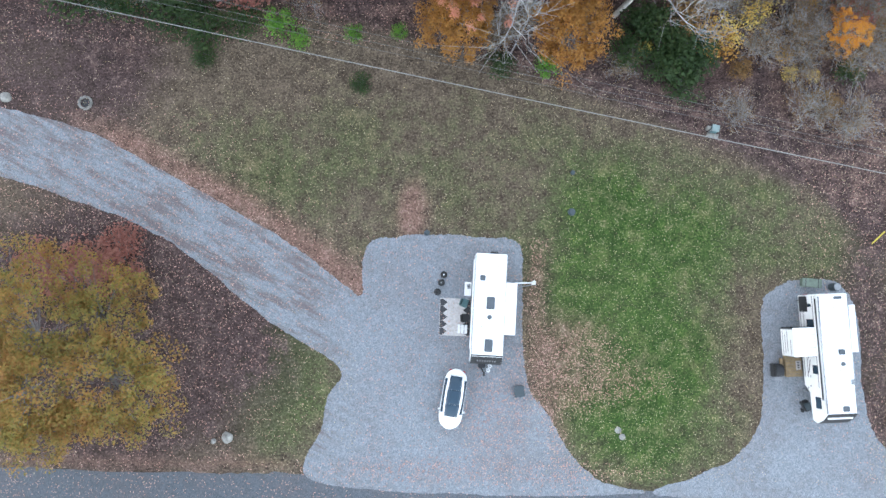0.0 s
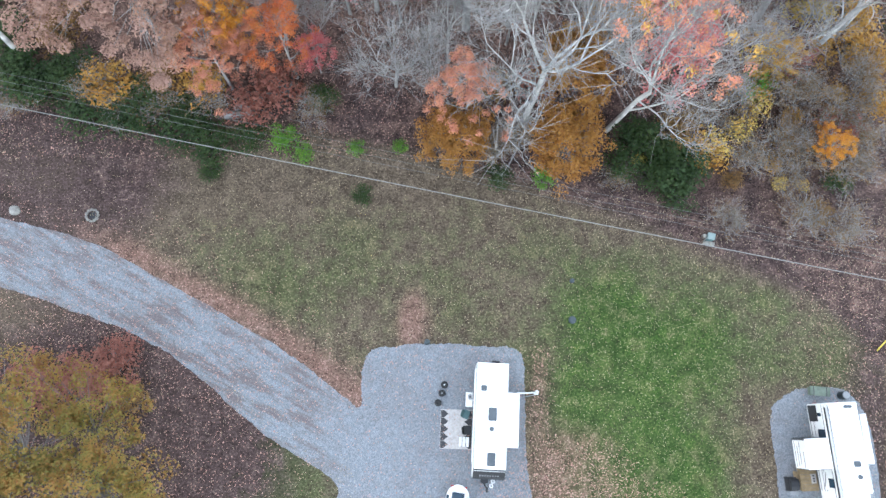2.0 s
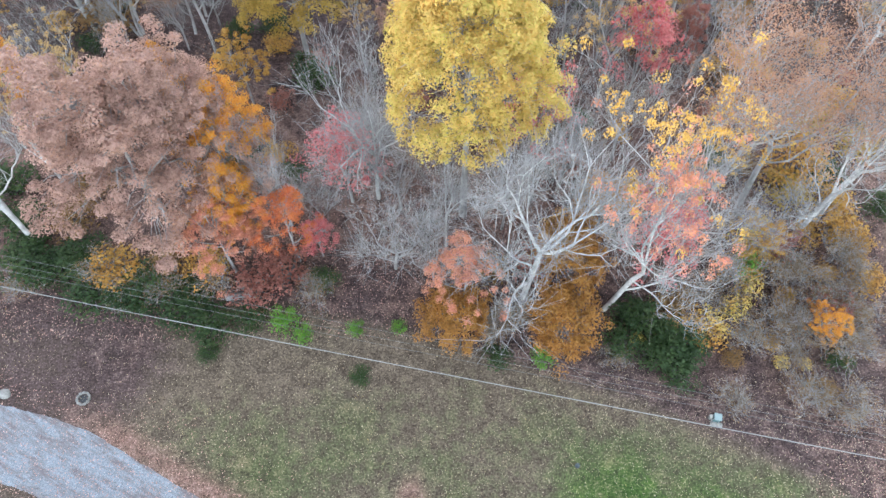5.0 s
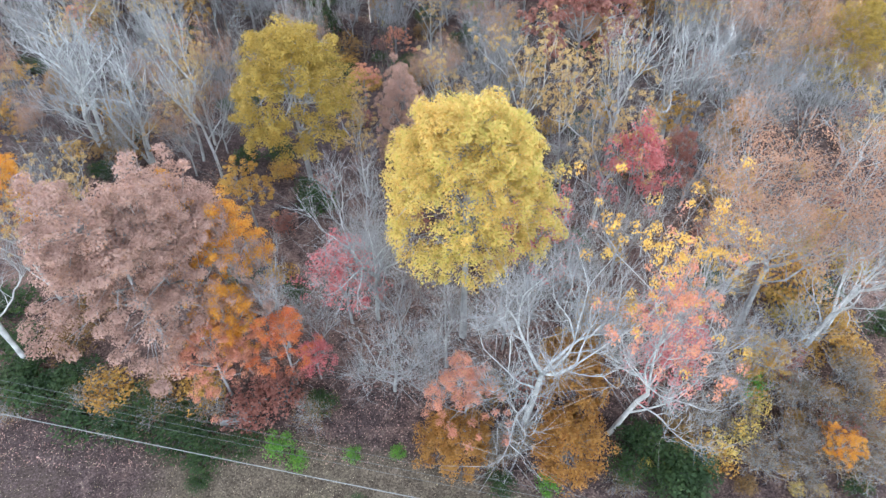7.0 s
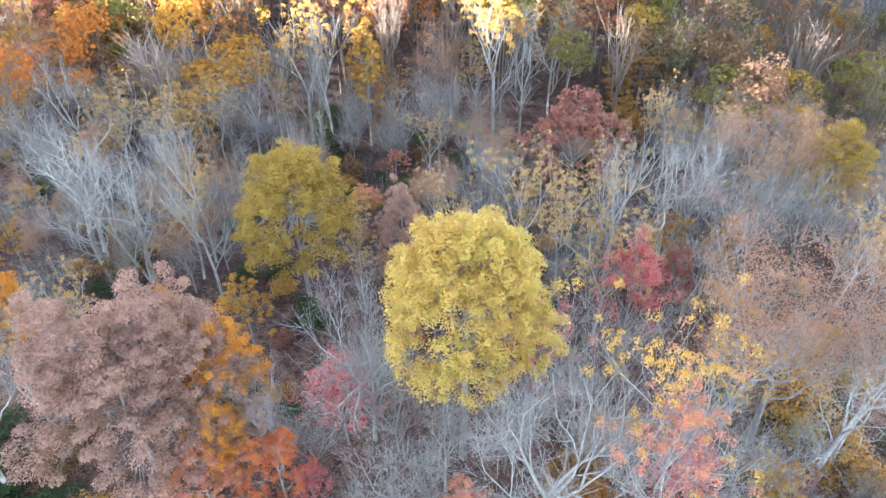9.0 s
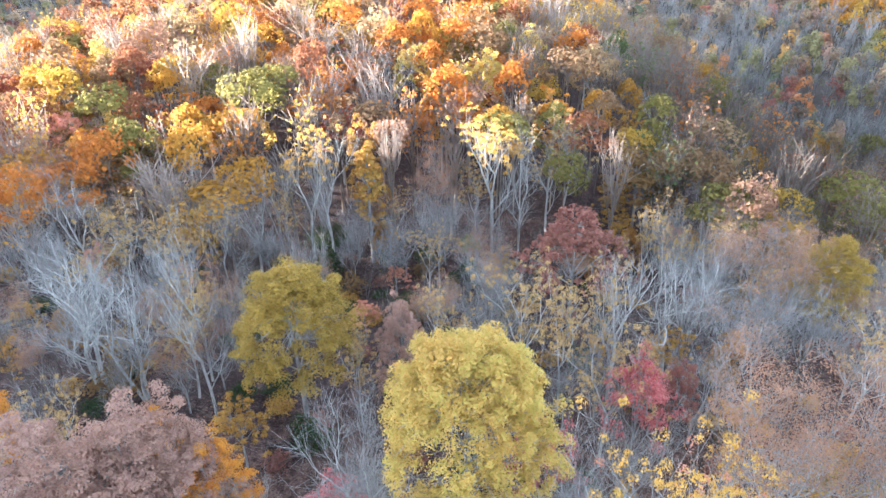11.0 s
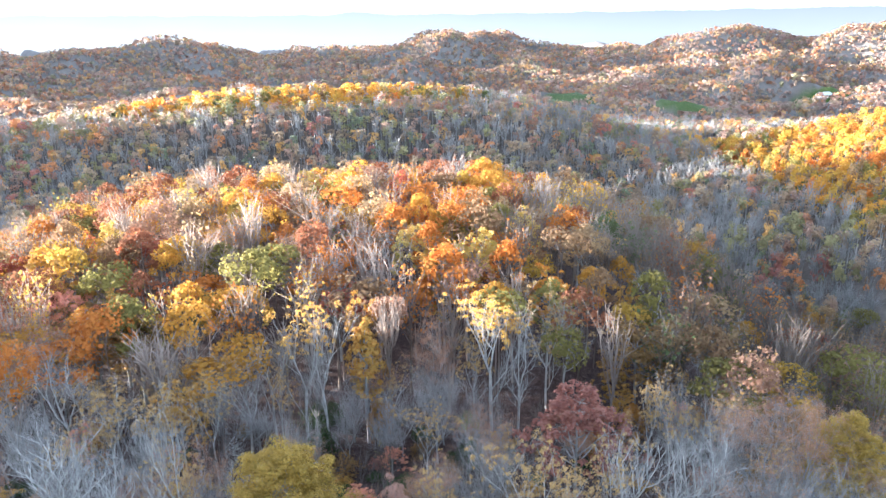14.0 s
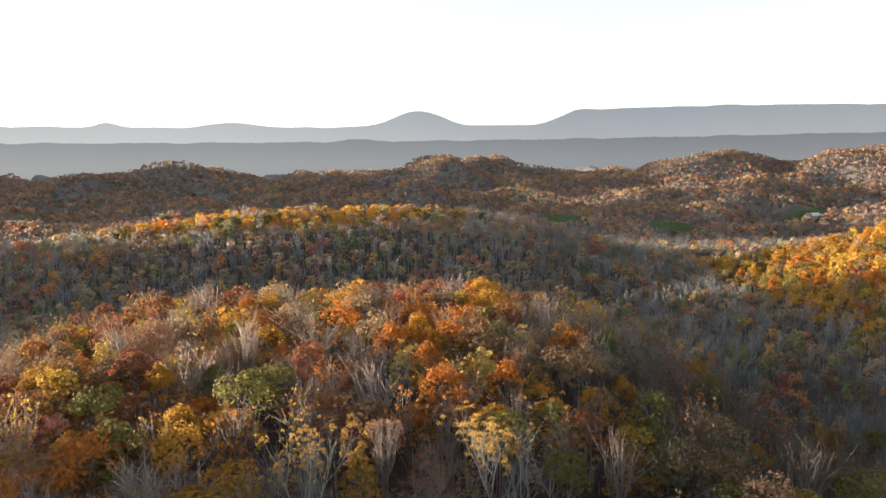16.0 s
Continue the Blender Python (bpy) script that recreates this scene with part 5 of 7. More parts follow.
def smooth_loop(points, per=10):
    """A closed curve through the corners (Catmull-Rom)."""
    p = np.array(points, float)
    out = []
    for i in range(len(p)):
        a, b, c, d = p[i - 1], p[i], p[(i + 1) % len(p)], p[(i + 2) % len(p)]
        for t in np.arange(per) / per:
            out.append(0.5 * (2 * b + (c - a) * t + (2 * a - 5 * b + 4 * c - d) * t * t + (3 * b - a - 3 * c + d) * t ** 3))
    return np.array(out)


def sheet(name, label, category, points, z, mat, ragged=0.07, per=30):
    """A thin layer on the ground with a ragged outline."""
    o = smooth_loop(points, per)
    i = np.arange(len(o))
    rng = np.random.default_rng(len(points))
    wob = rng.normal(size=len(o))
    wob = sum(np.convolve(np.concatenate([wob] * 3), np.ones(k) / k ** 0.6, "same")[len(o):2 * len(o)] * a for k, a in ((1, 0.3), (4, 0.35), (13, 0.3))) * ragged
    nrm = np.roll(o, -1, 0) - np.roll(o, 1, 0)
    nrm = np.stack([nrm[:, 1], -nrm[:, 0]], -1) / (np.linalg.norm(nrm, axis=1)[:, None] + 1e-6)
    o = o + nrm * wob[:, None]
    bm = bmesh.new()
    top = [bm.verts.new((x, y, z)) for x, y in o]
    low = [bm.verts.new((x * 1.0, y * 1.0, -0.06)) for x, y in o]
    bm.faces.new(top)
    for k in range(len(top)):
        bm.faces.new((top[k], low[k], low[(k + 1) % len(top)], top[(k + 1) % len(top)]))
    bmesh.ops.triangulate(bm, faces=[f for f in bm.faces if len(f.verts) > 4])
    bmesh.ops.recalc_face_normals(bm, faces=bm.faces)
    me = bpy.data.meshes.new(name)
    bm.to_mesh(me)
    bm.free()
    me.materials.append(mat)
    return tagged(new(name, me), label, category, kind="structure")


GRAVEL = gravel_material("blue_grey_gravel", ((0.08, 0.087, 0.096), (0.18, 0.192, 0.208), (0.3, 0.318, 0.34)), 0.42)
ROAD = gravel_material("road_gravel", ((0.034, 0.039, 0.044), (0.08, 0.089, 0.10), (0.14, 0.148, 0.16)), 0.3, 0.8)
sheet("gravel_drive", "curved drive and pitch of pale blue-grey gravel", "gravel drive",
      [(-75, 27), (-50, 20), (-36.9, 16.4), (-29.8, 14.5), (-22.6, 10.9), (-16.4, 7.6), (-11.3, 4.4), (-8.5, 2.4), (-6.6, 1.1), (-6.6, 3.4), (-6.0, 5.5), (-4.0, 5.9), (-0.7, 6.2),
       (3.0, 6.0), (5.9, 5.6), (6.4, 3.3), (6.4, -2.2), (6.9, -6.2), (8.2, -7.7), (9.8, -10.6), (12.4, -13.2), (15.6, -14.2), (2, -14.4), (-10.2, -13.4), (-9.6, -9.5), (-9.1, -6.8),
       (-8.3, -4.6), (-14.3, -0.8), (-19.0, 2.9), (-23.8, 6.2), (-30.4, 8.7), (-36.5, 10.6), (-50, 14), (-75, 20)], 0.03, GRAVEL)
sheet("gravel_pitch", "pitch of pale gravel under the long caravan", "gravel pitch",
      [(17.5, -14.4), (20.5, -12.6), (23.2, -11.3), (25.2, -8.7), (25.7, -3.8), (25.6, 0.3), (26.7, 2.1), (29.1, 2.8), (31.8, 2.6), (33.3, -0.1), (33.6, -6.3), (34.6, -9.9), (38, -14.4)], 0.026, GRAVEL)
sheet("road", "straight grey gravel road past the pitches", "road", [(-140, -12.3), (-34.9, -12.8), (-10.0, -13.2), (15, -13.9), (60, -14.5), (140, -15.5), (140, -21), (40, -20), (-40, -19), (-140, -18)], 0.02, ROAD, 0.2)


# ---- caravans, car and the things on the pitches ----


def plain_mat(name, col, rough=0.5, metal=0.0, grime=0.12, scale=2.0, coat=0.0):
    m, nt, b = node_mat(name, rough, 0.5)
    b.inputs["Metallic"].default_value = metal
    b.inputs["Coat Weight"].default_value = coat
    fac = sums(nt, "ADD", sums(nt, "MULTIPLY", noise_tex(nt, scale, 5.0, coords(nt)), 0.7), sums(nt, "MULTIPLY", noise_tex(nt, scale * 9, 3.0, coords(nt)), 0.3))
    dark = tuple(c * (1 - grime * 2) for c in col)
    pale = tuple(min(c * (1 + grime * 0.5), 0.95) for c in col)
    nt.links.new(ramp(nt, [(0.35, dark), (0.65, pale)], fac), b.inputs["Base Color"])
    return m


WHITE = plain_mat("white_fibreglass", (0.64, 0.64, 0.632), 0.35, grime=0.05)
ROOF = plain_mat("white_roof_membrane", (0.773, 0.773, 0.764), 0.6, grime=0.06, scale=0.8)
BLACK = plain_mat("black_plastic", (0.015, 0.015, 0.017), 0.6)
DARKGLASS = plain_mat("dark_glass", (0.018, 0.038, 0.06), 0.12, grime=0.02)
DARKGLASS.node_tree.nodes["Principled BSDF"].inputs["Specular IOR Level"].default_value = 0.45
SMOKE = plain_mat("smoked_vent_cover", (0.07, 0.0805, 0.091), 0.3)
GREY = plain_mat("grey_metal", (0.252, 0.258, 0.264), 0.4, 0.6)
TEAL = plain_mat("teal_canvas", (0.078, 0.144, 0.15), 0.8)
CARD = plain_mat("tan_timber", (0.26, 0.186, 0.0992), 0.8, grime=0.2, scale=4)
RUBBER = plain_mat("tyre_rubber", (0.02, 0.02, 0.02), 0.85)
CARWHITE = plain_mat("white_car_paint", (0.64, 0.64, 0.64), 0.25, grime=0.02, coat=0.6)
SAGE = plain_mat("sage_green_paint", (0.12, 0.15, 0.114), 0.7, grime=0.2)
STONE = plain_mat("pale_stone", (0.244, 0.232, 0.209), 0.9, grime=0.3, scale=3)
SLATE = plain_mat("slate_grey_plastic", (0.0358, 0.0488, 0.0553), 0.55)
REDLENS = plain_mat("red_lens", (0.4, 0.02, 0.02), 0.2)
GRAPHIC = plain_mat("charcoal_decal", (0.07, 0.07, 0.08), 0.4)
CREAM = plain_mat("cream_woven_mat", (0.422, 0.394, 0.374), 0.9, grime=0.15, scale=6)
CHARCOAL = plain_mat("charcoal_woven_mat", (0.042, 0.042, 0.045), 0.9, grime=0.15, scale=6)


def piece(name, bm, mat, parent, label=""):
    """Links a bmesh as one mesh under a thing."""
    me = bpy.data.meshes.new(name)
    bmesh.ops.recalc_face_normals(bm, faces=bm.faces)
    bm.to_mesh(me)
    bm.free()
    me.materials.append(mat)
    ob = new(name, me)
    ob.parent = parent
    return tagged(ob, label) if label else ob


def box(x0, x1, y0, y1, z0, z1, bevel=0.02):
    bm = bmesh.new()
    bmesh.ops.create_cube(bm, size=1.0, matrix=Matrix.Translation(((x0 + x1) / 2, (y0 + y1) / 2, (z0 + z1) / 2)) @ Matrix.Diagonal((x1 - x0, y1 - y0, z1 - z0, 1)))
    if bevel:
        bmesh.ops.bevel(bm, geom=bm.edges[:], offset=min(bevel, (x1 - x0) / 3, (y1 - y0) / 3, (z1 - z0) / 3), segments=2, affect="EDGES")
    return bm


def drum(p0, p1, r0, r1=None, sides=16):
    """A round bar, disc or cone between two points."""
    a, b = Vector(p0), Vector(p1)
    bm = bmesh.new()
    turn = (b - a).to_track_quat("Z", "Y").to_matrix().to_4x4()
    bmesh.ops.create_cone(bm, cap_ends=True, segments=sides, radius1=r0, radius2=r0 if r1 is None else r1, depth=(b - a).length, matrix=Matrix.Translation((a + b) / 2) @ turn)
    return bm


def prism(profile, x0, x1, bevel=0.03):
    """A (y, z) outline drawn out from x0 to x1."""
    bm = bmesh.new()
    lo = [bm.verts.new((x0, y, z)) for y, z in profile]
    hi = [bm.verts.new((x1, y, z)) for y, z in profile]
    n = len(profile)
    bm.faces.new(lo)
    bm.faces.new(hi[::-1])
    for i in range(n):
        bm.faces.new((lo[i], lo[(i + 1) % n], hi[(i + 1) % n], hi[i]))
    if bevel:
        bmesh.ops.bevel(bm, geom=bm.edges[:], offset=bevel, segments=2, affect="EDGES")
    return bm


def ring_tyre(centre, axis, radius, tube, sides=20):
    """A tyre: a torus with a flattened tread."""
    bm = bmesh.new()
    rows = []
    turn = Vector(axis).to_track_quat("Z", "Y").to_matrix()
    for i in range(sides):
        a = 2 * math.pi * i / sides
        row = []
        for k in range(8):
            b = 2 * math.pi * k / 8 + math.pi / 8
            rr = radius - tube + tube * max(-1, min(0.9, 1.15 * math.cos(b)))
            row.append(bm.verts.new(Vector(centre) + turn @ Vector((rr * math.cos(a), rr * math.sin(a), tube * 0.75 * math.sin(b)))))
        rows.append(row)
    for i in range(sides):
        for k in range(8):
            bm.faces.new((rows[i][k], rows[(i + 1) % sides][k], rows[(i + 1) % sides][(k + 1) % 8], rows[i][(k + 1) % 8]))
    for f in bm.faces:
        f.smooth = True
    return bm


def wheel(parent, x, y, r, width, side):
    tyre = piece("wheel", ring_tyre((x, y, r), (1, 0, 0), r, width * 0.55), RUBBER, parent, "black rubber tyre")
    piece("rim", drum((x - width * 0.3, y, r), (x + width * 0.3, y, r), r * 0.62), GREY, tyre, "grey metal wheel rim")
    piece("hub", drum((x, y, r), (x + side * width * 0.36, y, r), r * 0.2), BLACK, tyre)


def thing(name, label, category, m, group=""):
    ob = new(name)
    ob.matrix_basis = m
    return tagged(ob, label, category, group)


def window_in(parent, x, y0, y1, z0, z1, side):
    """A dark window proud of a side wall, with its frame."""
    w = piece("window", box(min(x, x + side * 0.02), max(x, x + side * 0.02), y0, y1, z0, z1, 0.008), DARKGLASS, parent, "dark tinted side window")
    for a, b, c, d in ((y0 - 0.03, y1 + 0.03, z1, z1 + 0.03), (y0 - 0.03, y1 + 0.03, z0 - 0.03, z0), (y0 - 0.03, y0, z0, z1), (y1, y1 + 0.03, z0, z1)):
        piece("window_frame", box(min(x, x + side * 0.03), max(x, x + side * 0.03), a, b, c, d, 0.004), BLACK, w)


def roof_vent(parent, x, y, sx, sy, z, mat, label):
    lid = piece("roof_vent", box(x - sx / 2, x + sx / 2, y - sy / 2, y + sy / 2, z, z + 0.12, 0.05), mat, parent, label)
    piece("vent_flange", box(x - sx / 2 - 0.05, x + sx / 2 + 0.05, y - sy / 2 - 0.05, y + sy / 2 + 0.05, z - 0.006, z + 0.012, 0.004), ROOF, lid)


def chevrons(parent, x, y0, y1, z, side, rng):
    """Swept dark stripes along a side wall."""
    for k in range(4):
        a = y0 + (y1 - y0) * (0.1 + 0.22 * k)
        bm = bmesh.new()
        pts = [(a, z + 0.25 * k), (a + 0.5, z + 0.35 + 0.2 * k), (a + 1.35, z + 0.75 + 0.1 * k), (a + 1.3, z + 0.82 + 0.1 * k), (a + 0.42, z + 0.45 + 0.2 * k)]
        lo = [bm.verts.new((x, q, w)) for q, w in pts]
        hi = [bm.verts.new((x + side * 0.006, q, w)) for q, w in pts]
        bm.faces.new(hi)
        for i in range(5):
            bm.faces.new((lo[i], lo[(i + 1) % 5], hi[(i + 1) % 5], hi[i]))
        piece("stripe", bm, GRAPHIC, parent, "dark swept body stripe")


def small_caravan():
    """The shorter travel trailer: black nose, slide-out, two large roof hatches."""
    c = thing("travel_trailer", "white travel trailer with a black sloping nose parked on gravel", "caravan", pose(3.52, 0.5, 0.03, 0, 0, -2.6), "caravans on the pitches")
    W, back, front = 1.22, 3.9, -3.85
    piece("body", prism([(back, 0.55), (back, 3.18), (front, 3.18), (front - 0.55, 2.35), (front - 0.75, 1.5), (front - 0.6, 0.75), (front - 0.35, 0.55)], -W, W, 0.05), WHITE, c, "white fibreglass trailer body")
    piece("roof", prism([(back - 0.03, 3.185), (back - 0.03, 3.215), (0, 3.24), (front + 0.05, 3.215), (front + 0.05, 3.185)], -W + 0.03, W - 0.03, 0.006), ROOF, c, "white roof membrane")
    for x in (-W + 0.02, W - 0.06):
        piece("roof_rail", box(x, x + 0.04, front + 0.05, back - 0.03, 3.2, 3.245, 0.01), GREY, c)
    cap = piece("nose_cap", prism([(front + 0.02, 3.2), (front - 0.56, 2.37), (front - 0.77, 1.5), (front - 0.62, 0.78), (front - 0.55, 0.78), (front - 0.70, 1.5), (front - 0.5, 2.33), (front + 0.06, 3.14)], -W + 0.02, W - 0.02, 0.012), BLACK, c, "glossy black front cap")
    for k in range(8):
        u = -0.72 + k * 0.19
        piece("lettering_bar", prism([(front - 0.38 - 0.004, 2.66), (front - 0.50 - 0.004, 2.48), (front - 0.52, 2.47), (front - 0.40, 2.67)], u, u + 0.11, 0), GREY, cap, "pale bar of lettering")
    piece("trim_band", box(-W + 0.03, W - 0.03, front - 0.06, front + 0.05, 3.19, 3.228, 0.01), BLACK, c)
    roof_vent(c, 0.08, 0.12, 0.62, 0.95, 3.235, SMOKE, "smoked plastic skylight hatch")
    roof_vent(c, 0.08, -3.1, 0.60, 0.95, 3.222, SMOKE, "smoked plastic skylight hatch")
    roof_vent(c, -0.62, 2.0, 0.42, 0.42, 3.225, SMOKE, "small smoked roof vent")
    piece("roof_vent_cap", drum((0.05, -0.95, 3.22), (0.05, -0.95, 3.34), 0.19, 0.16), SMOKE, c, "round grey vent cap")
    for x, y in ((0.4, 1.3), (-0.5, -1.7), (0.5, 2.9), (-0.35, 0.9)):
        piece("sealant_spot", drum((x, y, 3.215), (x, y, 3.25), 0.05), GREY, c)
    slide = piece("slide_out", box(W - 0.3, W + 0.85, -2.2, 1.75, 0.75, 2.72, 0.03), WHITE, c, "white slide-out room")
    piece("slide_roof", box(W - 0.02, W + 0.87, -2.22, 1.77, 2.722, 2.75, 0.01), ROOF, slide)
    window_in(slide, W + 0.85, -1.6, 1.1, 1.6, 2.3, 1)
    window_in(c, -W, 2.2, 3.3, 1.6, 2.4, -1)
    window_in(c, -W, -3.2, -2.3, 1.7, 2.4, -1)
    door = piece("entry_door", box(-W - 0.025, -W, -1.45, -0.72, 0.75, 2.65, 0.008), WHITE, c, "white entry door")
    piece("door_handle", box(-W - 0.06, -W - 0.025, -1.40, -1.30, 1.6, 1.72, 0.008), BLACK, door)
    awning = piece("awning_roll", drum((-W - 0.07, -3.4, 3.0), (-W - 0.07, 3.4, 3.0), 0.07), WHITE, c, "rolled white awning")
    piece("awning_bracket", box(-W - 0.05, -W, 3.2, 3.28, 1.2, 3.0, 0.01), GREY, awning)
    for y in (-0.35, 0.5):
        for x, s in ((-W + 0.14, -1), (W - 0.14, 1)):
            wheel(c, x, y - 0.4, 0.35, 0.22, s)
    for s in (-1, 1):
        piece("drawbar", drum((s * 0.7, front - 0.45, 0.5), (0, front - 1.55, 0.5), 0.05, sides=8), BLACK, c)
    piece("coupler", box(-0.08, 0.08, front - 1.8, front - 1.5, 0.45, 0.6, 0.02), BLACK, c)
    piece("jack", drum((0.0, front - 1.35, 0.0), (0.0, front - 1.35, 1.0), 0.05), GREY, c)
    piece("battery_box", box(-0.5, 0.05, front - 1.12, front - 0.75, 0.55, 0.95, 0.04), BLACK, c, "black battery box on the drawbar")
    for k, (x, y) in enumerate(((0.42, -0.95), (0.30, -1.28))):
        tank = piece("gas_bottle", drum((x, front + y, 0.5), (x, front + y, 0.95), 0.16), WHITE, c, "white gas bottle")
        piece("gas_valve", drum((x, front + y, 0.95), (x, front + y, 1.06), 0.07), GREY, tank)
    for x in (-0.95, 0.95):
        piece("tail_lamp", box(x - 0.07, x + 0.07, back, back + 0.03, 1.0, 1.3, 0.01), REDLENS, c)
        for y in (back - 0.5, front + 0.3):
            piece("stabiliser", drum((x, y, 0.0), (x * 0.85, y - 0.2, 0.6), 0.03, sides=8), BLACK, c)
    piece("rear_bumper", box(-1.1, 1.1, back + 0.02, back + 0.14, 0.5, 0.62, 0.02), BLACK, c)
    piece("spare_carrier", box(-0.1, 0.55, back + 0.01, back + 0.18, 2.2, 2.9, 0.05), BLACK, c)
    return c


def long_caravan():
    """The longer trailer with striped walls, slide-outs on both sides and a raised nose."""
    c = thing("fifth_wheel_trailer", "long white trailer with dark swept stripes and slide-outs", "caravan", pose(29.55, -2.9, 0.026, 0, 0, 2.9), "caravans on the pitches")
    W, back, front = 1.17, 4.5, -4.45
    piece("body", prism([(back, 0.8), (back + 0.03, 3.55), (back - 0.1, 3.68), (front, 3.68), (front - 0.5, 3.0), (front - 0.85, 2.2), (front - 0.7, 1.6), (front + 1.5, 1.6), (front + 1.9, 0.8)], -W, W, 0.06), WHITE, c, "white fibreglass trailer body with dark stripes")
    piece("roof", prism([(back - 0.12, 3.69), (back - 0.12, 3.72), (0, 3.75), (front + 0.05, 3.72), (front + 0.05, 3.69)], -W + 0.05, W - 0.05, 0.006), ROOF, c, "white roof membrane")
    for x in (-W + 0.03, W - 0.07):
        piece("roof_rail", box(x, x + 0.04, front + 0.05, back - 0.1, 3.68, 3.735, 0.01), GREY, c)
    piece("nose_cap", prism([(front + 0.0, 3.70), (front - 0.52, 3.01), (front - 0.87, 2.2), (front - 0.80, 2.15), (front - 0.46, 2.98), (front + 0.06, 3.62)], -W + 0.1, W - 0.02, 0.012), BLACK, c, "glossy black front cap")
    piece("nose_trim", box(-W + 0.25, W - 0.2, front - 0.42, front - 0.24, 3.22, 3.36, 0.04), WHITE, c)
    roof_vent(c, 0.35, 4.2, 0.62, 0.22, 3.70, SMOKE, "long narrow grey roof vent")
    roof_vent(c, 0.15, 2.85, 0.82, 0.92, 3.735, ROOF, "white roof air conditioner")
    roof_vent(c, 0.30, 0.15, 0.48, 0.40, 3.745, SMOKE, "smoked roof vent")
    roof_vent(c, 0.28, -4.05, 0.50, 0.42, 3.72, SMOKE, "smoked roof vent")
    piece("roof_vent_cap", drum((0.35, -0.75, 3.73), (0.35, -0.75, 3.85), 0.18, 0.15), SMOKE, c, "round dark vent cap")
    piece("roof_plate", box(0.82, 1.05, -2.3, -1.9, 3.72, 3.76, 0.01), GREY, c)
    for x, y in ((0.1, -1.2), (0.4, -1.2), (0.0, 3.5), (0.3, 3.5), (0.25, -2.4)):
        piece("sealant_spot", drum((x, y, 3.72), (x, y, 3.76), 0.05), GREY, c)
    chevrons(c, -W, -3.6, 2.0, 1.1, -1, None)
    for z, h in ((1.02, 0.1), (1.5, 0.06), (2.9, 0.08), (3.25, 0.05)):
        piece("pinstripe", box(-W - 0.006, -W, front + 1.9, back - 0.1, z, z + h, 0), GRAPHIC, c)
    window_in(c, -W, 2.0, 2.6, 2.0, 2.9, -1)
    window_in(c, -W, 3.6, 3.8, 2.3, 2.7, -1)
    window_in(c, -W, -1.5, -0.9, 2.3, 3.0, -1)
    window_in(c, -W, -4.1, -3.3, 2.35, 3.05, -1)
    for x0, x1, y0, y1, z0, z1, s in ((-W - 1.65, -W + 0.3, -0.15, 2.0, 1.0, 2.95, -1), (W - 0.3, W + 0.85, 0.05, 3.6, 1.0, 3.0, 1), (W - 0.3, W + 0.25, -3.9, -2.5, 1.4, 2.9, 1)):
        slide = piece("slide_out", box(x0, x1, y0, y1, z0, z1, 0.03), WHITE, c, "white slide-out room")
        piece("slide_roof", box(x0 - 0.02, x1 - 0.0, y0 - 0.02, y1 + 0.02, z1 + 0.002, z1 + 0.03, 0.01), ROOF, slide)
        for k in range(3):
            piece("roof_seam", box(x0, x1 - 0.32, y0 + (y1 - y0) * (0.3 + 0.22 * k), y0 + (y1 - y0) * (0.3 + 0.22 * k) + 0.02, z1 + 0.03, z1 + 0.036, 0), GREY, slide)
        for y in (y0 - 0.05, y1 + 0.022):
            piece("wiper_seal", box(x0 + 0.02, x1 - 0.32, y, y + 0.028, z0 + 0.1, z1 + 0.01, 0), BLACK, slide, "black rubber seal")
        if s > 0:
            window_in(slide, x1, y0 + 0.35, y1 - 0.35, z0 + 0.8, z1 - 0.4, s)
        else:
            for z, a, b in ((1.25, 0.1, 0.2), (1.6, 0.15, 0.5), (1.95, 0.3, 0.2), (2.45, 0.1, 0.9)):
                piece("stripe", box(x0 - 0.008, x0, y0 + a, y1 - b, z, z + 0.07, 0), GRAPHIC, slide, "dark body stripe")
            piece("wall_edge", box(x0 - 0.012, x0, y1 - 0.1, y1, z0, z1 - 0.05, 0), GRAPHIC, slide)
    for x in (-W + 0.08, W - 0.11):
        piece("roof_edge_seal", box(x, x + 0.03, front + 0.1, back - 0.15, 3.722, 3.752, 0), GRAPHIC, c)
    piece("rear_corner_trim", box(-W - 0.035, -W - 0.002, back - 1.3, back - 0.1, 1.0, 2.2, 0.008), BLACK, c, "black rear corner panel")
    piece("awning_roll", drum((-W - 0.09, -3.4, 3.5), (-W - 0.09, 4.2, 3.5), 0.05), BLACK, c, "rolled black awning")
    door = piece("entry_door", box(-W - 0.025, -W, -2.6, -1.85, 1.0, 2.9, 0.008), WHITE, c, "white entry door")
    piece("door_handle", box(-W - 0.06, -W - 0.025, -2.55, -2.45, 1.8, 1.92, 0.008), BLACK, door)
    for y in (0.4, 1.3):
        for x, s in ((-W + 0.14, -1), (W - 0.14, 1)):
            wheel(c, x, y, 0.38, 0.24, s)
    for x in (-0.85, 0.85):
        piece("landing_leg", drum((x, front + 1.4, 0.0), (x, front + 1.4, 1.7), 0.06), GREY, c)
        piece("stabiliser", drum((x, back - 0.4, 0.0), (x, back - 0.4, 0.9), 0.05), BLACK, c)
        piece("tail_lamp", box(x - 0.07, x + 0.07, back + 0.03, back + 0.06, 1.2, 1.6, 0.01), REDLENS, c)
    piece("king_pin_box", box(-0.35, 0.35, front - 0.1, front + 0.7, 1.2, 1.6, 0.05), BLACK, c)
    piece("chassis", box(-0.8, 0.8, front + 1.9, back - 0.1, 0.55, 0.8, 0.03), BLACK, c)
    return c


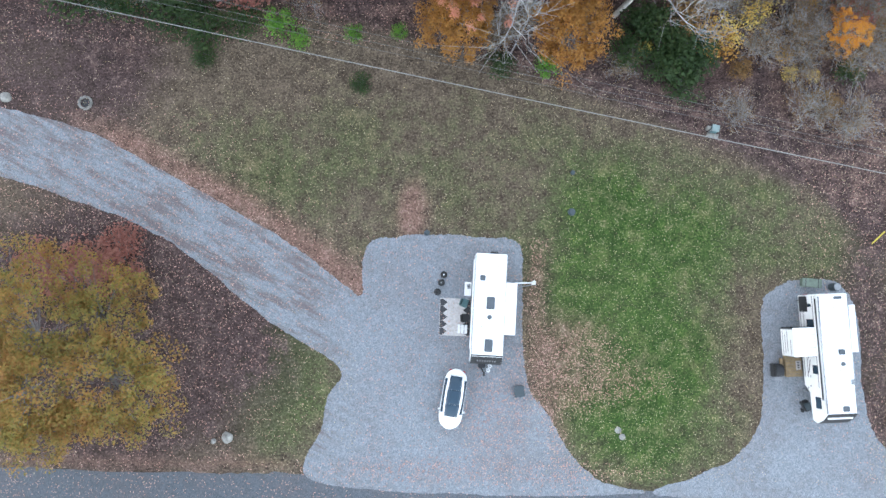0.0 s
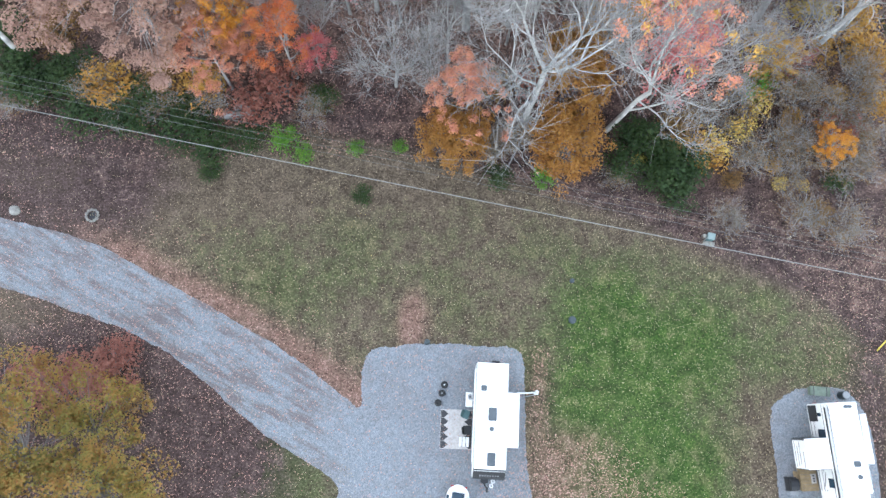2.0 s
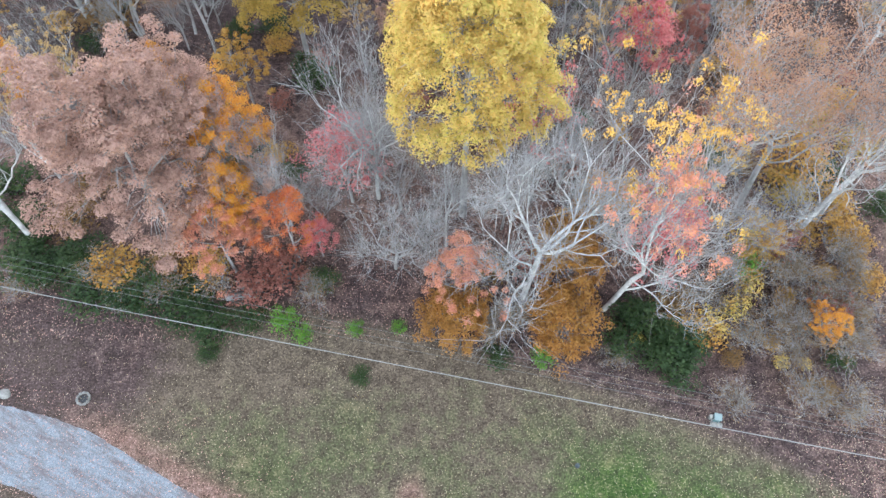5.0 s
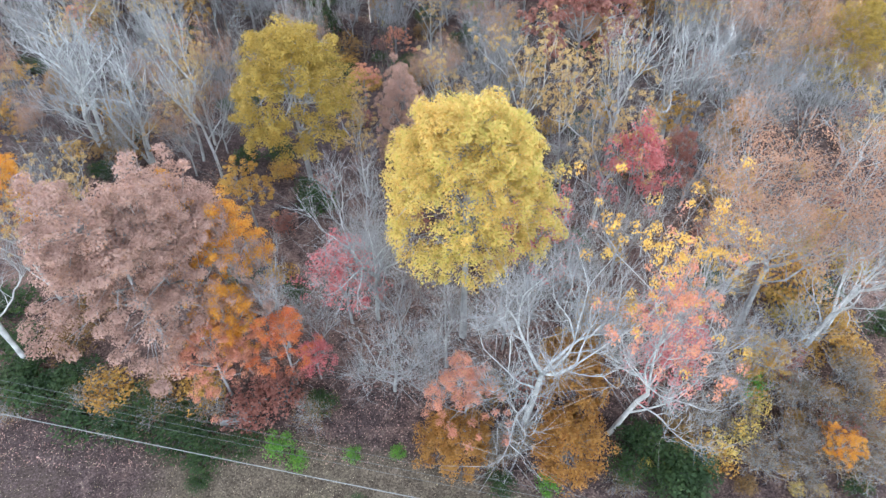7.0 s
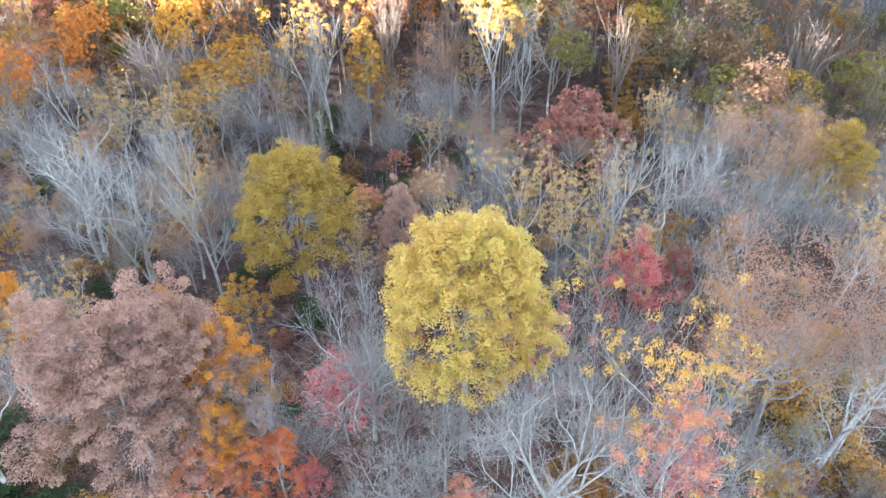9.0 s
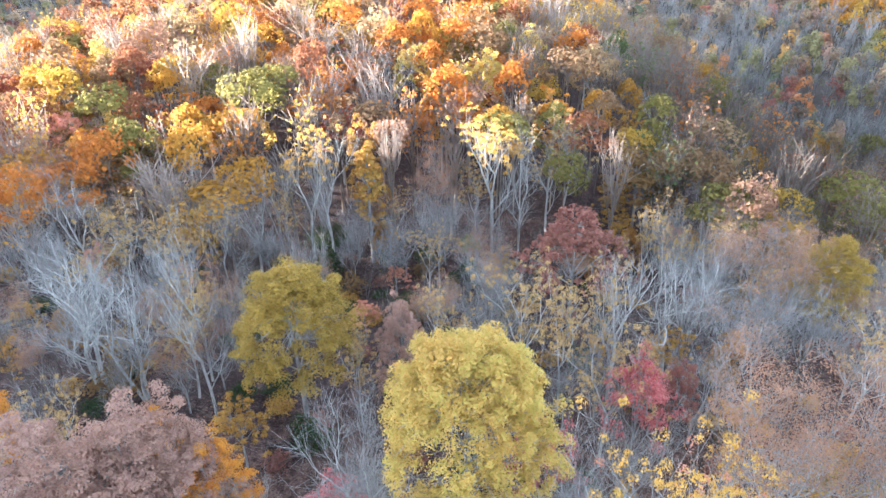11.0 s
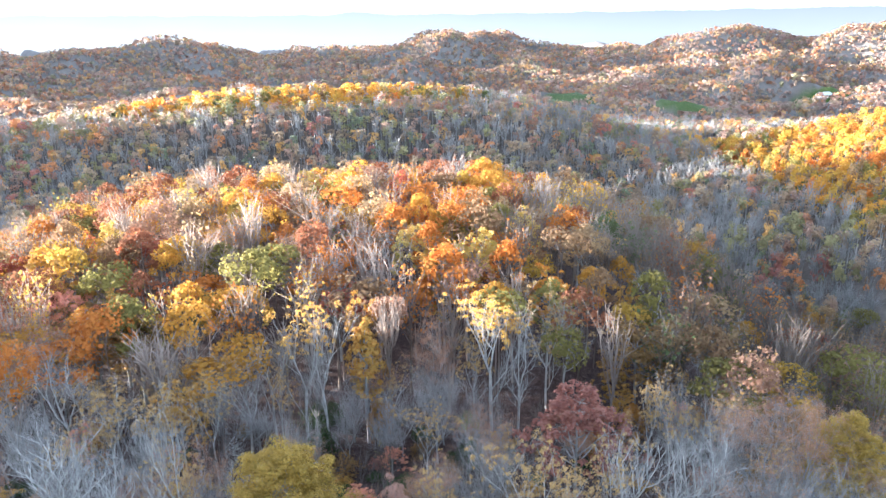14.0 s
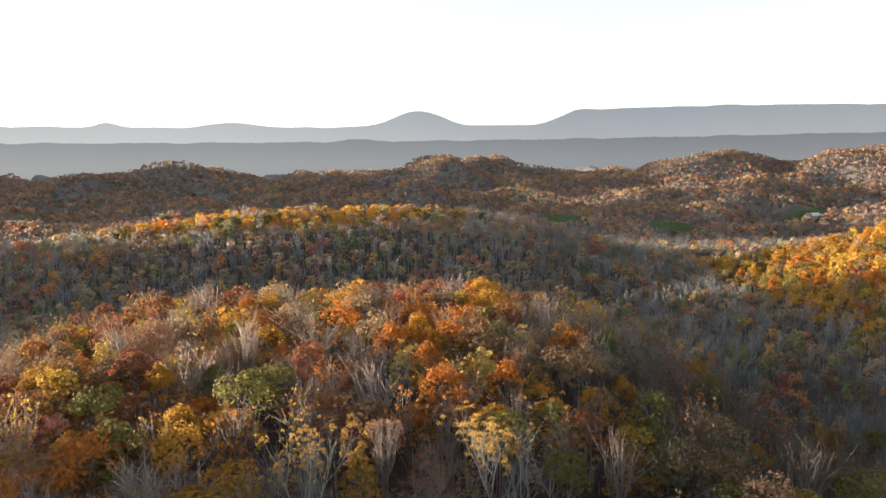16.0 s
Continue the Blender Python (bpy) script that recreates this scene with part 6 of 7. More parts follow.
def car():
    """A white fastback saloon with a dark glass roof; its nose points down the pitch."""
    c = thing("car", "white fastback car with a dark glass roof on the gravel", "car", pose(0.85, -6.9, 0.03, 0, 0, -8.6))
    ys = np.linspace(-2.35, 2.35, 25)
    u = ys / 2.35
    half = 0.925 * (1 - 0.55 * np.abs(u) ** 7) * (1 - 0.05 * np.clip(u, 0, 1) ** 2) - 0.16 * np.abs(u) ** 12
    top = 0.90 - 0.22 * np.clip(-u - 0.35, 0, 1) ** 1.4 - 0.10 * np.clip(u - 0.6, 0, 1) + 0.02
    rows = []
    bm = bmesh.new()
    for y, w, t in zip(ys, half, top):
        sec = [(-w * 0.86, 0.22), (-w * 0.98, 0.32), (-w, 0.55), (-w * 0.97, t - 0.12), (-w * 0.86, t - 0.02), (-w * 0.4, t + 0.03), (0, t + 0.04)]
        sec = sec + [(-x, z) for x, z in sec[-2::-1]]
        rows.append([bm.verts.new((x, y, z)) for x, z in sec])
    for a, b in zip(rows, rows[1:]):
        for k in range(len(a) - 1):
            bm.faces.new((a[k], a[k + 1], b[k + 1], b[k]))
        bm.faces.new((a[-1], a[0], b[0], b[-1]))
    bm.faces.new(rows[0])
    bm.faces.new(rows[-1][::-1])
    for f in bm.faces:
        f.smooth = True
    piece("body", bm, CARWHITE, c, "glossy white car body")

    def cabin(name, y0, y1, mat, w0, w1, lift, label=""):
        """A stretch of the cabin shell: roof glass, windscreen or rear glass."""
        bm2 = bmesh.new()
        rr = []
        for y in np.linspace(y0, y1, 9):
            v = (y - 0.25) / 1.75
            h = 0.88 + 0.56 * max(0.0, 1 - abs(v) ** 2.3) + lift
            w = 0.60 + 0.10 * (1 - v * v)
            rr.append([bm2.verts.new((w * x, y, h - 0.07 * abs(x) ** 3)) for x in np.linspace(w0, w1, 7)])
        for a, b in zip(rr, rr[1:]):
            for k in range(6):
                bm2.faces.new((a[k], a[k + 1], b[k + 1], b[k]))
        ext = bmesh.ops.extrude_face_region(bm2, geom=bm2.faces[:])
        bmesh.ops.translate(bm2, verts=[g for g in ext["geom"] if isinstance(g, bmesh.types.BMVert)], vec=(0, 0, -0.03))
        for f in bm2.faces:
            f.smooth = True
        return piece(name, bm2, mat, c, label)

    cabin("cabin_shell", -1.45, 1.95, CARWHITE, -1.0, 1.0, 0.0)
    cabin("windscreen", -1.36, -0.385, DARKGLASS, -0.82, 0.82, 0.012, "dark curved windscreen")
    cabin("glass_roof", -0.38, 0.745, DARKGLASS, -0.78, 0.78, 0.012, "dark tinted glass roof")
    cabin("rear_window", 0.75, 1.80, DARKGLASS, -0.74, 0.74, 0.012, "dark rear window")
    for s in (-1, 1):
        bm3 = bmesh.new()
        rr = []
        for y in np.linspace(-1.1, 1.55, 10):
            v = (y - 0.25) / 1.75
            h = 0.88 + 0.56 * max(0.0, 1 - abs(v) ** 2.3) - 0.08
            w = 0.62 + 0.10 * (1 - v * v)
            rr.append((bm3.verts.new((s * (0.87 - 0.03 * v * v), y, 0.90)), bm3.verts.new((s * (w + 0.02), y, max(h, 0.93)))))
        for a, b in zip(rr, rr[1:]):
            bm3.faces.new((a[0], a[1], b[1], b[0]))
        ext = bmesh.ops.extrude_face_region(bm3, geom=bm3.faces[:])
        bmesh.ops.translate(bm3, verts=[g for g in ext["geom"] if isinstance(g, bmesh.types.BMVert)], vec=(-s * 0.03, 0, 0))
        piece("side_window", bm3, DARKGLASS, c, "dark side window")
        piece("door_mirror", box(min(s * 0.93, s * 1.08), max(s * 0.93, s * 1.08), -0.95, -0.80, 0.92, 1.05, 0.03), CARWHITE, c)
        piece("headlight", box(min(s * 0.5, s * 0.78), max(s * 0.5, s * 0.78), -2.26, -2.05, 0.58, 0.66, 0.03), GREY, c, "clear headlight")
        piece("tail_light", box(min(s * 0.35, s * 0.62), max(s * 0.35, s * 0.62), 2.12, 2.25, 0.64, 0.70, 0.02), REDLENS, c, "red tail light")
        for y in (-1.42, 1.45):
            wheel(c, s * 0.80, y, 0.33, 0.22, s)
    piece("number_plate", box(-0.2, 0.2, 2.29, 2.31, 0.5, 0.62, 0.004), WHITE, c, "plain pale number plate")
    piece("wiper", drum((-0.5, -1.30, 1.02), (0.25, -1.22, 1.06), 0.012, sides=6), BLACK, c)
    return c


def patio_mat():
    m = thing("outdoor_mat", "cream outdoor mat with dark zigzag bands on gravel", "mat", pose(0.95, -0.5, 0.031, 0, 0, -1.5))
    piece("weave", box(-1.25, 1.25, -1.5, 1.5, 0.0, 0.015, 0.005), CREAM, m, "cream woven mat")
    for s in (-1, 1):
        for k in range(5):
            y = -1.45 + k * 0.58
            bm = bmesh.new()
            pts = [(s * 1.22, y), (s * 0.98, y), (s * 0.62, y + 0.29), (s * 0.98, y + 0.56), (s * 1.22, y + 0.56)]
            lo = [bm.verts.new((x, q, 0.015)) for x, q in pts]
            hi = [bm.verts.new((x, q, 0.02)) for x, q in pts]
            bm.faces.new(hi)
            for i in range(5):
                bm.faces.new((lo[i], lo[(i + 1) % 5], hi[(i + 1) % 5], hi[i]))
            piece("zigzag", bm, CHARCOAL, m, "charcoal zigzag")


def camp_chair(x, y, turn, mat, label):
    c = thing("camp_chair", label, "chair", pose(x, y, 0.05, 0, 0, turn), "camp chairs")
    piece("seat", box(-0.27, 0.27, -0.25, 0.25, 0.40, 0.43, 0.012), mat, c)
    piece("backrest", prism([(0.22, 0.42), (0.40, 0.98), (0.43, 0.97), (0.25, 0.41)], -0.27, 0.27, 0.008), mat, c)
    for s in (-1, 1):
        piece("armrest", box(s * 0.3 - 0.035, s * 0.3 + 0.035, -0.25, 0.28, 0.60, 0.63, 0.01), mat, c)
        for y0, y1 in ((-0.24, 0.24), (0.24, -0.24)):
            piece("leg", drum((s * 0.28, y0, 0.0), (s * 0.28, y1, 0.6), 0.014, sides=8), GREY, c)


def loose_things():
    patio_mat()
    camp_chair(1.72, 0.62, 70, TEAL, "teal canvas folding chair on the mat")
    camp_chair(1.78, -0.55, 95, BLACK, "black folding camp chair beside the trailer")
    t = thing("folding_table", "white folding camp table beside the trailer", "table", pose(1.95, 1.75, 0.03, 0, 0, -2.6))
    piece("tabletop", box(-0.27, 0.27, -0.55, 0.55, 0.70, 0.74, 0.015), WHITE, t)
    for x in (-0.22, 0.22):
        for y in (-0.48, 0.48):
            piece("leg", drum((x, y, 0.0), (x, y, 0.70), 0.015, sides=8), GREY, t)
    stove = thing("camp_stove", "small dark camp stove on the table", "stove", pose(2.02, 1.95, 0.772, 0, 0, 10))
    piece("stove_body", box(-0.14, 0.14, -0.2, 0.2, 0.0, 0.1, 0.02), GREY, stove)
    piece("burner", drum((0, 0, 0.1), (0, 0, 0.13), 0.07), BLACK, stove)
    s = thing("entry_steps", "white slatted folding steps below the trailer door", "steps", pose(1.62, -1.45, 0.03, 0, 0, -2.6))
    for k in range(3):
        piece("tread", box(-0.45 + k * 0.27, -0.24 + k * 0.27, -0.35, 0.35, 0.18 + 0.18 * k, 0.21 + 0.18 * k, 0.01), WHITE, s, "white step tread")
    for y in (-0.33, 0.33):
        piece("stringer", drum((-0.44, y, 0.0), (0.32, y, 0.56), 0.03, sides=8), GREY, s)
    for x, y, hub in ((0.02, 2.9, WHITE), (-0.18, 2.25, GREY), (-0.48, 1.5, BLACK)):
        w = thing("spare_tyre", "black tyre lying flat on the gravel", "tyre", pose(x, y, 0.03), "loose tyres")
        piece("tread_ring", ring_tyre((0, 0, 0.11), (0, 0, 1), 0.29, 0.13), RUBBER, w)
        piece("hub_disc", drum((0, 0, 0.03), (0, 0, 0.14), 0.15), BLACK if hub is BLACK else GREY, w)
        if hub is not BLACK:
            piece("hub_cap", drum((0, 0, 0.14), (0, 0, 0.17), 0.07), hub, w, "pale hub cap")
    b = thing("storage_box", "slate grey lidded storage box at the gravel edge", "box", pose(6.1, -6.3, 0.03, 0, 0, 8))
    piece("tub", box(-0.36, 0.36, -0.40, 0.40, 0.0, 0.45, 0.05), SLATE, b)
    lid = piece("lid", box(-0.39, 0.39, -0.43, 0.43, 0.452, 0.53, 0.03), SLATE, b)
    piece("latch", box(-0.08, 0.08, -0.45, -0.43, 0.40, 0.5, 0.008), BLACK, lid)
    p = thing("service_post", "white hook-up post with a pipe arm to the trailer", "post", pose(7.2, 2.35, 0.0))
    piece("post", box(-0.09, 0.09, -0.09, 0.09, 0.0, 1.15, 0.02), GREY, p)
    piece("meter_box", box(-0.16, 0.14, -0.2, -0.09, 0.65, 1.1, 0.02), WHITE, p, "white meter box")
    piece("post_cap", drum((0, 0, 1.15), (0, 0, 1.25), 0.13, 0.05), WHITE, p)
    piece("pipe", drum((-0.1, -0.05, 0.85), (-1.5, -0.1, 0.80), 0.06), WHITE, p, "white pipe")
    piece("hose", drum((-0.05, -0.2, 0.10), (-1.5, -0.45, 0.08), 0.035), GREY, p, "grey hose")
    g = thing("barbecue_grill", "black covered barbecue grill on the gravel", "grill", pose(26.5, -4.45, 0.03, 0, 0, 3))
    piece("cart", box(-0.32, 0.32, -0.45, 0.55, 0.08, 0.75, 0.03), BLACK, g)
    piece("hood", prism([(-0.4, 0.75), (-0.36, 1.0), (-0.1, 1.13), (0.25, 1.13), (0.45, 1.0), (0.5, 0.75)], -0.30, 0.34, 0.03), BLACK, g, "black hood")
    piece("side_shelf", box(-0.30, 0.34, -0.72, -0.44, 0.72, 0.76, 0.01), GREY, g, "pale side shelf")
    for x in (-0.28, 0.28):
        for y in (-0.4, 0.5):
            piece("foot", drum((x, y, 0.0), (x, y, 0.1), 0.04), BLACK, g)
    d = thing("timber_step_deck", "tan timber step platform at the long trailer door", "platform", pose(28.0, -4.05, 0.026, 0, 0, 2.9))
    for k in range(7):
        piece("plank", box(-0.75, 0.55, -0.85 + k * 0.245, -0.85 + k * 0.245 + 0.23, 0.40, 0.44, 0.006), CARD, d)
    for x in (-0.7, 0.45):
        piece("joist", box(x, x + 0.06, -0.83, 0.83, 0.0, 0.40, 0.006), CARD, d)
    piece("lower_step", box(-1.05, -0.77, -0.6, 0.6, 0.0, 0.2, 0.01), CARD, d)
    dm = thing("doormat", "pale doormat with a dark pattern on the timber step", "mat", pose(28.25, -4.0, 0.468, 0, 0, 2.9))
    piece("pile", box(-0.2, 0.2, -0.35, 0.35, 0.0, 0.02, 0.005), CREAM, dm)
    for k in range(3):
        piece("motif", box(-0.08, 0.08, -0.25 + 0.2 * k, -0.13 + 0.2 * k, 0.02, 0.024, 0), CHARCOAL, dm, "dark patch of pattern")
    sb = thing("green_bench_box", "sage green bench box at the end of the pitch", "bench", pose(29.55, 2.55, 0.02, 0, 0, -4))
    piece("box_body", box(-0.75, 0.75, -0.32, 0.32, 0.0, 0.45, 0.04), SAGE, sb)
    piece("lid", box(-0.80, 0.80, -0.36, 0.36, 0.452, 0.52, 0.03), SAGE, sb)
    for x in (-0.5, 0.5):
        piece("strap", box(x - 0.03, x + 0.03, -0.37, 0.37, 0.50, 0.53, 0.006), BLACK, sb)
    r = thing("water_drum", "grey round drum with a pale lid behind the long trailer", "drum", pose(31.4, 2.25, 0.02))
    piece("barrel", drum((0, 0, 0), (0, 0, 0.8), 0.31, 0.33, 24), SLATE, r)
    piece("lid", drum((0, 0, 0.8), (0, 0, 0.86), 0.29, 0.27, 24), GREY, r, "pale round lid")
    m = thing("gas_cooker_wheelset", "black wheeled generator beside the long trailer nose", "generator", pose(28.75, -7.15, 0.026, 0, 0, 25))
    piece("engine", box(-0.28, 0.28, -0.42, 0.42, 0.22, 0.68, 0.06), BLACK, m)
    piece("tank", box(-0.24, 0.24, -0.3, 0.3, 0.68, 0.82, 0.06), SLATE, m)
    for s in (-1, 1):
        piece("wheel", ring_tyre((s * 0.34, -0.3, 0.2), (1, 0, 0), 0.2, 0.09), RUBBER, m)
        piece("handle_bar", drum((s * 0.22, 0.4, 0.45), (s * 0.22, 0.8, 0.75), 0.02, sides=8), GREY, m)
        piece("foot", drum((s * 0.22, 0.3, 0.0), (s * 0.22, 0.3, 0.25), 0.03, sides=8), BLACK, m)
    k = thing("hookup_pedestal", "grey hook-up pedestal with a white cap beside the trailer", "post", pose(32.4, -0.4, 0.0))
    piece("post", box(-0.1, 0.1, -0.1, 0.1, 0.0, 1.0, 0.02), GREY, k)
    piece("cap", drum((0, 0, 1.0), (0, 0, 1.1), 0.16, 0.1), WHITE, k, "white cap")
    for x, y, rr in ((14.0, -9.3, 0.27), (14.32, -9.82, 0.25)):
        st = thing("stepping_stone", "round pale concrete cover flush in the grass", "cover", pose(x, y, 0.0), "round covers in the grass")
        piece("disc", drum((0, 0, -0.05), (0, 0, 0.06), rr, rr * 0.95, 22), STONE, st)
        piece("knob", drum((0, 0, 0.06), (0, 0, 0.09), 0.05), GREY, st)


small_caravan()
long_caravan()
car()
loose_things()


# ---- fallen leaves, wires and small things of the verge and the wood edge ----


def scatter(name, label, count, where, tones, size, seed, high=0.02):
    """Many single leaves lying about; where(x, y) gives how thick they lie, 0 to 1."""
    rng = np.random.default_rng(seed)
    xy = np.stack([rng.uniform(-46, 46, count * 5), rng.uniform(-17, 40, count * 5)], -1)
    keep = rng.random(len(xy)) < where(xy[:, 0], xy[:, 1])
    xy = xy[keep][:count]
    n = len(xy)
    c = np.stack([xy[:, 0], xy[:, 1], land(xy[:, 0], xy[:, 1]) + high + rng.uniform(0.02, 0.06, n)], -1)
    nrm = rng.normal(size=(n, 3)) * 0.35 + [0, 0, 1]
    nrm /= np.linalg.norm(nrm, axis=1)[:, None]
    t = np.cross(nrm, rng.normal(size=(n, 3)))
    t /= np.linalg.norm(t, axis=1)[:, None]
    b = np.cross(nrm, t)
    s = (size * rng.uniform(0.6, 1.4, n))[:, None]
    v = np.stack([c - t * s, c + b * s * 0.6 + nrm * s * 0.2, c + t * s, c - b * s * 0.6 + nrm * s * 0.2], 1).reshape(-1, 3)
    me = mesh_of(name, v, np.arange(n * 4).reshape(n, 4), leaf_mat(name, tones, 0.1), False)
    tagged(new(name, me), label, "fallen leaves", kind="stuff")


def on_gravel(x, y):
    pad = (np.abs(x + 0.2) < 6.6) & (y > -13.5) & (y < 6)
    drive_line = 7.6 - 0.5 * (x + 20)
    return pad | ((x < -5) & (np.abs(y - drive_line) < 3.4) & (y > -4)) | ((np.abs(x - 29.8) < 4) & (y > -13) & (y < 2.5)) | (y < -13.2)


scatter("fallen_leaves_pale", "pale tan leaves scattered over the grass", 32000,
        lambda x, y: np.where(on_gravel(x, y), 0.03, np.where((y > 25) | (y > 19) & (x > 17), 0.05, 0.38 + 0.3 * ripple(x, y, 3.1) + 0.3 * (x > 8) - 0.22 * (x < -8) * (y < 8 - 0.5 * (x + 20)))),
        [(0.21, 0.145, 0.08), (0.35, 0.26, 0.155), (0.46, 0.39, 0.28), (0.42, 0.31, 0.075)], 0.036, 3)
scatter("fallen_leaves_brown", "pinkish brown leaves drifted along the gravel", 46000,
        lambda x, y: np.clip(1.0 * blob(x, y, 10.2, -4.6, 4.4, 3.0) + 0.8 * np.exp(-((x - 7.4 - 0.015 * y * y) / 0.9) ** 2) * (y < 6) + 0.9 * blob(x, y, 4.3, -8.3, 2.6, 3.2) + 0.7 * blob(x, y, 2, -12.6, 13, 0.9)
                             + 0.55 * blob(x, y, 14.5, -5.6, 4, 1.2) + 0.16 * on_gravel(x, y) * (x < 8) + 0.25 * (y > 22) + 0.3 * blob(x, y, -28, 0, 16, 13) + 0.2 * blob(x, y, 33, 1, 4, 14), 0, 1),
        [(0.18, 0.085, 0.062), (0.35, 0.185, 0.145), (0.47, 0.29, 0.235), (0.31, 0.16, 0.1)], 0.054, 5)


def cable(name, label, p0, p1, sag, radius, mat, group=""):
    """A hanging wire between its two poles."""
    n = 40
    t = np.linspace(0, 1, n + 1)[:, None]
    p = np.array(p0) * (1 - t) + np.array(p1) * t
    p[:, 2] -= sag * 4 * (t * (1 - t))[:, 0]
    a = np.linspace(0, 2 * np.pi, 6, endpoint=False)
    ring = np.stack([np.zeros(6), np.cos(a), np.sin(a)], -1) * radius
    v = (p[:, None] + ring[None]).reshape(-1, 3)
    i, k = np.arange(n)[:, None] * 6, np.arange(6)[None]
    f = np.stack([i + k, i + (k + 1) % 6, i + 6 + (k + 1) % 6, i + 6 + k], -1).reshape(-1, 4)
    ob = new(name, mesh_of(name, v, f, mat))
    return tagged(ob, label, "wire", group)


WIRE = plain_mat("weathered_aluminium_wire", (0.20, 0.195, 0.185), 0.6, 0.2)
THIN_WIRE = plain_mat("dull_wire", (0.13, 0.125, 0.12), 0.6, 0.2)
POLE_WOOD = plain_mat("weathered_pole_wood", (0.16, 0.13, 0.105), 0.9, grime=0.2)


def utility_pole(x, y):
    z = float(land(x, y))
    p = thing("utility_pole", "weathered wooden utility pole with a cross-arm", "pole", pose(x, y, z, 0, 0, -11.5), "utility poles")
    piece("shaft", drum((0, 0, -0.3), (0, 0, 10.4 - z), 0.17, 0.12), POLE_WOOD, p)
    piece("crossarm", box(-0.06, 0.06, -0.5, 2.1, 9.86 - z, 9.98 - z, 0.01), POLE_WOOD, p)
    for yy in (0.9, 1.4, 1.9):
        piece("insulator", drum((0, yy, 9.98 - z), (0, yy, 10.1 - z), 0.05), GREY, p)


A, B = (-72.0, 30.75), (78.0, 0.25)
utility_pole(*A)
utility_pole(*B)
cable("service_cable", "thick pale bundled cable strung between the poles", (*A, 9.4), (*B, 9.4), 1.1, 0.036, WIRE)
for k, off in enumerate((0.95, 1.4, 1.95)):
    cable("power_wire", "thin dull overhead wire", (A[0], A[1] + off * 1.25, 10.1), (B[0], B[1] + off * 0.85, 10.1), 1.0, 0.013, THIN_WIRE, "overhead wires")


def stone(x, y, r, seed, label="pale rounded boulder in the grass"):
    bm = bmesh.new()
    bmesh.ops.create_icosphere(bm, subdivisions=3, radius=r)
    for v in bm.verts:
        v.co *= 1 + 0.22 * noise.noise(v.co / r * 1.3 + Vector((seed, 0, 0))) + 0.06 * noise.noise(v.co / r * 5)
        v.co.z *= 0.7
    for f in bm.faces:
        f.smooth = True
    me = bpy.data.meshes.new("boulder")
    bm.to_mesh(me)
    bm.free()
    me.materials.append(STONE)
    ob = new("boulder", me)
    ob.location = (x, y, float(land(x, y)) + r * 0.3)
    tagged(ob, label, "rock", "boulders")


stone(-17.0, -10.2, 0.45, 1)
stone(-18.1, -10.5, 0.22, 4)
stone(-36.4, 17.2, 0.45, 7)


def ground_cover_box():
    b = thing("utility_pedestal", "green utility pedestal with a pale side box on dry grass", "pedestal", pose(22.1, 15.1, 0, 0, 0, -12) @ Matrix.Scale(0.75, 4))
    piece("cabinet", box(-0.38, 0.38, -0.35, 0.35, 0.0, 0.8, 0.05), TEAL, b, "green metal cabinet")
    piece("cabinet_lid", box(-0.41, 0.41, -0.38, 0.38, 0.802, 0.9, 0.03), plain_mat("pale_green_paint", (0.20, 0.26, 0.25), 0.5), b)
    piece("side_box", box(-0.85, -0.5, -0.22, 0.18, 0.0, 0.75, 0.05), STONE, b, "pale side box")
    piece("conduit", drum((-0.45, -0.3, 0.0), (-0.45, -0.3, 1.1), 0.05), GREY, b)
    piece("concrete_pad", box(-0.6, 0.7, -0.9, -0.36, 0.0, 0.08, 0.02), STONE, b)


ground_cover_box()


def riser(x, y, r, label):
    """A septic riser or valve box in the lawn."""
    b = thing("valve_cover", label, "cover", pose(x, y, 0.0, 0, 0, 20), "covers in the lawn")
    piece("collar", drum((0, 0, -0.05), (0, 0, 0.16), r, r * 0.92, 20), SLATE, b)
    piece("lid", drum((0, 0, 0.16), (0, 0, 0.21), r * 0.7, r * 0.6, 20), SLATE, b, "dark slate lid")


riser(10.5, 11.4, 0.2, "small dark pipe cap standing in the lawn")
riser(10.4, 8.15, 0.32, "dark round valve cover in a pale patch of lawn")
riser(-1.4, 6.3, 0.25, "dark round cap at the edge of the gravel")


def fire_ring(x, y):
    f = thing("fire_ring", "ring of grey stones round dark ash in the grass", "fire ring", pose(x, y, 0.0))
    piece("ash", drum((0, 0, -0.02), (0, 0, 0.05), 0.34, 0.3, 16), BLACK, f, "dark ash")
    for k in range(11):
        a = 2 * math.pi * k / 11
        bm = box(-0.14, 0.14, -0.1, 0.1, 0.0, 0.24, 0.05)
        ob = piece("stone", bm, STONE, f)
        ob.matrix_basis = pose(0.5 * math.cos(a), 0.5 * math.sin(a), 0.0, 0, 0, math.degrees(a) + 90 + 8 * math.sin(k * 3))


fire_ring(-29.8, 16.8)


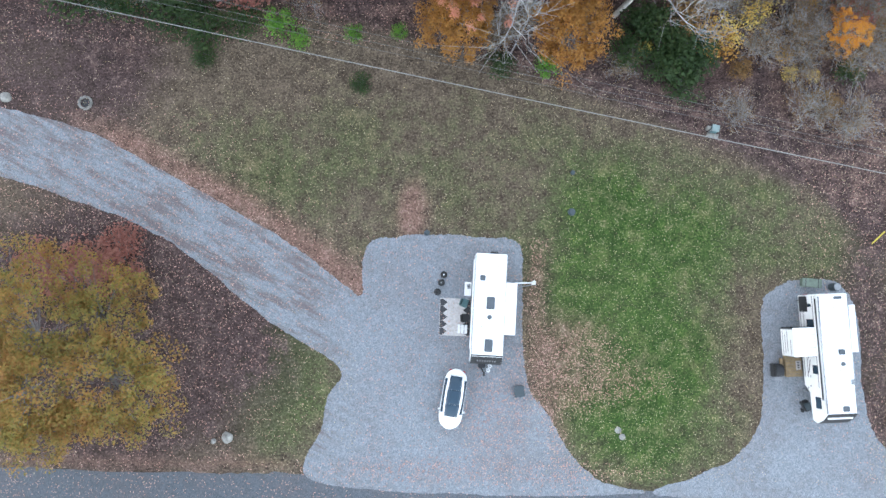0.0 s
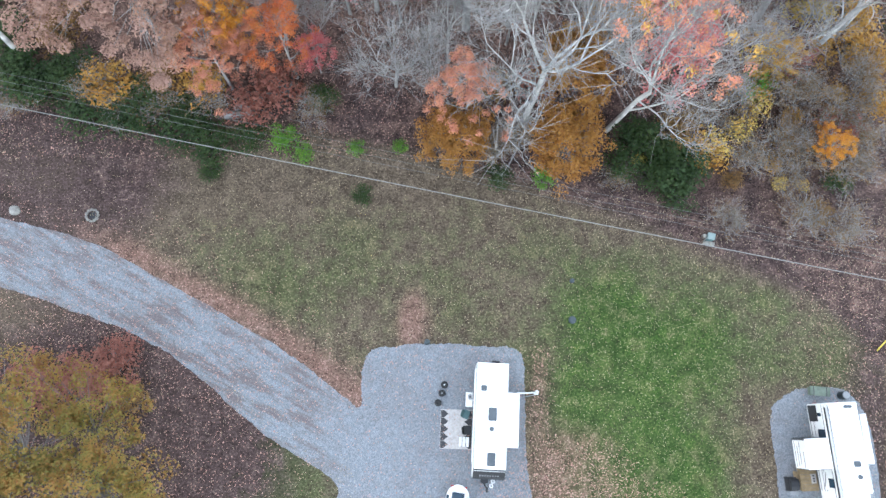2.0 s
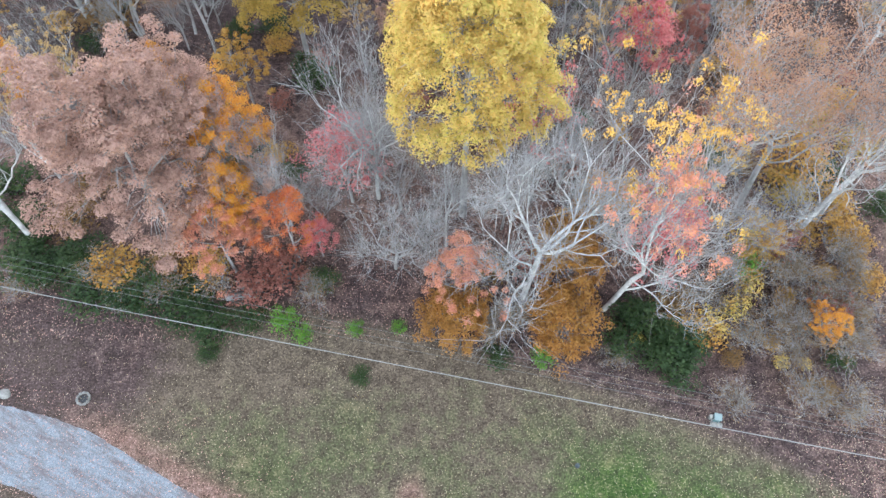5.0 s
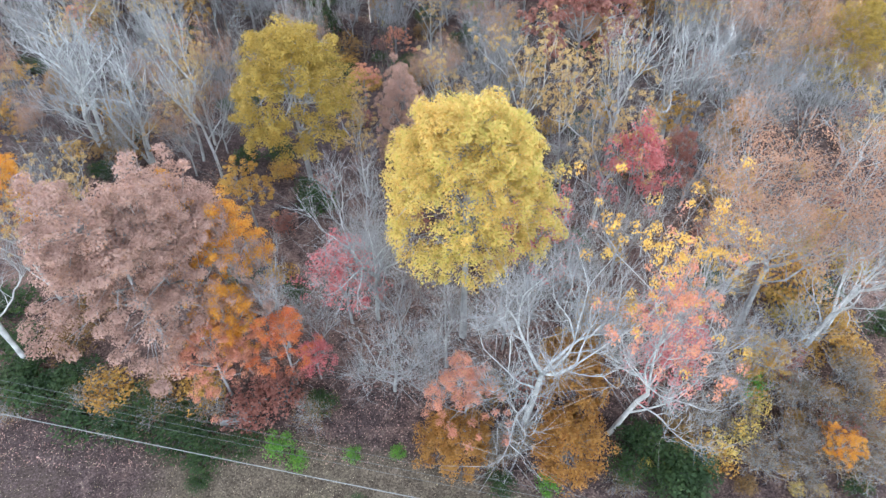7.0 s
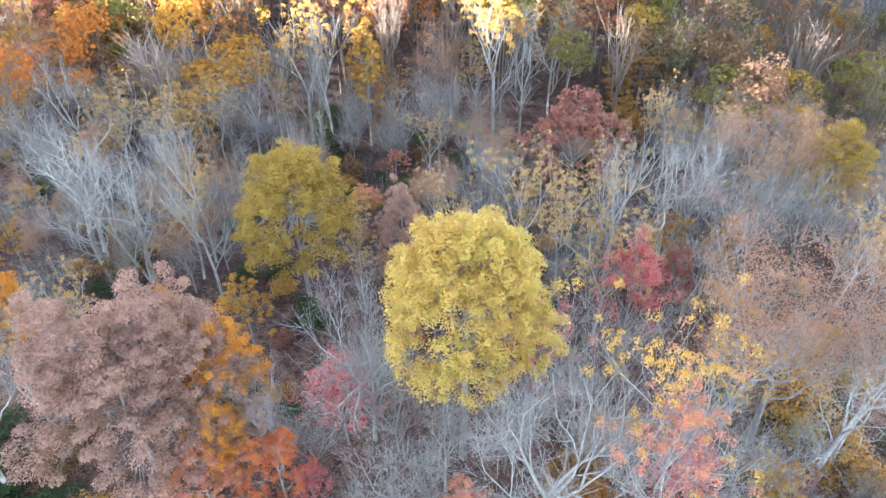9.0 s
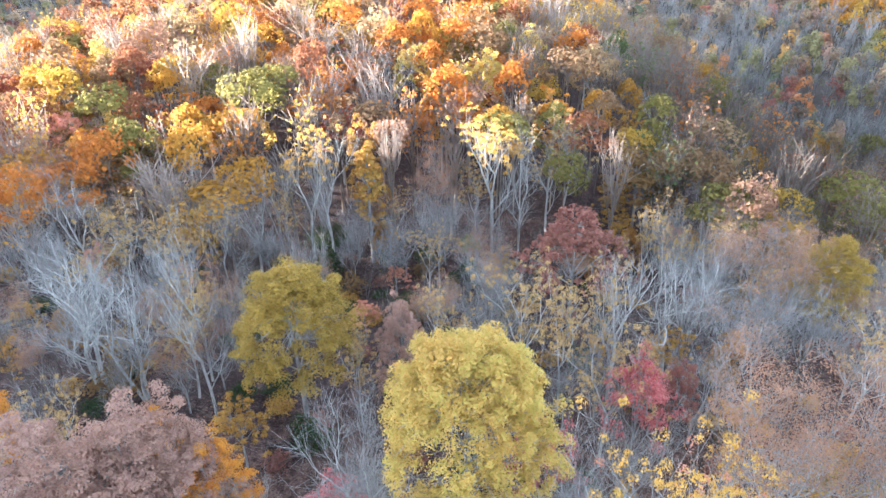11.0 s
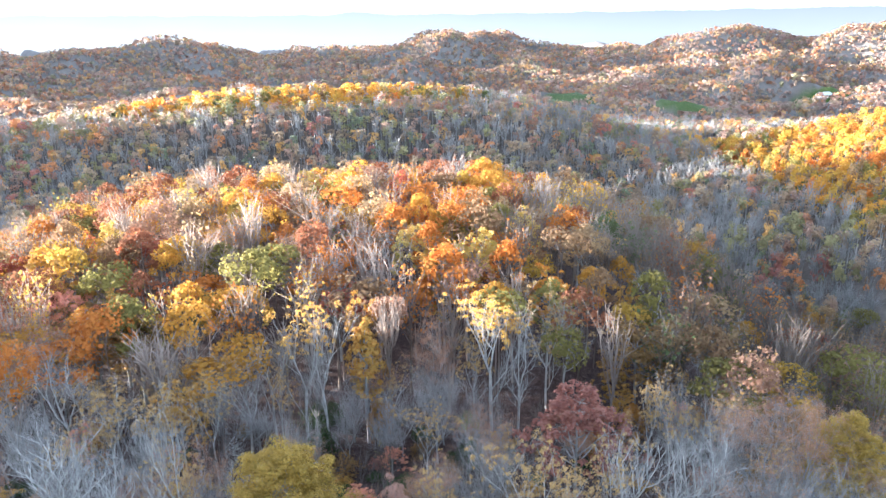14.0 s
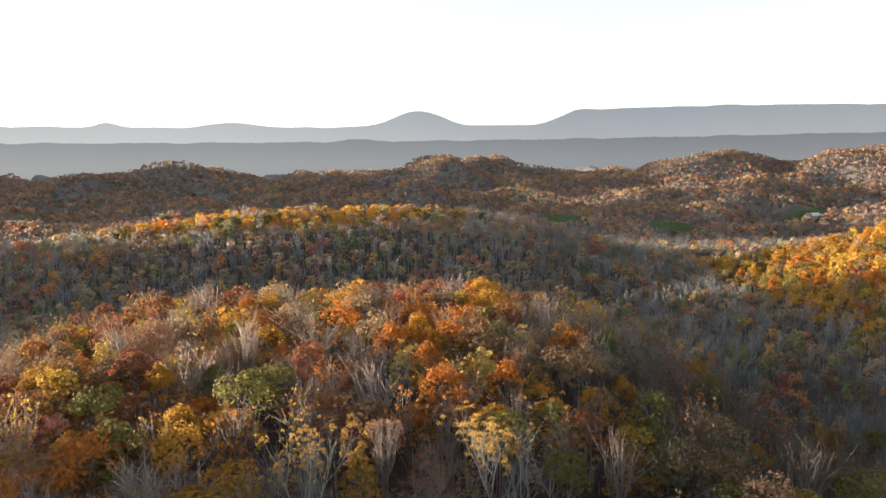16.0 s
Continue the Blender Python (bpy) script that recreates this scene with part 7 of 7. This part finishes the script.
def log(x, y, length, r, turn, lift=0.0):
    t = thing("log", "cut weathered log lying at the wood edge", "log", pose(x, y, float(land(x, y)) + r * 0.9 + lift, 0, 0, turn), "logs at the wood edge")
    segs = [((-length / 2 + length * i / 5, 0.05 * math.sin(i * 2), 0.0), (-length / 2 + length * (i + 1) / 5, 0.05 * math.sin((i + 1) * 2), 0.0), r * (1 - 0.04 * i), r * (1 - 0.04 * (i + 1))) for i in range(5)]
    v, f = prisms([(np.array(a), np.array(b), q, w) for a, b, q, w in segs], 10)
    part("bark", mesh_of("bark", v, f, BARK["grey"]), t)
    for s in (-1, 1):
        piece("cut_end", drum((s * (length / 2 - 0.02), 0, 0), (s * (length / 2 + 0.01), 0, 0), r * (0.98 if s < 0 else 0.8), sides=10), CARD, t, "pale sawn end")


def tag_stake():
    s = thing("marker_stake", "yellow painted marker stake lying in the grass", "stake", pose(35.3, 6.3, 0.06, 0, 0, 43))
    piece("stake", box(-0.75, 0.75, -0.05, 0.05, 0.0, 0.06, 0.01), plain_mat("yellow_paint", (0.5, 0.40, 0.04), 0.6), s)
    piece("point", drum((0.75, 0, 0.03), (0.9, 0, 0.03), 0.04, 0.005, 6), CARD, s)


tag_stake()
log(-18.0, 26.0, 2.6, 0.36, 4)
log(-17.4, 26.8, 2.2, 0.28, 10)
log(-33.7, 29.0, 2.2, 0.42, -48)
log(-15.8, 28.0, 3.5, 0.16, 35)
log(3.2, 23.2, 3.0, 0.14, -25)
log(4.6, 22.6, 2.6, 0.11, 40)
log(-26.0, 27.0, 5.0, 0.18, 12)


def far_barn(x, y, turn):
    """A farm building in the far valley."""
    b = thing("barn", "long pale farm building with a light metal roof", "barn", pose(x, y, float(land(x, y)), 0, 0, turn))
    piece("wall", box(-11, 11, -5, 5, -1.5, 4.2, 0.05), WHITE, b, "pale painted wall")
    for s in (-1, 1):
        bm = bmesh.new()
        pts = [(-11.6, s * 5.7, 3.9), (11.6, s * 5.7, 3.9), (11.6, 0, 7.2), (-11.6, 0, 7.2)]
        lo = [bm.verts.new(q) for q in pts]
        hi = [bm.verts.new((q[0], q[1], q[2] + 0.2)) for q in pts]
        bm.faces.new(lo)
        bm.faces.new(hi)
        for i in range(4):
            bm.faces.new((lo[i], lo[(i + 1) % 4], hi[(i + 1) % 4], hi[i]))
        piece("roof_slope", bm, TIN, b, "pale blue-grey metal roof")
        gable = bmesh.new()
        a = [gable.verts.new((s * 11.0, yy, zz)) for yy, zz in ((-5, 4.2), (5, 4.2), (0, 7.15))]
        c = [gable.verts.new((s * 10.8, yy, zz)) for yy, zz in ((-5, 4.2), (5, 4.2), (0, 7.15))]
        gable.faces.new(a)
        gable.faces.new(c)
        for i in range(3):
            gable.faces.new((a[i], a[(i + 1) % 3], c[(i + 1) % 3], c[i]))
        piece("gable", gable, WHITE, b)
    for x0 in (-7.0, 0.0, 6.0):
        piece("door", box(x0 - 1.6, x0 + 1.6, -5.08, -5.0, -1.2, 3.0, 0.02), SLATE, b, "dark barn door")


TIN = plain_mat("pale_roof_metal", (0.55, 0.6, 0.64), 0.35, 0.4)
far_barn(585, 1050, 20)
